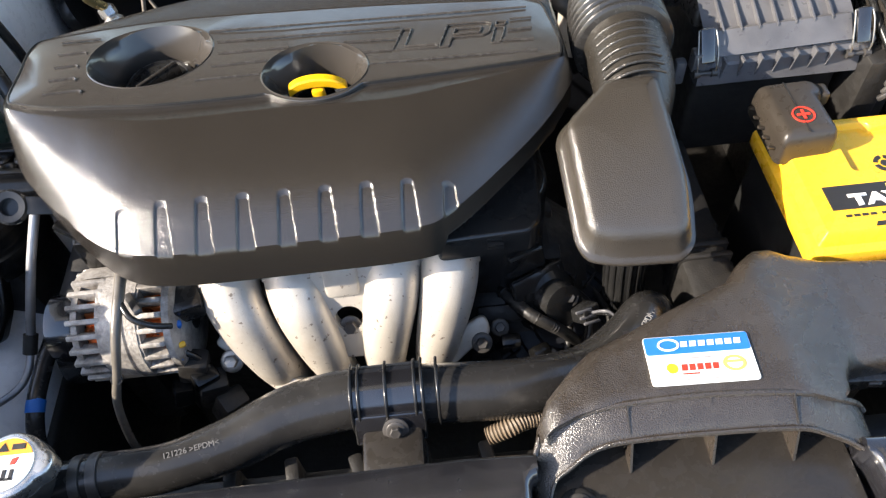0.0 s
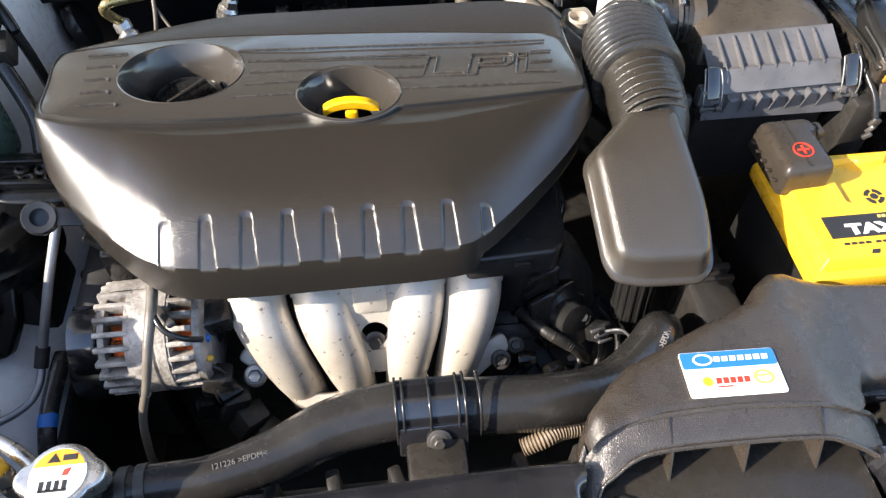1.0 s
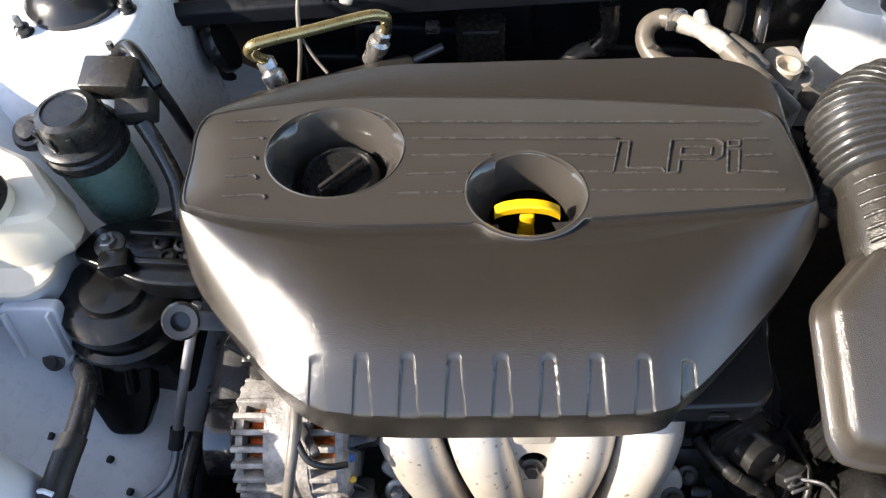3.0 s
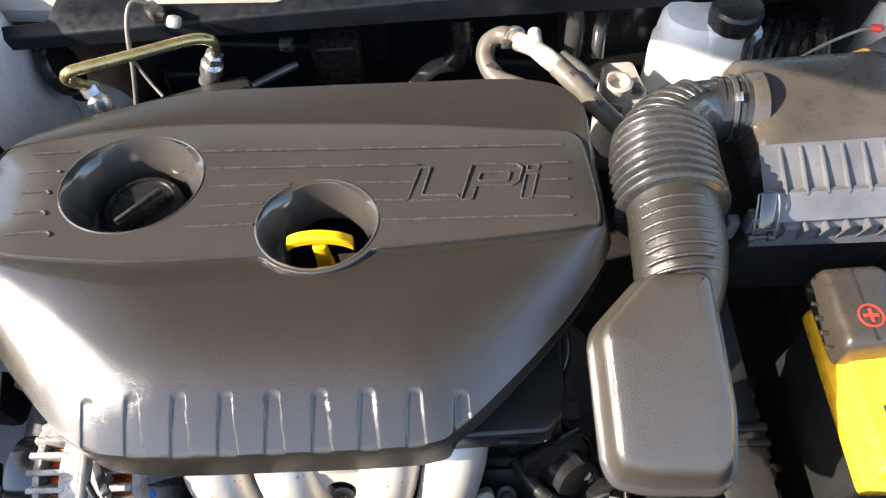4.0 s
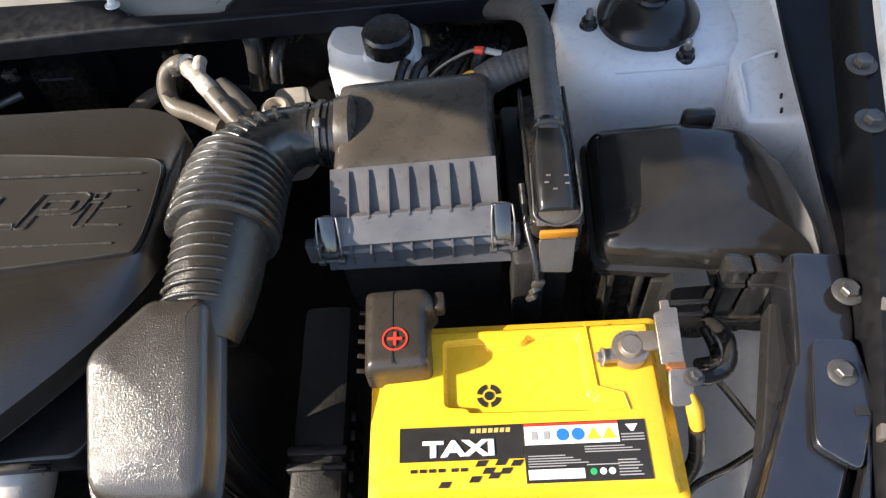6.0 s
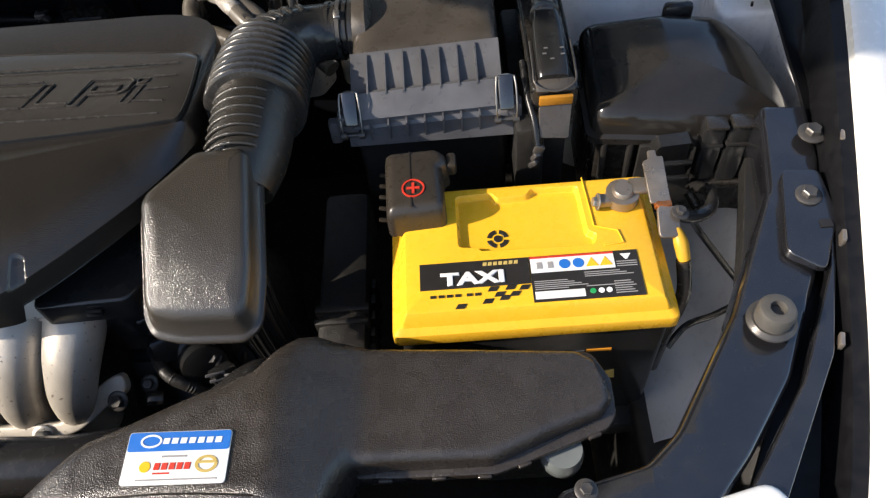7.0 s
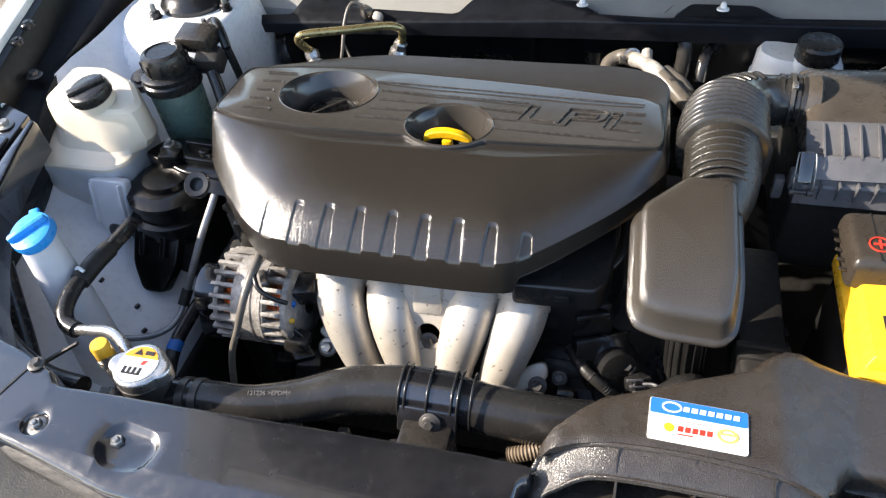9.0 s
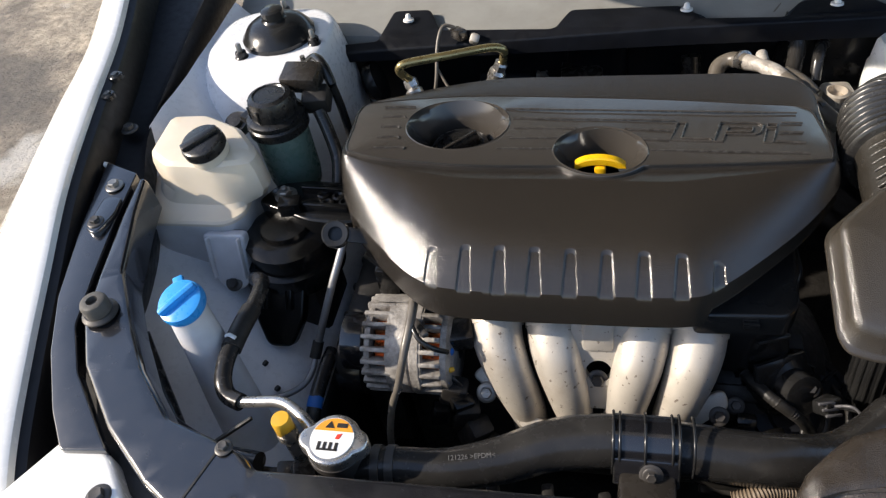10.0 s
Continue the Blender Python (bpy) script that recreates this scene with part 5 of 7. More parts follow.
for k, (x, kind) in enumerate(((0.473, "g"), (0.483, "g"), (0.4955, "b"), (0.508, "b"), (0.5205, "y"), (0.533, "y"))):
    if kind == "b":
        plate_part("sign", disc(x, 0.4292, 0.0052), flat(0, 0, 0.0013), M_LABELB, BAT, 0.0005)
    elif kind == "y":
        plate_part("sign", [(x - 0.006, 0.4245), (x + 0.006, 0.4245), (x, 0.4345)], flat(0, 0, 0.0013), M_YELLOW, BAT, 0.0005)
    else:
        plate_part("sign", rect(x - 0.003, 0.4255, x + 0.002, 0.4325), flat(0, 0, 0.0013), M_GREY, BAT, 0.0005)
plate_part("sign", [(0.547, 0.436), (0.557, 0.436), (0.553, 0.430), (0.551, 0.430)], flat(0, 0, 0.0008), M_LABELW, BAT, 0.0005)
plate_part("print_box", rect(0.4655, 0.3935, 0.510, 0.4015), flat(0, 0, 0.0008), M_LABELW, BAT, 0.0005)
for x, m_ in ((0.517, M_GREENP), (0.5245, M_LABELW), (0.5315, M_LABELW)):
    plate_part("dot", disc(x, 0.3985, 0.0028, 14), flat(0, 0, 0.0008), m_, BAT, 0.0005)
for k in range(9):
    y = 0.4035 + 0.0021 * (k % 8)
    x0 = 0.466 if k < 5 else 0.512
    plate_part("print_bar", rect(x0, y, x0 + 0.030 + 0.006 * ((k * 7) % 4) - (0.004 if k > 4 else 0), y + 0.0009), flat(0, 0, 0.0008), M_GREY, BAT, 0.0004)
for k in range(6):
    plate_part("print_bar", rect(0.537, 0.3945 + 0.0024 * k, 0.556 - 0.002 * (k % 3), 0.3955 + 0.0024 * k), flat(0, 0, 0.0008), M_GREY, BAT, 0.0004)
for k in range(3):
    plate_part("print_bar", rect(0.5425, 0.4225 + 0.0024 * k, 0.561, 0.4235 + 0.0024 * k), flat(0, 0, 0.0008), M_GREY, BAT, 0.0004)
# vent plug: a dark ring cut in four
for k in range(4):
    a0, a1 = radians(90 * k + 10), radians(90 * k + 78)
    seg = [(0.4375 + 0.0105 * math.cos(a), 0.4685 + 0.0105 * math.sin(a)) for a in [a0 + (a1 - a0) * i / 6 for i in range(7)]]
    seg += [(0.4375 + 0.0062 * math.cos(a), 0.4685 + 0.0062 * math.sin(a)) for a in [a1 + (a0 - a1) * i / 6 for i in range(7)]]
    plate_part("vent_slot", seg, flat(0, 0, -0.0068), M_LABELK, BAT, 0.0006)
plate_part("vent_core", disc(0.4375, 0.4685, 0.004), flat(0, 0, -0.0068), M_LABELK, BAT, 0.0008)
# front face print
fm = pose(0.465, BY0 + 0.0055, 0.735, 90, 0, 0)
text_part("lettering", "TAXI", 0.024, fm, M_GREY, BAT, 0.0003, 1.3, bevel=0.0006)
plate_part("maker_mark", rect(0.050, 0.1085, 0.074, 0.1125), fm, M_ORANGE, BAT, 0.0005)
plate_part("print_bar", rect(0.005, 0.110, 0.048, 0.1112), fm, M_GREY, BAT, 0.0005)
plate_part("sticker", [(0.072, 0.046), (0.084, 0.046), (0.082, 0.064), (0.070, 0.062)], fm, M_GOLD, BAT, 0.0005)

CAPB = thing("terminal_cover", (0.360, 0.52, 0.92), "dark plastic terminal cover with a red plus", "terminal cover")
bm = bmesh.new()
o = [(0.333, 0.479), (0.391, 0.483), (0.389, 0.535), (0.396, 0.540), (0.394, 0.553), (0.385, 0.562), (0.331, 0.560)]
rings = [[Vector((p.x, p.y, z)) for p in shrunk(o, d, 0.008)] for d, z in ((0.0, 0.918), (0.0005, 0.940), (0.002, 0.948), (0.005, 0.9525), (0.008, 0.954), (0.011, 0.9545))]
add_loft(bm, rings, True, False)
fill_loop(bm, rings[-1])
part("cover", bm, M_TCOVER, CAPB)
bm = bmesh.new()
add_box(bm, (0.0012, 0.07, 0.001), pose(0.358, 0.520, 0.9547, 0, 0, 1), 0)
part("groove", bm, M_LABELK, CAPB)
bm = bmesh.new()
ring = [[Vector((0.3605 + r * math.cos(a), 0.508 + r * math.sin(a), 0.9555 + dz)) for a in [2 * math.pi * k / 28 for k in range(28)]] for r, dz in ((0.0110, -0.001), (0.0110, 0.0), (0.0094, 0.0), (0.0094, -0.001))]
add_loft(bm, ring, False, False)
add_box(bm, (0.0125, 0.0026, 0.0012), pose(0.3605, 0.508, 0.9552), 0)
add_box(bm, (0.0026, 0.0125, 0.0014), pose(0.3605, 0.508, 0.9552), 0)
part("plus_sign", bm, M_RED, CAPB, "red plus sign in a ring")
for k in range(5):
    box_part("tooth", (0.010, 0.004, 0.003), (0.330, 0.490 + 0.014 * k, 0.932), M_TCOVER, CAPB, 0.001, (0, 15, 0))
box_part("latch", (0.010, 0.018, 0.016), (0.398, 0.548, 0.940), M_TCOVER, CAPB, 0.003)

NEG = thing("battery_clamp", (0.565, 0.50, 0.922), "grey metal battery clamp on the negative post", "clamp")
lathe_part("post", [(0.0115, 0), (0.0105, 0.016), (0.0085, 0.0185), (0, 0.0185)], pose(0.560, 0.499, 0.923), M_TARN, NEG)
lathe_part("ring", [(0.0115, 0), (0.0160, 0), (0.0160, 0.011), (0.0115, 0.012)], pose(0.560, 0.499, 0.925), M_TARN, NEG)
box_part("lug", (0.020, 0.012, 0.010), (0.543, 0.494, 0.931), M_TARN, NEG, 0.003)
bolt_part((0.536, 0.493, 0.931), NEG, (-1, 0, 0.2), 0.005)
box_part("arm", (0.026, 0.018, 0.006), (0.579, 0.503, 0.938), M_TARN, NEG, 0.002)
bm = bmesh.new()
add_prism(bm, round_outline([(-0.009, -0.028), (0.010, -0.028), (0.010, 0.020), (0.004, 0.020), (0.004, 0.027), (-0.004, 0.027), (-0.004, 0.018), (-0.010, 0.016)], 0.002, 3), 0, 0.003, 0.0008, m=pose(0.591, 0.508, 0.944, 15, 0, 0))
part("bracket", bm, M_TARN, NEG, "zinc sheet bracket")
box_part("shunt", (0.016, 0.020, 0.008), (0.594, 0.486, 0.936), M_COPPER, NEG, 0.002, label="coppery shunt block")
bm = bmesh.new()
add_prism(bm, round_outline([(-0.010, -0.016), (0.010, -0.014), (0.012, 0.016), (-0.010, 0.016)], 0.006, 4), 0, 0.003, 0.001, m=pose(0.596, 0.463, 0.930, 20, 10, 0))
part("tongue", bm, M_TARN, NEG)
bolt_part((0.608, 0.470, 0.935), NEG, (0.2, 0, 1), 0.005, M_DSTEEL)
CAB = thing("battery_cable", (0.62, 0.48, 0.80), "black battery cable with yellow boot", "cable")
tube_part("boot", [(0.603, 0.459, 0.926), (0.607, 0.447, 0.918), (0.610, 0.437, 0.905)], [0.0045, 0.0070, 0.0062], M_YCAP, CAB, "dirty yellow rubber boot")
tube_part("cable", [(0.606, 0.472, 0.930), (0.625, 0.475, 0.920), (0.645, 0.488, 0.915), (0.655, 0.520, 0.90), (0.655, 0.56, 0.86)], 0.0065, M_RUBBER, CAB)
tube_part("cable", [(0.609, 0.436, 0.906), (0.612, 0.42, 0.87), (0.60, 0.405, 0.83), (0.595, 0.40, 0.76)], 0.007, M_RUBBER, CAB)
tube_part("wire", [(0.630, 0.488, 0.90), (0.650, 0.500, 0.858), (0.682, 0.483, 0.816), (0.704, 0.464, 0.792), (0.700, 0.455, 0.790), (0.660, 0.432, 0.802), (0.625, 0.415, 0.815), (0.605, 0.40, 0.80)], 0.0036, M_RUBBER, CAB)

# tray and plastic channel beside the battery
bm = bmesh.new()
add_box(bm, (0.285, 0.20, 0.03), pose(0.464, 0.458, 0.686), 0.005)
add_box(bm, (0.10, 0.16, 0.22), pose(0.46, 0.46, 0.57), 0.005)
solo("battery_tray", bm, M_DULL, "black tray under the battery", "tray")
CH = thing("air_channel", (0.275, 0.46, 0.78), "black plastic air channel running back from the duct", "air channel")
box_part("channel", (0.052, 0.26, 0.07), (0.272, 0.485, 0.795), M_DULL, CH, 0.008)
box_part("collar", (0.058, 0.010, 0.075), (0.272, 0.455, 0.797), M_DULL, CH, 0.003)
box_part("collar", (0.058, 0.008, 0.075), (0.272, 0.440, 0.796), M_DULL, CH, 0.003)
for k in range(7):
    box_part("rib", (0.006, 0.012, 0.05), (0.302, 0.375 + 0.02 * k, 0.79), M_DULL, CH, 0.002)

# ---- fuse box and what stands round it ----
FUSE = thing("fuse_box", (0.64, 0.65, 0.78), "black plastic fuse box with a smooth rounded lid", "fuse box")
fb_ = [(0.547, 0.596), (0.757, 0.577), (0.767, 0.630), (0.749, 0.699), (0.711, 0.735), (0.637, 0.744), (0.553, 0.745)]
bm = bmesh.new()
lift = lambda x, y, k: k * (0.07 * (min(x, 0.665) - 0.64) - 4.2 * max(0.0, x - 0.665) ** 2)
rings = []
for d, z, k in ((-0.005, 0.908, 0.5), (-0.005, 0.916, 0.5), (0.0, 0.918, 0.5), (0.001, 0.936, 0.8), (0.003, 0.943, 1.0), (0.006, 0.948, 1.0), (0.011, 0.952, 1.0), (0.018, 0.954, 1.0)):
    rings.append([Vector((p.x, p.y, z + lift(p.x, p.y, k))) for p in shrunk(fb_, d, 0.016)])
last = rings[-1]
for f in (0.82, 0.66, 0.50, 0.34, 0.18, 0.04):
    ring = [(0.640 + (p.x - 0.640) * f, 0.664 + (p.y - 0.664) * f) for p in last]
    rings.append([Vector((x, y, 0.9540 + 0.002 * (1 - f) + lift(x, y, 1.0))) for x, y in ring])
add_loft(bm, rings, True, True)
part("lid", bm, M_FUSE, FUSE, "glossy black lid", 50)
bm = bmesh.new()
add_prism(bm, [(p.x, p.y) for p in shrunk(fb_, 0.004, 0.01)], 0.76, 0.908, 0.001)
part("body", bm, M_PLASTIC, FUSE)
for k in range(6):
    box_part("rib", (0.006, 0.010, 0.11), (0.562 + 0.028 * k, 0.594 - 0.0025 * k, 0.85), M_DULL, FUSE, 0.002)
box_part("latch", (0.034, 0.014, 0.03), (0.664, 0.742, 0.945), M_GLOSS, FUSE, 0.006)
BR = thing("relay_bracket", (0.67, 0.565, 0.78), "black plastic relay bracket before the fuse box", "bracket")
for x, y, z in ((0.6650, 0.572, 0.904), (0.6895, 0.569, 0.907)):
    box_part("relay", (0.0215, 0.018, 0.080), (x, y, z), M_GLOSS, BR, 0.003, (-4, 2, -4))
    box_part("relay_top", (0.0220, 0.0170, 0.004), (x + 0.0008, y - 0.002, z + 0.0400), M_PLASTIC, BR, 0.0012, (-4, 2, -4))
    box_part("band", (0.0228, 0.019, 0.004), (x, y - 0.0004, z + 0.014), M_DULL, BR, 0.001, (-4, 2, -4))
box_part("bridge", (0.052, 0.006, 0.012), (0.678, 0.560, 0.862), M_PLASTIC, BR, 0.002, (0, -3, -4))
bm = bmesh.new()
add_loft(bm, [[Vector((x, 0.558 - 0.05 * (0.94 - z), z)) for x, z in ((0.604, 0.870), (0.604, 0.922), (0.610, 0.930), (0.640, 0.932), (0.646, 0.925), (0.646, 0.880))], [Vector((x, 0.574 - 0.05 * (0.94 - z), z)) for x, z in ((0.604, 0.870), (0.604, 0.922), (0.610, 0.930), (0.640, 0.932), (0.646, 0.925), (0.646, 0.880))]], False, False, closed=False)
bmesh.ops.solidify(bm, geom=bm.faces[:], thickness=0.0025)
part("holder", bm, M_GLOSS, BR, "open black fuse holder frame", 40)
box_part("holder_bar", (0.040, 0.005, 0.004), (0.625, 0.556, 0.905), M_GLOSS, BR, 0.001)
box_part("holder_bar", (0.040, 0.005, 0.004), (0.625, 0.554, 0.884), M_GLOSS, BR, 0.001)
box_part("back_plate", (0.12, 0.006, 0.10), (0.655, 0.578, 0.862), M_DULL, BR, 0.002)
tube_part("lead", [(0.650, 0.552, 0.860), (0.658, 0.535, 0.850), (0.650, 0.515, 0.865), (0.630, 0.505, 0.880)], 0.0055, M_RUBBER, BR)
box_part("base", (0.02, 0.02, 0.08), (0.715, 0.575, 0.88), M_DULL, BR, 0.004, (0, -10, 0))

CON = thing("harness_connector", (0.51, 0.66, 0.85), "black multi-pin connector with tan lever", "connector")
bm = bmesh.new()
add_prism(bm, round_outline(rect(0.4835, 0.604, 0.5305, 0.772), 0.006, 3), 0.925, 0.972, 0.003, zfun=lambda x, y: 0.006 * (0.70 - y) / 0.1)
part("shell", bm, M_PLASTIC, CON)
for x in (0.4850, 0.5290):
    tube_part("shell_edge", [(x, 0.606, 0.972), (x, 0.640, 0.979), (x, 0.700, 0.980), (x, 0.770, 0.976)], 0.0022, M_GLOSS, CON, seg=8, per=4)
bm = bmesh.new()
rings = []
for y, z, hw, h in ((0.612, 0.972, 0.0165, 0.016), (0.618, 0.975, 0.0172, 0.018), (0.650, 0.980, 0.0172, 0.018), (0.672, 0.986, 0.0165, 0.018), (0.688, 0.993, 0.0140, 0.015), (0.694, 0.996, 0.0120, 0.012)):
    rings.append([Vector((0.5065 + hw * math.copysign(abs(math.cos(a)) ** 0.45, math.cos(a)), y, z + h * math.copysign(abs(math.sin(a)) ** 0.55, math.sin(a)))) for a in [2 * math.pi * k / 28 for k in range(28)]])
add_loft(bm, rings)
part("plug", bm, M_GLOSS, CON, "glossy black lever plug", 50)
for x, y in ((0.499, 0.634), (0.501, 0.641), (0.517, 0.632), (0.517, 0.640), (0.506, 0.627)):
    box_part("mark", (0.004, 0.0016, 0.0006), (x, y, 0.9960 + 0.15 * (y - 0.63)), M_FAINT, CON, 0, (8, 0, 0))
box_part("lever", (0.040, 0.014, 0.010), (0.5075, 0.609, 0.976), M_TERM, CON, 0.003, (35, 0, 0), "brown plastic lever")
tube_part("lever_bail", [(0.4870, 0.660, 0.992), (0.4865, 0.625, 0.988), (0.4880, 0.606, 0.982), (0.5075, 0.600, 0.977), (0.5265, 0.606, 0.982), (0.5285, 0.625, 0.988), (0.5280, 0.660, 0.992)], 0.0012, M_DSTEEL, CON, "dark metal bail", seg=8, per=6)
box_part("tab", (0.034, 0.004, 0.013), (0.5075, 0.598, 0.967), M_AMBER, CON, 0.0015, (8, 0, 0), "amber plastic tab")
bm = bmesh.new()
add_prism(bm, round_outline([(-0.018, -0.016), (0.012, -0.020), (0.018, 0.016), (-0.016, 0.016)], 0.003, 3), 0, 0.003, 0.0008, m=pose(0.507, 0.592, 0.945, 55, 0, 4))
part("bracket", bm, M_TERM, CON, "brown bracket flap")
tube_part("pipe", [(0.479, 0.650, 0.975), (0.481, 0.615, 0.960), (0.486, 0.590, 0.945), (0.488, 0.575, 0.925)], 0.0038, M_CAP, CON, "thin black tube")
bm = bmesh.new()
for k in range(3):
    add_box(bm, (0.011 - 0.002 * k, 0.006, 0.012), pose(0.489 - 0.003 * k, 0.574 - 0.003 * k, 0.922 - 0.007 * k, 20 * k, 15, 30 * k), 0.002)
part("splice", bm, M_DSTEEL, CON, "dark metal splice")
box_part("foot", (0.034, 0.018, 0.14), (0.505, 0.612, 0.84), M_DARK, CON, 0.004)
lathe_part("collar", [(0.0145, -0.004), (0.0160, -0.003), (0.0160, 0.003), (0.0145, 0.004)], pose(0.506, 0.694, 0.998, 80, 0, 0), M_GLOSS, CON)
tube_part("harness", [(0.506, 0.690, 0.998), (0.508, 0.714, 1.003), (0.508, 0.765, 1.003), (0.510, 0.83, 0.998), (0.50, 0.90, 0.970), (0.46, 0.97, 0.92)], [0.0125, 0.0135, 0.0135, 0.0135, 0.014, 0.014], M_SLEEVE, CON, "grey taped wiring sleeve", wobble=lambda q: 0.0004 * math.sin(q * 900), per=16)
tube_part("harness", [(0.506, 0.800, 0.988), (0.486, 0.800, 0.982), (0.462, 0.795, 0.975), (0.446, 0.790, 0.960), (0.44, 0.78, 0.90)], [0.014, 0.016, 0.017, 0.016, 0.015], M_SLEEVE, CON, "grey taped wiring sleeve", wobble=lambda q: 0.0005 * math.sin(q * 900), per=12)
tube_part("wire", [(0.470, 0.806, 0.992), (0.455, 0.810, 0.994), (0.438, 0.814, 0.992), (0.41, 0.815, 0.975), (0.39, 0.82, 0.95)], 0.0018, M_HOSEG, CON)
tube_part("joint", [(0.452, 0.810, 0.995), (0.443, 0.813, 0.994)], 0.0042, M_RED, CON, "red splice", seg=10)
tube_part("joint", [(0.470, 0.806, 0.993), (0.454, 0.810, 0.995)], 0.0034, M_GREY, CON, seg=10)
tube_part("tie", [(0.430, 0.800, 0.972), (0.439, 0.796, 0.980), (0.444, 0.790, 0.978)], 0.0022, M_YCAP, CON, "yellow tape", seg=8)
# front duct wall between airbox and battery
box_part("wiring_cover", (0.030, 0.20, 0.12), (0.4815, 0.685, 0.880), M_DULL, CON, 0.005)

# ---- air cleaner ----
AIR = thing("air_cleaner", (0.375, 0.70, 0.78), "black plastic air cleaner box with ribbed front", "air cleaner")
bm = bmesh.new()
rings = []
ao = lambda x0, x1, y0, y1, r: shrunk(rect(x0, y0, x1, y1), 0.0, r)
tip = lambda x: 0.04 * (x - 0.375)
for x0, x1, y0, y1, z, r in ((0.297, 0.458, 0.662, 0.796, 0.950, 0.006), (0.298, 0.457, 0.664, 0.796, 0.968, 0.006), (0.302, 0.455, 0.673, 0.795, 0.9800, 0.008), (0.307, 0.453, 0.680, 0.790, 0.9850, 0.012), (0.314, 0.448, 0.688, 0.780, 0.9875, 0.014), (0.326, 0.436, 0.70, 0.765, 0.9885, 0.014)):
    rings.append([Vector((p.x, p.y, z + tip(p.x) - 0.10 * max(0.0, p.y - 0.755))) for p in ao(x0, x1, y0, y1, r)])
add_loft(bm, rings, True, True)
# the brown of the lid colour includes the sun's warm tint
part("lid", bm, M_TERM, AIR, angle=50)
bm = bmesh.new()
add_lathe(bm, [(0.026, -0.010), (0.038, -0.004), (0.036, 0.010), (0.030, 0.022)], pose(0.312, 0.737, 0.964, 0, -90, 0), 32)
part("spigot", bm, M_TERM, AIR)
# front faces in lighter bluish grey: sky sheen painted in, besides dust
bm = bmesh.new()
slope = [[Vector((x, y, z + tip(x))) for y, z in ((0.6080, 0.9400), (0.6130, 0.9470), (0.6310, 0.9650), (0.6330, 0.9660), (0.6760, 0.9840))] for x in (0.299, 0.456)]
add_loft(bm, slope, False, False, closed=False)
bmesh.ops.solidify(bm, geom=bm.faces[:], thickness=0.003)
part("front_slope", bm, M_GREYPL, AIR, "dusty sloping front, sky sheen put into its grey", 20)
bm = bmesh.new()
add_loft(bm, [[Vector((x, y, z + tip(x))) for y, z in ((0.6165, 0.9505), (0.6110, 0.9500), (0.6085, 0.9530), (0.6290, 0.9705), (0.6340, 0.9690))] for x in (0.306, 0.450)], True, True)
part("rim", bm, M_GREYPL, AIR, "grey flange bar across the front")
bm = bmesh.new()
add_prism(bm, [(p.x, p.y) for p in ao(0.296, 0.460, 0.622, 0.79, 0.010)], 0.80, 0.950, 0.001)
part("body", bm, M_DULL, AIR)
bm = bmesh.new()
add_loft(bm, [[Vector((x, y, z)) for y, z in ((0.6120, 0.9490), (0.6045, 0.9160), (0.6080, 0.9130), (0.6300, 0.9130))] for x in (0.292, 0.466)], False, False, closed=False)
bmesh.ops.solidify(bm, geom=bm.faces[:], thickness=0.003)
part("lower_front", bm, M_GREYPL, AIR, "dusty lower front, sky sheen put into its grey", 20)
side_on = Matrix(((0, 0, 1, 0), (1, 0, 0, 0), (0, 1, 0, 0), (0, 0, 0, 1)))
for k in range(7):
    x = 0.317 + 0.0190 * k
    bm = bmesh.new()
    add_prism(bm, [(-0.004, 0.000), (0.044, 0.0150), (0.044, 0.0230), (0.034, 0.0205), (-0.001, 0.0090)], -0.0010, 0.0010, 0.0003, m=Matrix.Translation((x, 0.628, 0.9620 + tip(x))) @ side_on)
    part("rib", bm, M_GREYPL, AIR)
    bm = bmesh.new()
    add_prism(bm, [(0.0010, -0.030), (0.012, 0.0), (-0.006, 0.0)], -0.0010, 0.0010, 0.0003, m=Matrix.Translation((x, 0.6060, 0.9500 + tip(x))) @ side_on)
    part("rib", bm, M_GREYPL, AIR)
for x, sx in ((0.291, -1), (0.467, 1)):
    box_part("clip_lug", (0.016, 0.016, 0.024), (x, 0.614, 0.945), M_GREYPL, AIR, 0.003)
box_part("side_post", (0.012, 0.012, 0.030), (0.276, 0.622, 0.925), M_GREYPL, AIR, 0.003)


def spring_clip(x, y, z):
    c = thing("spring_clip", (x, y, z), "bent steel spring clip on the air cleaner", "clip", group="air cleaner clips")
    box_part("hook", (0.015, 0.004, 0.036), (x, y + 0.006, z + 0.004), M_BPAINT, c, 0.002, (-38, 0, 0))
    for side in (-1, 1):
        tube_part("edge", [(x + side * 0.0090, y + 0.016, z + 0.016), (x + side * 0.0102, y + 0.007, z + 0.008), (x + side * 0.0105, y - 0.004, z - 0.010), (x + side * 0.0095, y - 0.006, z - 0.022)], 0.0010, M_BOLT, c, seg=8, per=4)
        lathe_part("coil", [(0.0020, -0.0035), (0.0046, -0.0030), (0.0046, 0.0030), (0.0020, 0.0035)], pose(x + side * 0.0095, y - 0.004, z - 0.024, 0, 90, 0), M_DSTEEL, c, seg=14)
    lathe_part("pivot", [(0.0024, -0.012), (0.0024, 0.012)], pose(x, y - 0.004, z - 0.024, 0, 90, 0), M_DSTEEL, c, seg=10)
    box_part("seat", (0.018, 0.014, 0.012), (x, y + 0.006, z - 0.022), M_GREYPL, c, 0.003)
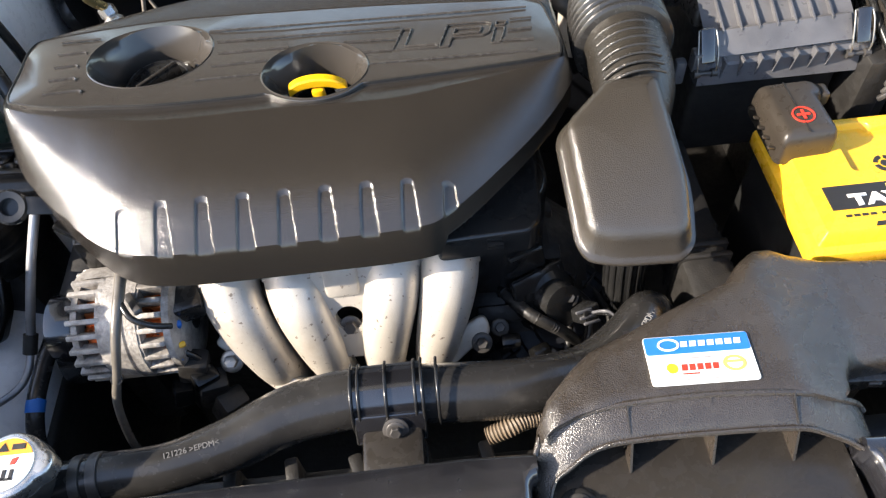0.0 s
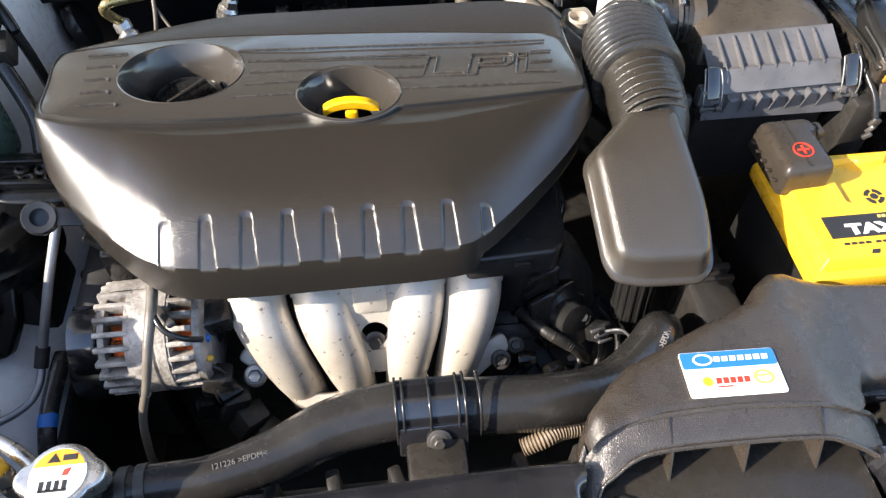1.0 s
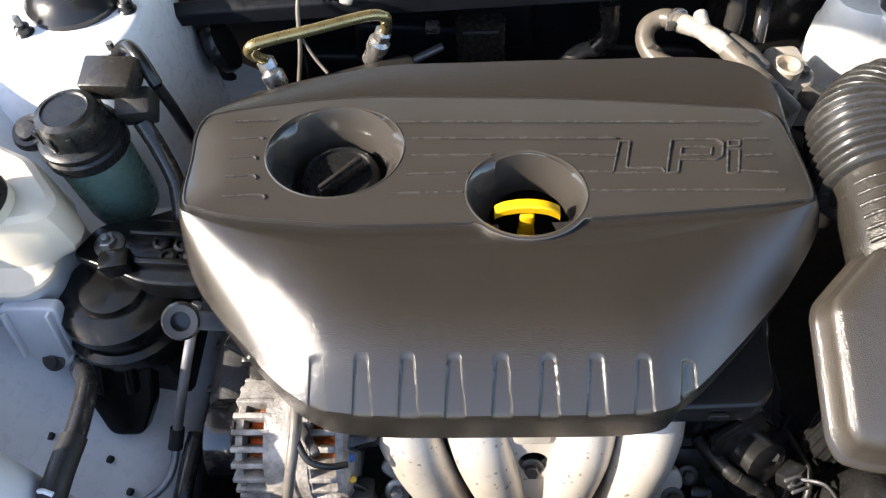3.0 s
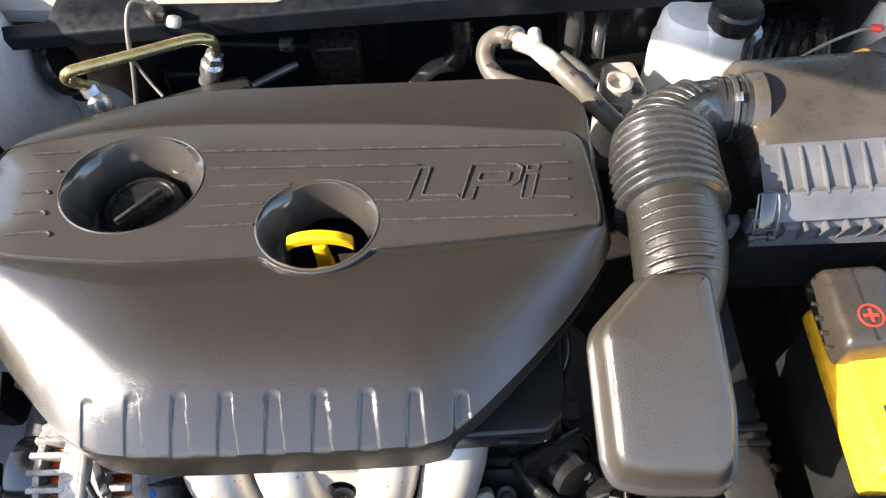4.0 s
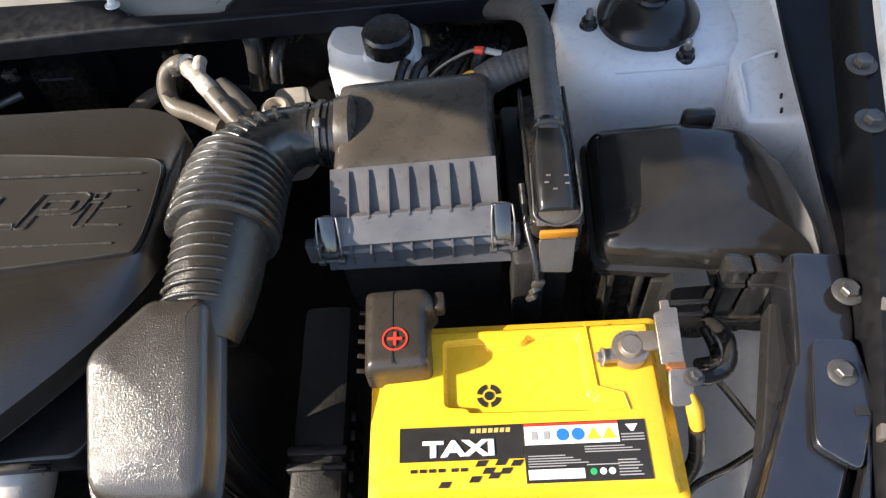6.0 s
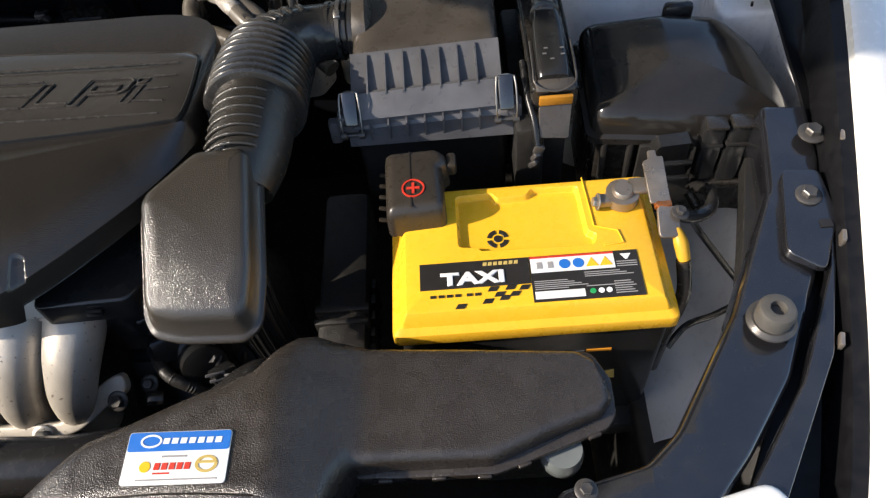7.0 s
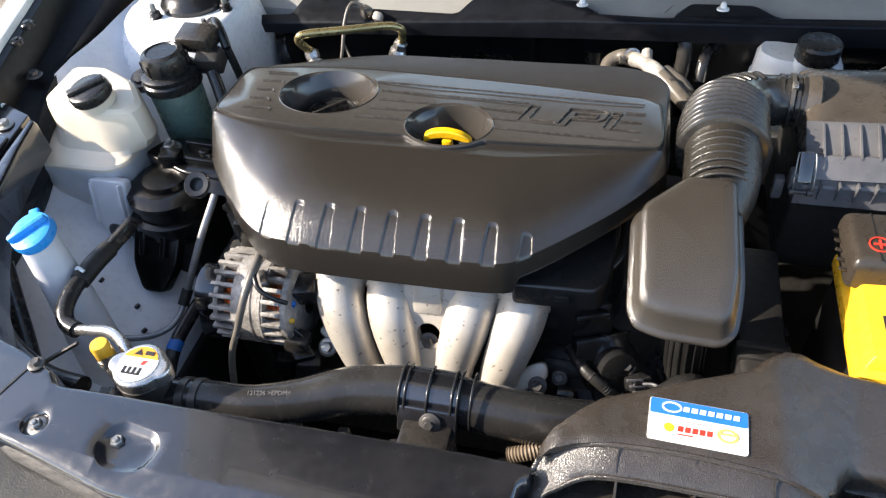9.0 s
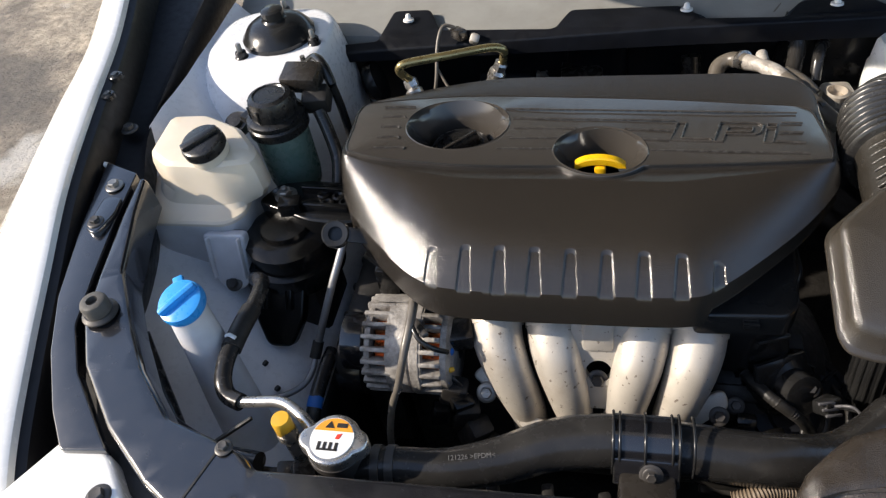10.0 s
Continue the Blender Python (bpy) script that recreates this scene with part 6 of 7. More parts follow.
    tube_part("bridge", [(x - 0.0090, y + 0.016, z + 0.016), (x, y + 0.018, z + 0.017), (x + 0.0090, y + 0.016, z + 0.016)], 0.0010, M_BOLT, c, seg=8, per=4)


spring_clip(0.2975, 0.608, 0.958)
spring_clip(0.4590, 0.608, 0.964)

# neck and corrugated hose
ITK = thing("intake_hose", (0.21, 0.65, 0.93), "black corrugated rubber intake hose with an elbow", "hose")
tube_part("neck", [(0.312, 0.737, 0.966), (0.290, 0.736, 0.967), (0.262, 0.733, 0.968)], 0.0285, M_PLASTIC, ITK, seg=36)
for x, r, m_ in ((0.274, 0.0320, M_RUBBER), (0.281, 0.0312, M_RUBBER), (0.2865, 0.0335, M_DSTEEL), (0.293, 0.0318, M_RUBBER), (0.300, 0.0330, M_RUBBER)):
    bm = bmesh.new()
    add_lathe(bm, [(0.028, -0.0025), (r, -0.0022), (r, 0.0022), (0.028, 0.0025)], pose(x, 0.736, 0.967, 0, 90, -3), 40)
    part("band", bm, m_, ITK)
box_part("clamp_screw", (0.007, 0.010, 0.007), (0.2865, 0.722, 0.9975), M_STEEL, ITK, 0.0015, (25, 0, 0))
box_part("clamp_screw", (0.005, 0.006, 0.008), (0.2865, 0.7045, 0.972), M_CAP, ITK, 0.001)
ELB = [(0.280, 0.735, 0.967), (0.262, 0.732, 0.968), (0.244, 0.724, 0.970), (0.228, 0.709, 0.972), (0.216, 0.690, 0.974), (0.209, 0.668, 0.975)]
tube_part("elbow", ELB, [0.0300, 0.0310, 0.0340, 0.0385, 0.0430, 0.0455], M_RUBBER, ITK, seg=40)
line = spline(ELB, 8)
for k, i in enumerate((13, 18, 22, 26, 30)):
    p, d = line[i], (line[i + 1] - line[i - 1]).normalized()
    rad = float(np.interp(i / 8, range(6), [0.0300, 0.0310, 0.0340, 0.0385, 0.0430, 0.0455]))
    out = Vector((-d.y, d.x, 0)).normalized() if d.x < 0 else Vector((d.y, -d.x, 0)).normalized()
    out = out if out.y > 0 or out.x < 0 else -out
    upv = Vector((0, 0, 1))
    pts = [p + (rad + 0.0006) * (math.cos(a) * out + math.sin(a) * upv) for a in [radians(-40 + 13.5 * j) for j in range(11)]]
    tube_part("half_rib", pts, 0.0030, M_RUBBER, ITK, seg=8, per=2)
tube_part("bellows", [(0.213, 0.688, 0.974), (0.209, 0.668, 0.975), (0.2065, 0.645, 0.976), (0.2055, 0.622, 0.977), (0.2050, 0.606, 0.978)], [0.0455, 0.0475, 0.0485, 0.0490, 0.0485], M_RUBBER, ITK, seg=48, per=34, wobble=lambda q: 0.0030 * math.cos(2 * math.pi * q / 0.0100))
tube_part("barrel", [(0.206, 0.622, 0.977), (0.2055, 0.600, 0.978), (0.204, 0.565, 0.976), (0.201, 0.540, 0.972), (0.196, 0.512, 0.966)], [0.0430, 0.0415, 0.0405, 0.0385, 0.0320], M_BARREL, ITK, seg=40)
for k in range(7):
    y = 0.596 - 0.0112 * k
    cx, cz, rr_ = 0.2052 - 0.05 * (0.596 - y), 0.9780 - 0.05 * (0.596 - y), 0.0408 - 0.02 * (0.596 - y)
    pts = [(cx + rr_ * math.sin(a), y, cz + rr_ * math.cos(a)) for a in [radians(-56 + 8.8 * j) for j in range(11)]]
    tube_part("half_rib", pts, 0.0019, M_BARREL, ITK, seg=8, per=2)

# resonator chamber on the throttle
RES = thing("resonator_chamber", (0.17, 0.45, 0.90), "black plastic resonator chamber with a rounded sloping lid", "resonator")
ro = [(0.1180, 0.478), (0.1225, 0.394), (0.129, 0.382), (0.152, 0.376), (0.208, 0.374), (0.219, 0.384), (0.223, 0.420), (0.218, 0.523), (0.210, 0.531), (0.168, 0.531), (0.160, 0.527), (0.122, 0.489)]
rz = lambda x, y: 0.960 + 0.45 * (y - 0.374) - 0.30 * max(0.0, y - 0.47)
bm = bmesh.new()
rings = []
for d, dz in ((-0.002, -0.031), (-0.005, -0.030), (-0.0055, -0.028), (-0.005, -0.0262), (-0.002, -0.0255), (0.0, -0.024), (0.0030, -0.009), (0.0045, -0.0042), (0.0075, -0.0012), (0.011, 0.0), (0.020, 0.0008)):
    rings.append([Vector((p.x, p.y, rz(p.x, p.y) + dz)) for p in shrunk(ro, d, 0.014)])
add_loft(bm, rings, True, False)
fill_loop(bm, rings[-1])
part("lid", bm, M_RES, RES, angle=45)
bm = bmesh.new()
bo = shrunk(ro, 0.008, 0.014)
rings = [[Vector((p.x, p.y, rz(p.x, p.y) - 0.032 - k)) for p in bo] for k in (0.0, 0.008)] + [[Vector((p.x, p.y, rz(p.x, p.y) - 0.058)) for p in shrunk(ro, 0.022, 0.014)]]
add_loft(bm, rings, False, True)
part("body", bm, M_PLASTIC, RES)
tube_part("outlet", [(0.186, 0.468, 0.945), (0.188, 0.450, 0.88), (0.190, 0.445, 0.82), (0.195, 0.445, 0.74)], 0.021, M_GLOSS, RES, "fluted black outlet", seg=32)
for k in range(16):
    ca, sa = 0.0215 * math.cos(math.pi * k / 8), 0.0215 * math.sin(math.pi * k / 8)
    tube_part("flute", [(0.186 + ca, 0.468 + sa, 0.935), (0.188 + ca, 0.450 + sa, 0.88), (0.190 + ca, 0.445 + sa, 0.82), (0.195 + ca, 0.445 + sa, 0.76)], 0.0016, M_GLOSS, RES, seg=6, per=3)

# ---- snorkel duct over the radiator support ----
DUCT = thing("air_duct", (0.26, 0.26, 0.90), "black weathered plastic air duct on the radiator support", "air duct")


def duct_z(x, y):
    left = max(0.0, min(1.0, (0.318 - x) / 0.075))
    s = left * left * (3 - 2 * left)
    hi_ = 0.972 - 0.55 * max(0.0, 0.10 - x) * 0.25 - 0.10 * max(0.0, y - 0.30)
    lo_ = 0.945 - 0.055 * max(0.0, x - 0.33)
    bend = 0.003 * math.exp(-((x - 0.30) / 0.022) ** 2)
    return s * hi_ + (1 - s) * lo_ + bend


front_x = [0.056, 0.066, 0.085, 0.120, 0.180, 0.240, 0.278, 0.292, 0.304, 0.330, 0.415, 0.462, 0.505, 0.514]
front_y = [0.206, 0.213, 0.220, 0.226, 0.226, 0.221, 0.214, 0.226, 0.247, 0.249, 0.248, 0.2665, 0.2815, 0.292]
back_x = [0.056, 0.066, 0.088, 0.105, 0.130, 0.175, 0.228, 0.245, 0.261, 0.275, 0.296, 0.320, 0.400, 0.492, 0.504, 0.514]
back_y = [0.221, 0.241, 0.263, 0.276, 0.286, 0.306, 0.328, 0.347, 0.359, 0.362, 0.356, 0.348, 0.344, 0.338, 0.330, 0.300]
bm = bmesh.new()
rings = []
NV = 30
for i in range(121):
    f = i / 120
    x = 0.056 + 0.458 * (f - 0.06 * math.sin(4 * math.pi * f) / (2 * math.pi))
    ya, yb = float(np.interp(x, front_x, front_y)), float(np.interp(x, back_x, back_y))
    deep = min(0.07, 0.7 * (yb - ya)) if x < 0.288 else 0.0
    ring = [Vector((x, ya + deep, 0.893)), Vector((x, ya + deep, 0.905 if x > 0.288 else 0.950)), Vector((x, ya, 0.912 if x > 0.288 else 0.958))]
    for j in range(NV + 1):
        v = 0.5 - 0.5 * math.cos(math.pi * j / NV)
        y = ya + (yb - ya) * v
        rad = float(np.interp(x, [0.29, 0.32], [0.020, 0.009]))
        e = min(v * (yb - ya) + (0.012 if x < 0.29 else 0.0), (1 - v) * (yb - ya), 0.514 - x + 0.001, (x - 0.055))
        drop = rad - math.sqrt(max(0.0, rad ** 2 - (rad - e) ** 2)) if e < rad else 0.0
        ring.append(Vector((x, y, duct_z(x, y) - drop * 1.1)))
    ring += [Vector((x, yb, 0.905)), Vector((x, yb, 0.893))]
    rings.append(ring)
add_loft(bm, rings, True, True)
part("body", bm, M_DUCT, DUCT, angle=50)
LIP = [(0.049, 0.138, 0.914), (0.049, 0.165, 0.920), (0.051, 0.198, 0.933), (0.0585, 0.2170, 0.945), (0.068, 0.2195, 0.954), (0.090, 0.2235, 0.963), (0.120, 0.2255, 0.968), (0.180, 0.2255, 0.970), (0.240, 0.2215, 0.968), (0.264, 0.2200, 0.960), (0.286, 0.2185, 0.949), (0.300, 0.2170, 0.936), (0.306, 0.200, 0.922), (0.308, 0.165, 0.912), (0.308, 0.135, 0.906)]
HEM = [(0.058, 0.138, 0.926), (0.057, 0.155, 0.929), (0.059, 0.172, 0.933), (0.065, 0.1845, 0.939), (0.076, 0.1905, 0.944), (0.094, 0.1990, 0.951), (0.119, 0.2015, 0.9565), (0.180, 0.2010, 0.958), (0.240, 0.1985, 0.957), (0.263, 0.1940, 0.951), (0.282, 0.1865, 0.944), (0.293, 0.1775, 0.938), (0.298, 0.168, 0.933), (0.300, 0.152, 0.927), (0.300, 0.135, 0.922)]
lip_line, hem_line = spline(LIP, 6), spline(HEM, 6)
bm = bmesh.new()
rings = [[] for _ in range(6)]
for p, q in zip(lip_line, hem_line):
    out = Vector(((p - q).x, (p - q).y, 0)).normalized()
    for ring, v in zip(rings, (p - Vector((0, 0, 0.006)), p, p.lerp(q, 0.3) + Vector((0, 0, 0.0012)), p.lerp(q, 0.75) + Vector((0, 0, 0.0008)), q, q - out * 0.001 - Vector((0, 0, 0.004)))):
        ring.append(v)
add_loft(bm, rings, False, False, closed=False)
bmesh.ops.solidify(bm, geom=bm.faces[:], thickness=0.002)
part("lip", bm, M_DUCT, DUCT, angle=50)
bm = bmesh.new()
add_tube(bm, [p + Vector((0, -0.001, 0.001)) for p in lip_line[14:68]], 0.0024, 8, smooth_path=False)
part("lip_bead", bm, M_DUCT, DUCT)
bm = bmesh.new()
add_tube(bm, [p + Vector((0, 0, 0.0004)) for p in hem_line], 0.0014, 8, smooth_path=False)
part("hem_bead", bm, M_DUCT, DUCT)
for x in (0.122, 0.183, 0.242):
    bm = bmesh.new()
    add_prism(bm, [(-0.014, -0.031), (0.050, -0.030), (0.060, 0.004), (0.0, 0.000)], -0.001, 0.001, 0.0003, m=Matrix.Translation((x, 0.202 if x < 0.2 else 0.199, 0.956)) @ side_on)
    part("vane", bm, M_DUCT, DUCT)
    box_part("seam", (0.001, 0.022, 0.001), (x - 0.001, 0.2145 if x < 0.2 else 0.2100, 0.9646), M_LABELK, DUCT, 0, (31, 0, 0))
bm = bmesh.new()
add_prism(bm, round_outline([(0.060, 0.050), (0.284, 0.050), (0.284, 0.17), (0.284, 0.23), (0.24, 0.27), (0.12, 0.255), (0.075, 0.235), (0.060, 0.19)], 0.01, 3), 0.917, 0.926, 0.002)
part("floor", bm, M_PLASTIC, DUCT)
bm = bmesh.new()
add_lathe(bm, [(0.015, 0), (0.015, 0.004), (0.012, 0.006), (0.010, 0.006)], pose(0.079, 0.166, 0.925), 24)
part("grommet", bm, M_RUBBER, DUCT)
bolt_part((0.079, 0.166, 0.931), DUCT, r=0.006, material=M_DSTEEL)
FLANGE = [(0.302, 0.262), (0.306, 0.2455), (0.340, 0.2435), (0.417, 0.2420), (0.463, 0.2570), (0.510, 0.2730), (0.518, 0.284), (0.519, 0.315), (0.508, 0.338), (0.40, 0.346), (0.30, 0.345)]
bm = bmesh.new()
add_prism(bm, round_outline(FLANGE, 0.004, 3), 0.914, 0.919, 0.0014)
part("seam_flange", bm, M_DUCT, DUCT)
bm = bmesh.new()
add_prism(bm, round_outline([(x * 0.985 + 0.006, y + 0.006) for x, y in FLANGE], 0.004, 3), 0.9098, 0.9134, 0.0010)
part("lower_flange", bm, M_DUCT, DUCT)
bm = bmesh.new()
low_o = ccw([(0.312, 0.268), (0.345, 0.262), (0.415, 0.262), (0.460, 0.270), (0.496, 0.284), (0.500, 0.318), (0.40, 0.330), (0.315, 0.330)])
rings = [[Vector((p.x, p.y, z)) for p in shrunk(low_o, d, 0.014)] for d, z in ((0.0, 0.912), (0.001, 0.890), (0.006, 0.868), (0.016, 0.852), (0.030, 0.846))]
add_loft(bm, rings, True, True)
part("lower_half", bm, M_GLOSS, DUCT, "glossy black lower half")
for x, y, a in ((0.330, 0.2425, -1), (0.372, 0.2420, -1), (0.408, 0.2410, -1), (0.440, 0.2485, 18), (0.498, 0.2680, 18)):
    box_part("seam_tab", (0.011, 0.003, 0.0050), (x, y, 0.9165), M_DUCT, DUCT, 0.001, (0, 0, a))
lathe_part("bowl", [(0.004, -0.020), (0.013, -0.014), (0.0175, -0.004), (0.018, 0.006), (0.016, 0.016)], pose(0.472, 0.262, 0.893), M_BOWL, DUCT, "smoky translucent drain bowl")

# printed sticker on the duct
STK = thing("sticker", (0.18, 0.25, 0.975), "blue and white service sticker on the duct", "sticker")
p0, px, py = [Vector((x, y, duct_z(x, y))) for x, y in ((0.1385, 0.2735), (0.2170, 0.2710), (0.1420, 0.2335))]
ex, ey = (px - p0), (p0 - py)
W_, H_ = ex.length, ey.length
ex.normalize()
ez = ex.cross(ey).normalized()
ey = ez.cross(ex)
sm = Matrix.Translation(py + ez * 0.0010) @ Matrix((ex, ey, ez)).transposed().to_4x4()
plate_part("base", round_outline(rect(0, 0, W_, H_), 0.003, 4), sm, M_LABELW, STK, 0.0006, "white printed base")
plate_part("band", round_outline(rect(0.0005, H_ * 0.62, W_ - 0.0005, H_ - 0.0005), 0.0025, 4), sm @ Matrix.Translation((0, 0, 0.0006)), M_LABELB, STK, 0.0004, "blue band")
sp = sm @ Matrix.Translation((0, 0, 0.0010))
bm = bmesh.new()
el = [[sp @ Vector((W_ * 0.23 + a * math.cos(t), H_ * 0.81 + b * math.sin(t), z)) for t in [2 * math.pi * k / 28 for k in range(28)]] for a, b, z in ((0.0082, 0.0052, 0), (0.0082, 0.0052, 0.0005), (0.0066, 0.0038, 0.0005), (0.0066, 0.0038, 0))]
add_loft(bm, el, False, False)
part("emblem", bm, M_LABELW, STK, "white oval emblem")
for k in range(7):
    x = W_ * 0.345 + k * 0.0066
    plate_part("mark", [(x, H_ * 0.755), (x + 0.0048, H_ * 0.755), (x + 0.0054, H_ * 0.865), (x + 0.0006, H_ * 0.865)], sp, M_LABELW, STK, 0.0005)
ss = sm @ Matrix.Translation((0, 0, 0.0006))
plate_part("mark", disc(W_ * 0.215, H_ * 0.33, 0.0042, 16), ss, M_YELLOW, STK, 0.0005)
for k in range(5):
    x = W_ * 0.30 + k * 0.0057
    plate_part("mark", [(x, H_ * 0.27), (x + 0.0043, H_ * 0.27), (x + 0.0048, H_ * 0.40), (x + 0.0005, H_ * 0.40)], ss, M_RED, STK, 0.0005)
bm = bmesh.new()
el = [[ss @ Vector((W_ * 0.80 + a * math.cos(t), H_ * 0.36 + b * math.sin(t), z)) for t in [2 * math.pi * k / 24 for k in range(24)]] for a, b, z in ((0.0085, 0.0065, 0), (0.0085, 0.0065, 0.0005), (0.0060, 0.0045, 0.0005), (0.0060, 0.0045, 0))]
add_loft(bm, el, False, False)
part("seal_print", bm, M_GOLD, STK, "gold round seal")
plate_part("mark", rect(W_ * 0.72, H_ * 0.37, W_ * 0.90, H_ * 0.42), ss, M_GOLD, STK, 0.0007)
plate_part("print_bar", rect(W_ * 0.36, H_ * 0.50, W_ * 0.60, H_ * 0.535), ss, M_GREY, STK, 0.0004)
plate_part("print_bar", rect(W_ * 0.30, H_ * 0.19, W_ * 0.46, H_ * 0.22), ss, M_RED, STK, 0.0004)
plate_part("print_bar", rect(W_ * 0.15, H_ * 0.075, W_ * 0.92, H_ * 0.10), ss, M_GREY, STK, 0.0004)
# ---- the reservoirs and fillers at the side ----
COOL = thing("coolant_reservoir", (-0.63, 0.60, 0.82), "milky plastic coolant reservoir with black screw cap", "reservoir")
rim_o = ccw(round_outline([(-0.732, 0.556), (-0.706, 0.537), (-0.580, 0.537), (-0.560, 0.556), (-0.566, 0.650), (-0.600, 0.675), (-0.735, 0.670)], 0.012, 4))
top_o = ccw(round_outline([(-0.691, 0.598), (-0.655, 0.572), (-0.587, 0.568), (-0.533, 0.578), (-0.530, 0.600), (-0.575, 0.652), (-0.640, 0.684), (-0.695, 0.682)], 0.010, 4))


def resample(o, n=72):
    pts = [Vector(p[:2]) for p in o] + [Vector(o[0][:2])]
    acc = [0.0]
    for a, b in zip(pts, pts[1:]):
        acc.append(acc[-1] + (b - a).length)
    return [(float(np.interp(acc[-1] * k / n, acc, [p.x for p in pts])), float(np.interp(acc[-1] * k / n, acc, [p.y for p in pts]))) for k in range(n)]


def lined_up(o, centre, n=72):
    """Points of an outline in order of bearing, from the same bearing for each."""
    pts = resample(o, 400)
    out = []
    for k in range(n):
        a = 2 * math.pi * k / n - math.pi
        out.append(min(pts, key=lambda p: abs(math.atan2(math.sin(math.atan2(p[1] - centre[1], p[0] - centre[0]) - a), math.cos(math.atan2(p[1] - centre[1], p[0] - centre[0]) - a)))))
    return [Vector((x, y)) for x, y in out]


CC = (-0.618, 0.610)
R0, R1 = lined_up(rim_o, CC), lined_up(top_o, CC)
flat_at = lambda pts, z, s=1.0: [Vector((CC[0] + (p.x - CC[0]) * s, CC[1] + (p.y - CC[1]) * s, z)) for p in pts]
bm = bmesh.new()
mixr = lambda f: [a.lerp(b, f) for a, b in zip(R0, R1)]
add_loft(bm, [flat_at(R0, 0.919), flat_at(R0, 0.923), flat_at(mixr(0.10), 0.9255), flat_at(mixr(0.50), 0.928), flat_at(mixr(0.80), 0.934), flat_at(R1, 0.948, 1.03), flat_at(R1, 0.980, 1.0), flat_at(R1, 0.991, 0.95), flat_at(R1, 0.996, 0.85), flat_at(R1, 0.998, 0.6)], True, True)
part("upper_shell", bm, M_PEARL, COOL, "milky white upper half", 26)
bm = bmesh.new()
add_loft(bm, [flat_at(R0, 0.800, 0.80), flat_at(R0, 0.83, 0.86), flat_at(R0, 0.905, 0.94), flat_at(R0, 0.914, 0.99), flat_at(R0, 0.919, 1.0)], True, False)
part("lower_shell", bm, M_TANKLOW, COOL, "greyish fluid-filled lower half", 50)
bm = bmesh.new()
add_prism(bm, round_outline([(-0.030, 0.040), (0.030, 0.040), (0.024, -0.030), (0.012, -0.044), (-0.012, -0.044), (-0.024, -0.030)], 0.008, 4), -0.010, 0.004, 0.003, m=pose(-0.587, 0.522, 0.872, 72, 0, 0))
for x in (-0.022, 0.022):
    add_box(bm, (0.004, 0.060, 0.010), pose(-0.587, 0.522, 0.872, 72, 0, 0) @ pose(x, 0.006, 0.006), 0.0015)
part("leg", bm, M_TANKLOW, COOL)
bolt_part((-0.586, 0.508, 0.842), COOL, (0, -0.7, 0.7), 0.007, M_DSTEEL)
cm = pose(-0.595, 0.592, 0.996, 10, -4, 0)
lathe_part("neck", [(0.026, 0), (0.026, 0.014), (0.022, 0.014)], cm, M_PEARL, COOL)
CAPC = lathe_part("cap", [(0.027, 0.012), (0.0285, 0.014), (0.0285, 0.022), (0.027, 0.026), (0.024, 0.028), (0, 0.028)], cm, M_CAP, COOL, "black screw cap", 36)
bm = bmesh.new()
add_box(bm, (0.052, 0.012, 0.008), cm @ pose(0, 0, 0.030, 0, 0, 40), 0.003)
part("grip", bm, M_CAP, CAPC)

PS = thing("steering_fluid_reservoir", (-0.53, 0.682, 0.84), "green-tinted fluid bottle with black cap", "reservoir")
pm = pose(-0.538, 0.682, 0.865) @ Matrix.Diagonal((0.87, 0.87, 0.87, 1))
lathe_part("bottle", [(0.030, 0), (0.039, 0.01), (0.042, 0.03), (0.043, 0.12), (0.040, 0.125)], pm, M_GREEN, PS, "translucent green bottle", 40)
lathe_part("collar", [(0.044, 0.120), (0.048, 0.123), (0.048, 0.136), (0.045, 0.139), (0.046, 0.142), (0.046, 0.147), (0.040, 0.151)], pm, M_CAP, PS, seg=40)
lathe_part("cap", [(0.036, 0.150), (0.037, 0.156), (0.036, 0.172), (0.033, 0.180), (0.026, 0.183), (0.024, 0.181), (0, 0.181)], pm, M_CAP, PS, "black ribbed cap", 40)
bm = bmesh.new()
for k in range(10):
    add_box(bm, (0.004, 0.006, 0.020), pm @ pose(0, 0, 0.163, 0, 0, 36 * k) @ pose(0.0365, 0, 0), 0.001)
part("cap_ribs", bm, M_CAP, PS)
box_part("bracket", (0.05, 0.018, 0.012), (-0.580, 0.700, 0.965), M_GLOSS, PS, 0.004, (0, 15, -20))
box_part("strap", (0.10, 0.03, 0.02), (-0.49, 0.65, 0.872), M_DULL, PS, 0.004, (0, 0, 20))

SEN = thing("pressure_sensor", (-0.50, 0.74, 0.93), "black sensor box on a bent bracket", "sensor")
box_part("box", (0.052, 0.036, 0.026), (-0.506, 0.728, 1.018), M_PLASTIC, SEN, 0.003, (12, 0, -4))
box_part("plug", (0.036, 0.030, 0.030), (-0.488, 0.715, 0.992), M_DULL, SEN, 0.004, (20, 0, 5))
tube_part("arm", [(-0.520, 0.772, 1.005), (-0.500, 0.768, 1.022), (-0.482, 0.750, 1.022), (-0.470, 0.735, 1.00)], 0.007, M_GLOSS, SEN)
tube_part("lead", [(-0.486, 0.705, 0.98), (-0.474, 0.690, 0.955), (-0.462, 0.668, 0.925), (-0.46, 0.64, 0.90)], 0.009, M_RUBBER, SEN)
lathe_part("nut", [(0.007, 0), (0.007, 0.008), (0.004, 0.010), (0.004, 0.018)], pose(-0.520, 0.774, 1.004), M_STEEL, SEN, seg=6)
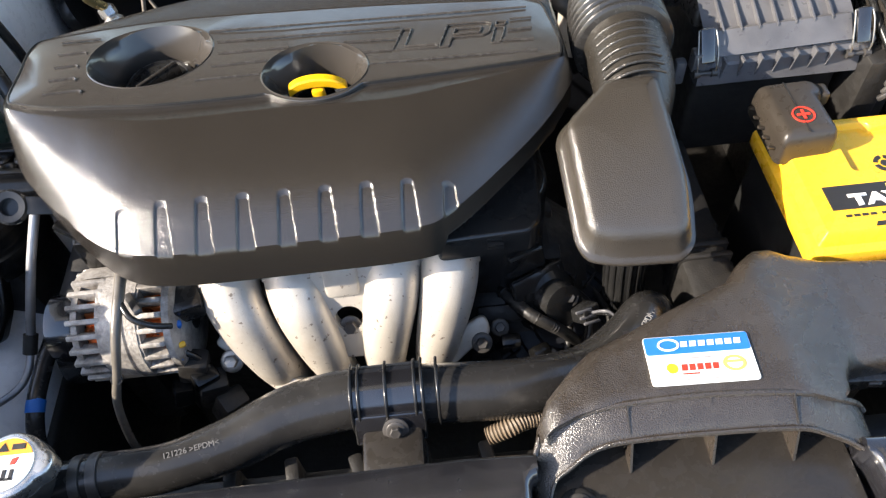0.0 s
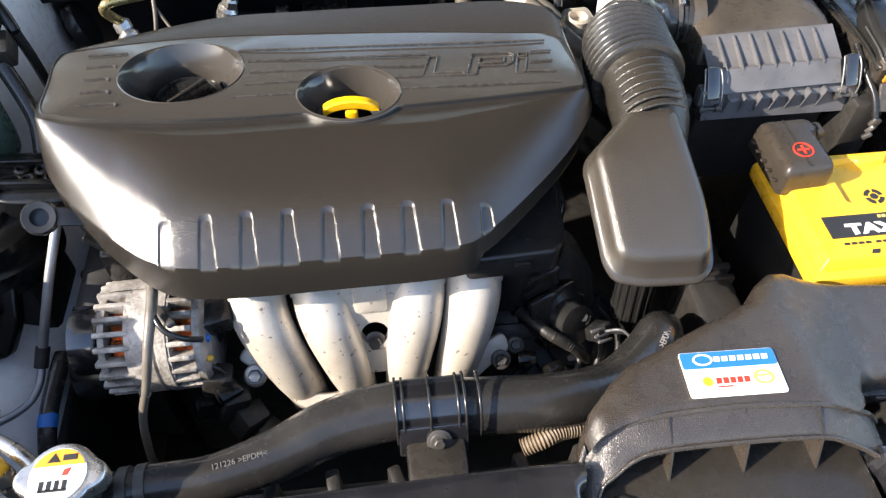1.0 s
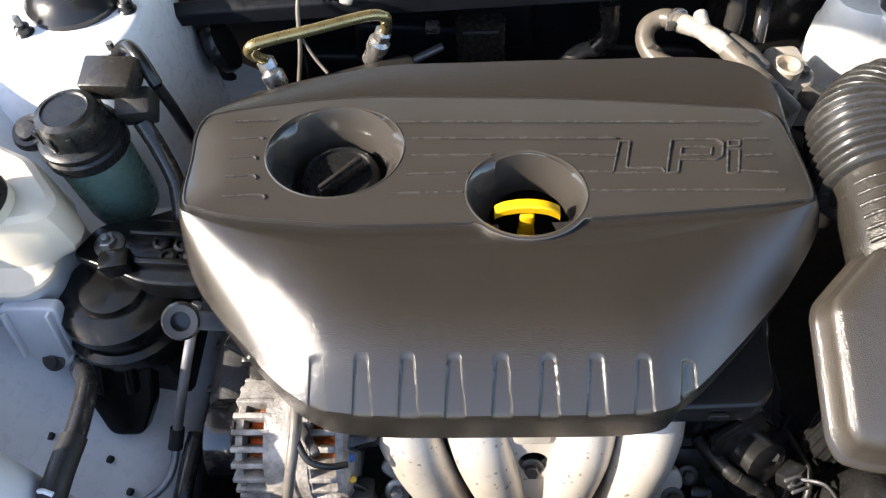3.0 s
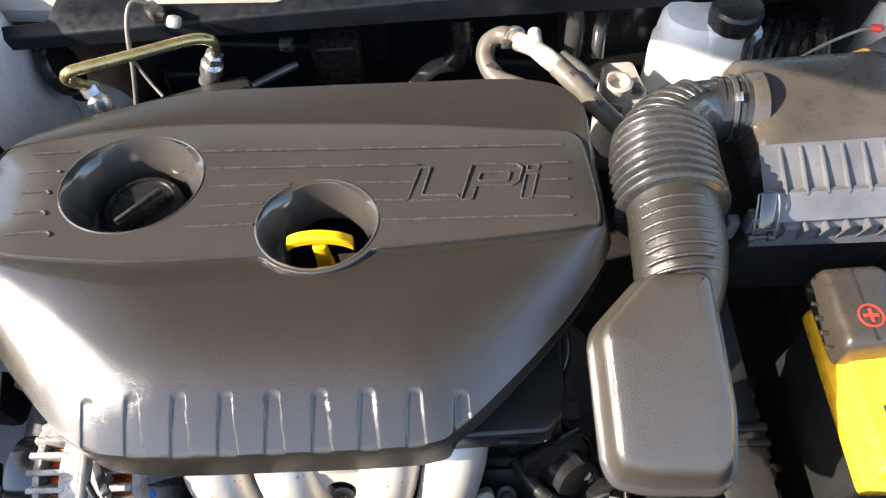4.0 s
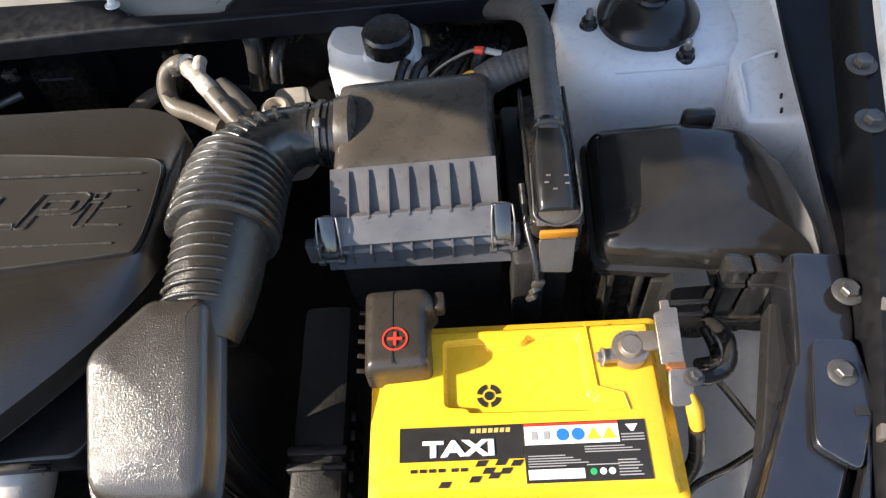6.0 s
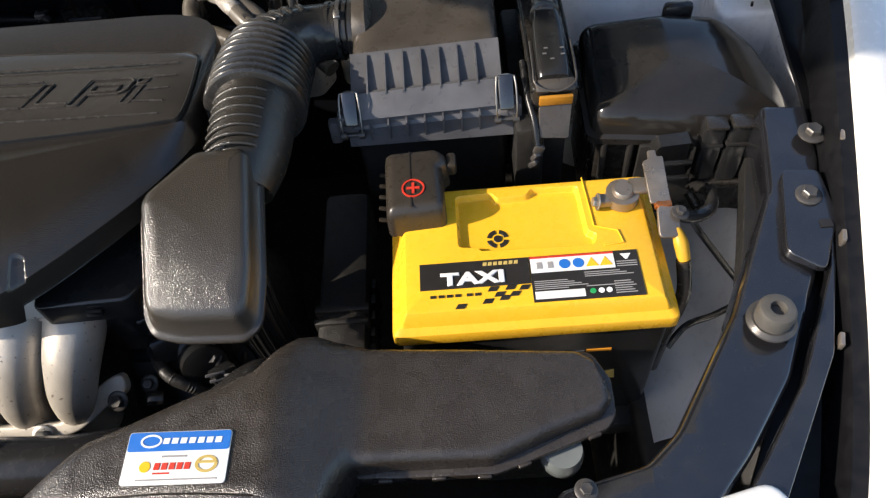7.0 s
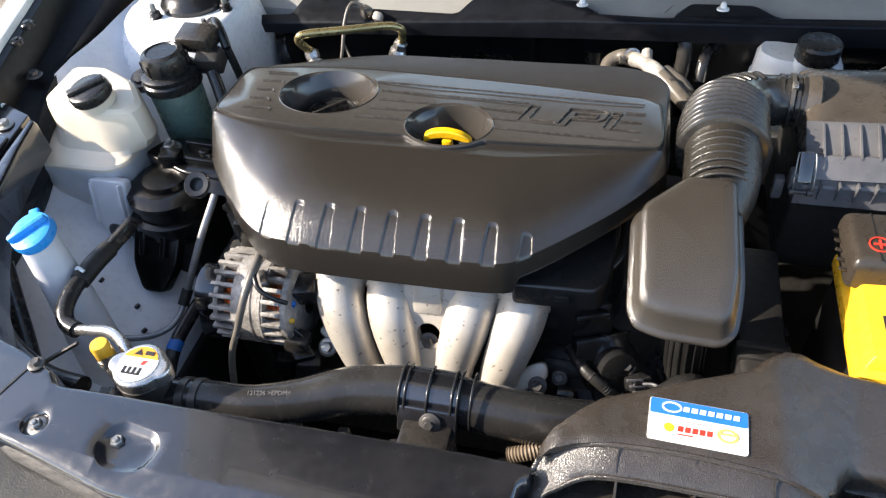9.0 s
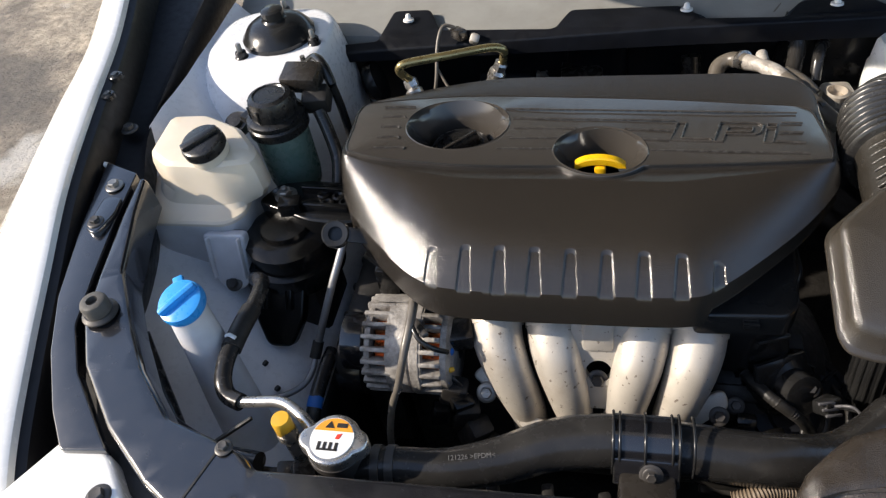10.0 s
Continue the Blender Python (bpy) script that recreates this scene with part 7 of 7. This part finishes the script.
tube_part("foot", [(-0.470, 0.735, 1.0), (-0.468, 0.74, 0.96), (-0.47, 0.75, 0.90)], 0.006, M_GLOSS, SEN)

WASH = thing("washer_filler", (-0.55, 0.35, 0.72), "grey plastic washer filler neck with blue cap", "filler neck")
tube_part("neck", [(-0.534, 0.357, 0.985), (-0.530, 0.351, 0.93), (-0.527, 0.345, 0.88), (-0.524, 0.338, 0.83), (-0.522, 0.332, 0.77), (-0.52, 0.33, 0.72)], [0.0205, 0.0235, 0.0265, 0.029, 0.031, 0.032], M_TANKLOW, WASH, "dull white plastic neck", seg=28)
wm = pose(-0.534, 0.357, 0.986, 12, -10, 25)
WC = lathe_part("cap", [(0.021, -0.006), (0.025, -0.004), (0.026, 0.002), (0.0245, 0.008), (0.019, 0.010), (0, 0.010)], wm, M_BLUE, WASH, "blue cap", 36)
bm = bmesh.new()
add_box(bm, (0.048, 0.009, 0.011), wm @ pose(0, 0, 0.012, 0, 0, 22), 0.004)
add_box(bm, (0.012, 0.014, 0.006), wm @ pose(0, 0.027, 0.002, 0, 0, 0), 0.002)
part("grip", bm, M_BLUE, WC)

RAD = thing("radiator_filler", (-0.338, 0.231, 0.89), "steel radiator filler neck, warning label on its cap", "filler neck")
rc = pose(-0.338, 0.231, 0.90)
lathe_part("neck", [(0.020, -0.01), (0.020, 0.035), (0.027, 0.038), (0.027, 0.046)], rc, M_DSTEEL, RAD)
bm = bmesh.new()
o = []
for k in range(72):
    a = 2 * math.pi * k / 72
    r = 0.0262 + 0.0075 * max(0.0, abs(math.cos(a)) - 0.88) / 0.12
    o.append((-0.338 + r * math.cos(a), 0.231 + r * math.sin(a)))
add_prism(bm, o, 0.945, 0.960, 0.004)
part("cap", bm, M_STEEL, RAD)
plate_part("label", disc(-0.338, 0.231, 0.0207, 36), pose(0, 0, 0.9605), M_LABELW, RAD, 0.0006, "white warning label")
plate_part("label_top", [(-0.338 + 0.0200 * math.cos(radians(a)), 0.231 + 0.0200 * math.sin(radians(a))) for a in range(20, 161, 10)], pose(0, 0, 0.9610), M_ORANGE, RAD, 0.0006, "orange segment")
plate_part("print_mark", [(-0.347, 0.2405), (-0.338, 0.2405), (-0.3425, 0.2475)], pose(0, 0, 0.9617), M_LABELK, RAD, 0.0004)
plate_part("print_mark", rect(-0.336, 0.2415, -0.326, 0.2460), pose(0, 0, 0.9617), M_LABELK, RAD, 0.0004)
plate_part("print_mark", [(-0.335, 0.2300), (-0.331, 0.2300), (-0.329, 0.2360), (-0.334, 0.2345)], pose(0, 0, 0.9612), M_RED, RAD, 0.0004)
plate_part("print_mark", rect(-0.350, 0.2180, -0.330, 0.2200), pose(0, 0, 0.9612), M_LABELK, RAD, 0.0004)
for k in range(4):
    plate_part("print_mark", rect(-0.350 + 0.0055 * k, 0.2190, -0.347 + 0.0055 * k, 0.2265), pose(0, 0, 0.9612), M_LABELK, RAD, 0.0004)

YEL = thing("service_port", (-0.397, 0.245, 0.86), "metal service port with yellow cap", "service port")
tube_part("pipe", [(-0.396, 0.248, 0.94), (-0.390, 0.243, 0.90), (-0.384, 0.236, 0.86), (-0.380, 0.232, 0.80)], 0.0085, M_STEEL, YEL)
lathe_part("collar", [(0.0095, 0.924), (0.0105, 0.926), (0.0105, 0.932), (0.0095, 0.934)], pose(-0.3965, 0.248, 0), M_STEEL, YEL)
lathe_part("cap", [(0.0085, 0.934), (0.0097, 0.936), (0.0097, 0.953), (0.0085, 0.956), (0, 0.9565)], pose(-0.397, 0.249, 0), M_YCAP, YEL, "yellow plastic cap", 20)
ACP = thing("overflow_hose", (-0.47, 0.33, 0.88), "black rubber overflow hose ending in a metal pipe", "hose")
tube_part("hose", [(-0.530, 0.480, 0.885), (-0.505, 0.455, 0.908), (-0.492, 0.405, 0.925), (-0.493, 0.360, 0.930), (-0.493, 0.326, 0.930), (-0.488, 0.302, 0.927), (-0.479, 0.289, 0.922), (-0.462, 0.282, 0.922)], 0.0095, M_RUBBER, ACP)
tube_part("sleeve", [(-0.4925, 0.400, 0.9255), (-0.493, 0.372, 0.929), (-0.4932, 0.342, 0.930)], 0.0115, M_DULL, ACP)
tube_part("pipe", [(-0.468, 0.283, 0.920), (-0.440, 0.281, 0.928), (-0.413, 0.280, 0.932), (-0.390, 0.268, 0.934), (-0.368, 0.250, 0.934), (-0.35, 0.24, 0.928)], 0.006, M_STEEL, ACP, "bare metal pipe")
PIPE = thing("refrigerant_line", (-0.46, 0.42, 0.78), "thin grey metal line along the apron", "pipe")
tube_part("line", [(-0.418, 0.535, 0.912), (-0.436, 0.495, 0.866), (-0.452, 0.466, 0.822), (-0.464, 0.444, 0.787)], 0.0050, M_ALU_LINE, PIPE)
tube_part("line", [(-0.464, 0.446, 0.789), (-0.466, 0.420, 0.776), (-0.474, 0.398, 0.773), (-0.496, 0.380, 0.774), (-0.525, 0.372, 0.776), (-0.545, 0.37, 0.776)], 0.0042, M_ALU_LINE, PIPE)
tube_part("joint", [(-0.461, 0.452, 0.797), (-0.4655, 0.436, 0.782)], 0.0075, M_DULL, PIPE, "short black sleeve")
tube_part("hose", [(-0.447, 0.452, 0.778), (-0.449, 0.420, 0.777), (-0.451, 0.378, 0.770), (-0.453, 0.345, 0.745), (-0.455, 0.325, 0.70)], 0.0095, M_RUBBER, PIPE, "black rubber sleeve")
tube_part("tape", [(-0.4505, 0.384, 0.7713), (-0.451, 0.378, 0.770), (-0.4513, 0.371, 0.7672)], 0.0101, M_LABELB, PIPE, "blue tape band")
tube_part("harness", [(-0.62, 0.36, 0.92), (-0.59, 0.31, 0.86), (-0.55, 0.26, 0.82), (-0.48, 0.235, 0.84), (-0.42, 0.225, 0.87)], 0.012, M_RUBBER, PIPE)
tube_part("harness", [(-0.69, 0.50, 0.93), (-0.655, 0.42, 0.93), (-0.615, 0.345, 0.92), (-0.57, 0.28, 0.90), (-0.50, 0.245, 0.89), (-0.43, 0.23, 0.90)], 0.010, M_RUBBER, PIPE)
box_part("tie", (0.05, 0.004, 0.004), (-0.455, 0.245, 0.93), M_DULL, PIPE, 0.001, (0, -20, 30))
for k in range(5):
    box_part("connector", (0.022, 0.02, 0.03), (-0.42 + 0.018 * k, 0.222 + 0.004 * (k % 2), 0.875 + 0.008 * (k % 3)), M_PLASTIC, PIPE, 0.003, (0, 10 * k, 13 * k))

# ---- engine mount ----
MNT = thing("engine_mount", (-0.51, 0.55, 0.74), "black engine mount with cast bracket and bolts", "engine mount")
lathe_part("dome", [(0.066, 0), (0.068, 0.020), (0.066, 0.030), (0.058, 0.033), (0.057, 0.048), (0.060, 0.051), (0.059, 0.060), (0.048, 0.066), (0.034, 0.067), (0.032, 0.075), (0.014, 0.078), (0, 0.078)], pose(-0.512, 0.560, 0.83), M_MOUNT, MNT, seg=40)
bm = bmesh.new()
add_prism(bm, round_outline([(-0.555, 0.585), (-0.535, 0.622), (-0.49, 0.630), (-0.43, 0.625), (-0.395, 0.60), (-0.395, 0.555), (-0.43, 0.548), (-0.475, 0.552), (-0.505, 0.565)], 0.012, 4), 0.895, 0.921, 0.005)
add_box(bm, (0.07, 0.008, 0.012), pose(-0.46, 0.605, 0.924, 0, 0, -4), 0.002)
add_box(bm, (0.07, 0.008, 0.012), pose(-0.455, 0.572, 0.924, 0, 0, -4), 0.002)
part("bracket", bm, M_MOUNT, MNT, "cast black bracket")
for x, y in ((-0.462, 0.597), (-0.440, 0.594), (-0.452, 0.580), (-0.428, 0.582)):
    bm = bmesh.new()
    add_lathe(bm, [(0.009, 0), (0.009, 0.004), (0.006, 0.005), (0.004, 0.002)], pose(x, y, 0.921), 14)
    part("boss", bm, M_MOUNT, MNT)
bolt_part((-0.516, 0.597, 0.921), MNT, r=0.009, stud=0.014)
box_part("stop", (0.03, 0.022, 0.022), (-0.500, 0.572, 0.926), M_MOUNT, MNT, 0.004, (0, 0, 10))
bm = bmesh.new()
lm_ = pose(-0.518, 0.500, 0.830, 48, 0, 0)
add_prism(bm, round_outline([(-0.038, 0.06), (0.038, 0.06), (0.034, -0.03), (0.018, -0.068), (-0.016, -0.068), (-0.034, -0.03)], 0.010, 4), -0.006, 0.010, 0.004, m=lm_)
for x in (-0.016, 0.016):
    add_box(bm, (0.010, 0.06, 0.012), lm_ @ pose(x, 0.012, 0.012), 0.003)
part("leg", bm, M_MOUNT, MNT)
bolt_part((-0.522, 0.466, 0.792), MNT, (0, -0.7, 0.7), 0.008, M_DSTEEL)
box_part("base", (0.10, 0.10, 0.14), (-0.525, 0.56, 0.77), M_DULL, MNT, 0.01)

LUG = thing("lifting_eye", (-0.405, 0.50, 0.93), "dark steel lifting eye beside the cover", "lifting eye")
bm = bmesh.new()
lg = pose(-0.408, 0.493, 0.957, 38, 0, 12)
add_lathe(bm, [(0.0088, -0.004), (0.0150, -0.005), (0.0172, -0.002), (0.0172, 0.002), (0.0150, 0.005), (0.0088, 0.004), (0.0088, -0.004)], lg, 28)
part("eye", bm, M_GLOSS, LUG)
bm = bmesh.new()
add_box(bm, (0.034, 0.018, 0.006), lg @ pose(0.030, -0.006, 0, 0, 0, -14), 0.002)
add_box(bm, (0.050, 0.016, 0.008), pose(-0.352, 0.478, 0.925, 0, 30, -20), 0.003)
part("arm", bm, M_MOUNT, LUG)
box_part("boss", (0.03, 0.03, 0.05), (-0.352, 0.485, 0.893), M_MOUNT, LUG, 0.008)
# timing-side clutter in the dark
SIDE = thing("belt_cover", (-0.40, 0.56, 0.62), "dark engine end cover behind the belt", "engine cover")
box_part("cover", (0.05, 0.24, 0.30), (-0.400, 0.58, 0.68), M_DULL, SIDE, 0.012)
for k in range(4):
    box_part("rib", (0.012, 0.01, 0.26), (-0.428, 0.49 + 0.05 * k, 0.68), M_DULL, SIDE, 0.003)

# ---- behind the engine ----
BRS = thing("fuel_pipe", (-0.32, 0.84, 0.88), "bent olive metal fuel pipe with steel unions", "pipe")
tube_part("pipe", [(-0.388, 0.826, 0.945), (-0.396, 0.815, 0.964), (-0.395, 0.811, 0.975), (-0.382, 0.814, 0.981), (-0.33, 0.835, 0.978), (-0.272, 0.861, 0.973), (-0.254, 0.868, 0.966), (-0.252, 0.873, 0.955), (-0.258, 0.877, 0.932)], 0.0062, M_BRASS, BRS)
for a, b in (((-0.389, 0.829, 0.942), (-0.372, 0.808, 0.902)), ((-0.258, 0.877, 0.936), (-0.285, 0.882, 0.875))):
    A, B = Vector(a), Vector(b)
    m = Matrix.Translation(A) @ (B - A).to_track_quat("Z", "Y").to_matrix().to_4x4()
    bm = bmesh.new()
    add_lathe(bm, [(0.006, -0.004), (0.011, 0.0), (0.011, 0.010), (0.009, 0.012)], m, 6)
    add_lathe(bm, [(0.0085, 0.012), (0.013, 0.016), (0.013, 0.030), (0.011, 0.034), (0.012, 0.05), (0.009, 0.055)], m, 20)
    part("union", bm, M_STEEL, BRS, "zinc steel union")
box_part("rail", (0.20, 0.03, 0.06), (-0.32, 0.84, 0.87), M_DARK, BRS, 0.008, (0, 0, 18))
box_part("sensor", (0.014, 0.014, 0.030), (-0.300, 0.905, 0.962), M_CAST, BRS, 0.004, (50, 20, 0), "pale sensor body")
box_part("plug", (0.016, 0.030, 0.016), (-0.328, 0.928, 0.958), M_PLASTIC, BRS, 0.003, (-10, 0, 40))
tube_part("wire", [(-0.335, 0.935, 0.965), (-0.352, 0.93, 0.97), (-0.360, 0.91, 0.95), (-0.362, 0.88, 0.91), (-0.37, 0.86, 0.87)], 0.0028, M_HOSEG, BRS, "grey taped wire")
tube_part("wire", [(-0.360, 0.89, 0.92), (-0.345, 0.875, 0.90), (-0.33, 0.86, 0.89)], 0.0022, M_HOSEG, BRS)
DIA = thing("vacuum_valve", (-0.45, 0.92, 0.84), "black vacuum valve with round diaphragm", "valve")
lathe_part("diaphragm", [(0.01, -0.01), (0.034, -0.008), (0.036, 0), (0.034, 0.008), (0.01, 0.012)], pose(-0.482, 0.938, 0.868, 0, 70, 10), M_GLOSS, DIA)
box_part("body", (0.05, 0.03, 0.03), (-0.515, 0.952, 0.858), M_DULL, DIA, 0.005)
tube_part("hose", [(-0.52, 0.955, 0.856), (-0.53, 0.97, 0.82), (-0.51, 0.99, 0.76)], 0.009, M_RUBBER, DIA)
THR = thing("engine_sensor", (-0.16, 1.03, 0.74), "black actuator box with bright terminal", "sensor")
box_part("box", (0.07, 0.05, 0.10), (-0.145, 1.035, 0.78), M_PLASTIC, THR, 0.006)
box_part("edge", (0.05, 0.003, 0.004), (-0.145, 1.010, 0.815), M_GREYPL, THR, 0.001)
box_part("terminal", (0.020, 0.014, 0.016), (-0.212, 1.020, 0.818), M_STEEL, THR, 0.003)
tube_part("rod", [(-0.200, 1.00, 0.800), (-0.238, 0.975, 0.800), (-0.278, 0.95, 0.798), (-0.30, 0.94, 0.795)], 0.0055, M_ALU_LINE, THR)
HTR = thing("heater_hose", (0.10, 0.90, 0.84), "grey looped heater hose with quick connector", "hose")
tube_part("hose", [(0.130, 0.855, 0.862), (0.098, 0.872, 0.868), (0.070, 0.885, 0.872), (0.057, 0.910, 0.878), (0.060, 0.928, 0.888), (0.076, 0.933, 0.896), (0.090, 0.922, 0.902), (0.098, 0.908, 0.906)], 0.0115, M_HOSEG, HTR, seg=18)
tube_part("connector", [(0.096, 0.911, 0.906), (0.112, 0.889, 0.914), (0.126, 0.870, 0.916), (0.138, 0.856, 0.914)], [0.0115, 0.010, 0.0115, 0.0105], M_ALT, HTR, "pale plastic connector", seg=18)
tube_part("branch", [(0.116, 0.884, 0.915), (0.114, 0.900, 0.918), (0.114, 0.912, 0.918)], 0.008, M_ALT, HTR)
tube_part("hose", [(0.136, 0.858, 0.914), (0.155, 0.835, 0.908), (0.180, 0.810, 0.895), (0.205, 0.790, 0.880)], 0.0115, M_HOSEG, HTR, seg=18)
tube_part("hose", [(0.140, 0.875, 0.908), (0.160, 0.855, 0.905), (0.175, 0.84, 0.895)], 0.013, M_HOSEG, HTR, seg=18)
lathe_part("clamp", [(0.0120, -0.004), (0.0135, -0.004), (0.0135, 0.004), (0.0120, 0.004)], pose(0.092, 0.921, 0.9035, 60, 0, 30), M_STEEL, HTR)
box_part("clip_ears", (0.010, 0.004, 0.012), (0.080, 0.905, 0.908), M_STEEL, HTR, 0.001)
HS2 = thing("heater_pipe", (0.0, 0.99, 0.74), "grey rubber pipe stub before the firewall", "pipe")
tube_part("hose", [(-0.055, 0.93, 0.77), (-0.035, 0.965, 0.785), (-0.01, 0.992, 0.79), (0.02, 1.0, 0.79)], 0.011, M_HOSEG, HS2)
tube_part("joint", [(0.015, 1.0, 0.79), (0.03, 1.005, 0.81), (0.03, 1.02, 0.85)], 0.015, M_PLASTIC, HS2)
tube_part("hose", [(0.165, 0.93, 0.85), (0.17, 0.95, 0.90), (0.16, 0.965, 0.93), (0.145, 0.97, 0.94)], 0.012, M_RUBBER, HS2)
tube_part("line", [(0.115, 0.945, 0.935), (0.135, 0.98, 0.945), (0.16, 1.02, 0.95)], 0.0035, M_HOSEG, HS2)
VAL = thing("thermostat_housing", (0.21, 0.83, 0.82), "cast aluminium housing with ports", "housing")
bm = bmesh.new()
add_prism(bm, round_outline([(0.186, 0.840), (0.198, 0.898), (0.236, 0.900), (0.245, 0.845), (0.228, 0.815), (0.200, 0.812)], 0.008, 4), 0.80, 0.880, 0.006)
add_lathe(bm, [(0.017, 0.0), (0.017, 0.018), (0.013, 0.020), (0.011, 0.010), (0, 0.010)], pose(0.207, 0.846, 0.880), 24)
part("casting", bm, M_CAST, VAL)
tube_part("port", [(0.225, 0.822, 0.875), (0.240, 0.80, 0.875), (0.255, 0.785, 0.87)], 0.011, M_HOSEG, VAL)
bolt_part((0.190, 0.826, 0.880), VAL, r=0.006, material=M_DSTEEL)
bolt_part((0.232, 0.850, 0.880), VAL, r=0.006)
box_part("link", (0.03, 0.012, 0.010), (0.192, 0.812, 0.890), M_DSTEEL, VAL, 0.002, (0, 0, -30))

BTK = thing("brake_fluid_reservoir", (0.30, 0.87, 0.84), "translucent white fluid reservoir with black cap", "reservoir")
bm = bmesh.new()
bo_ = [(0.262, 0.910), (0.264, 0.945), (0.285, 0.962), (0.310, 0.952), (0.384, 0.955), (0.386, 0.884), (0.330, 0.880), (0.290, 0.886)]
rings = [[Vector((p.x, p.y, z)) for p in shrunk(bo_, d, 0.016)] for d, z in ((0.006, 0.800), (0.0, 0.812), (0.0, 0.885), (0.003, 0.889), (0.003, 0.895), (0.005, 0.918), (0.010, 0.926))]
add_loft(bm, rings, True, False)
fill_loop(bm, rings[-1])
part("bottle", bm, M_TANK, BTK, angle=50)
bm = bmesh.new()
add_prism(bm, round_outline([(0.312, 0.884), (0.374, 0.884), (0.372, 0.930), (0.314, 0.930)], 0.012, 4), 0.885, 0.928, 0.006)
part("neck", bm, M_TANK, BTK)
lathe_part("cap", [(0.029, 0.926), (0.030, 0.928), (0.030, 0.948), (0.027, 0.952), (0.016, 0.954), (0, 0.954)], pose(0.344, 0.905, 0), M_CAP, BTK, "black cap", 12)
box_part("stem", (0.10, 0.05, 0.05), (0.30, 0.89, 0.79), M_CAST, BTK, 0.01, label="master cylinder below")
BST = thing("brake_booster", (0.28, 1.0, 0.86), "round glossy black brake booster by the firewall", "brake booster")
lathe_part("shell", [(0.125, 0), (0.125, 0.015), (0.118, 0.035), (0.095, 0.052), (0.060, 0.060), (0.03, 0.062)], pose(0.285, 1.045, 0.83, 90, 0, 0), M_GLOSS, BST, seg=48)
lathe_part("rim_band", [(0.122, 0.006), (0.1275, 0.008), (0.1275, 0.014), (0.122, 0.016)], pose(0.285, 1.045, 0.83, 90, 0, 0), M_BPAINT, BST, seg=48)
tube_part("vacuum_hose", [(0.220, 0.995, 0.880), (0.205, 0.960, 0.900), (0.198, 0.935, 0.895), (0.195, 0.915, 0.870)], 0.0085, M_RUBBER, BST)
bm = bmesh.new()
rng = random.Random(8)
for k in range(8):
    add_tube(bm, [(0.34 + 0.015 * k, 0.82 + rng.uniform(-0.02, 0.02), 0.86), (0.36 + 0.014 * k, 0.88, 0.90 + rng.uniform(-0.02, 0.02)), (0.40 + 0.012 * k, 0.95, 0.88), (0.42 + 0.01 * k, 1.03, 0.84)], 0.006, 8)
solo("rear_harness", bm, M_RUBBER, "dark bundle of wires by the firewall", "wiring", kind="stuff")

GR = thing("apron_plug", (-0.633, 0.739, 0.93), "black rubber plug on the white apron", "plug")
lathe_part("disc", [(0.020, 0), (0.021, 0.006), (0.017, 0.012), (0.012, 0.012), (0.010, 0.017), (0, 0.018)], pose(-0.633, 0.735, 0.932, 25, 0, 0), M_RUBBER, GR)

# loom and small plugs beside the alternator
LOOM = thing("alternator_loom", (-0.28, 0.39, 0.80), "dark wiring loom with small coloured plugs", "wiring")
for k, (x, y, z) in enumerate(((-0.285, 0.395, 0.845), (-0.272, 0.388, 0.830), (-0.262, 0.384, 0.812), (-0.280, 0.380, 0.802))):
    tube_part("wire", [(x - 0.015, y + 0.012, z + 0.020), (x, y, z + 0.006), (x + 0.014, y - 0.004, z - 0.012), (x + 0.010, y - 0.010, z - 0.045)], 0.0028 + 0.0006 * (k % 2), M_RUBBER, LOOM, seg=8)
box_part("plug", (0.007, 0.006, 0.006), (-0.266, 0.386, 0.850), M_YCAP, LOOM, 0.002, (20, 10, 30), "yellow-green plug")
box_part("plug", (0.009, 0.008, 0.012), (-0.274, 0.380, 0.832), M_LABELB, LOOM, 0.003, (10, 0, 20), "blue plug")
box_part("shell", (0.026, 0.020, 0.022), (-0.258, 0.374, 0.800), M_MOUNT, LOOM, 0.004, (15, 10, 35))
box_part("shell", (0.020, 0.022, 0.026), (-0.285, 0.368, 0.785), M_MOUNT, LOOM, 0.004, (-10, 20, 15))
# small fixings on the apron and hose
HOLES = thing("apron_fixings", (-0.52, 0.40, 0.78), "small dark holes and a pale tie on the apron", "fixing")
for x, y in ((-0.532, 0.425), (-0.585, 0.440), (-0.508, 0.395)):
    z = float(np.interp(x, [-0.60, -0.555, -0.505, -0.465], [0.812, 0.785, 0.762, 0.72]))
    lathe_part("hole", [(0.004, 0), (0.004, 0.004), (0, 0.004)], pose(x, y, z + 0.002, 0, -28, 0), M_LABELK, HOLES, seg=12)
tube_part("tie", [(-0.500, 0.352, 0.939), (-0.494, 0.351, 0.943), (-0.487, 0.349, 0.940)], 0.0022, M_TANK, HOLES, "pale plastic tie", seg=8)

for x, y, z, rz in ((0.150, 0.842, 0.909, -50), (0.176, 0.813, 0.897, -50), (0.064, 0.894, 0.874, -30)):
    bm = bmesh.new()
    add_lathe(bm, [(0.0115, -0.004), (0.0130, -0.004), (0.0130, 0.004), (0.0115, 0.004)], pose(x, y, z, 0, 0, rz) @ pose(0, 0, 0, 90, 0, 0), 20)
    part("clamp", bm, M_DSTEEL, HTR)
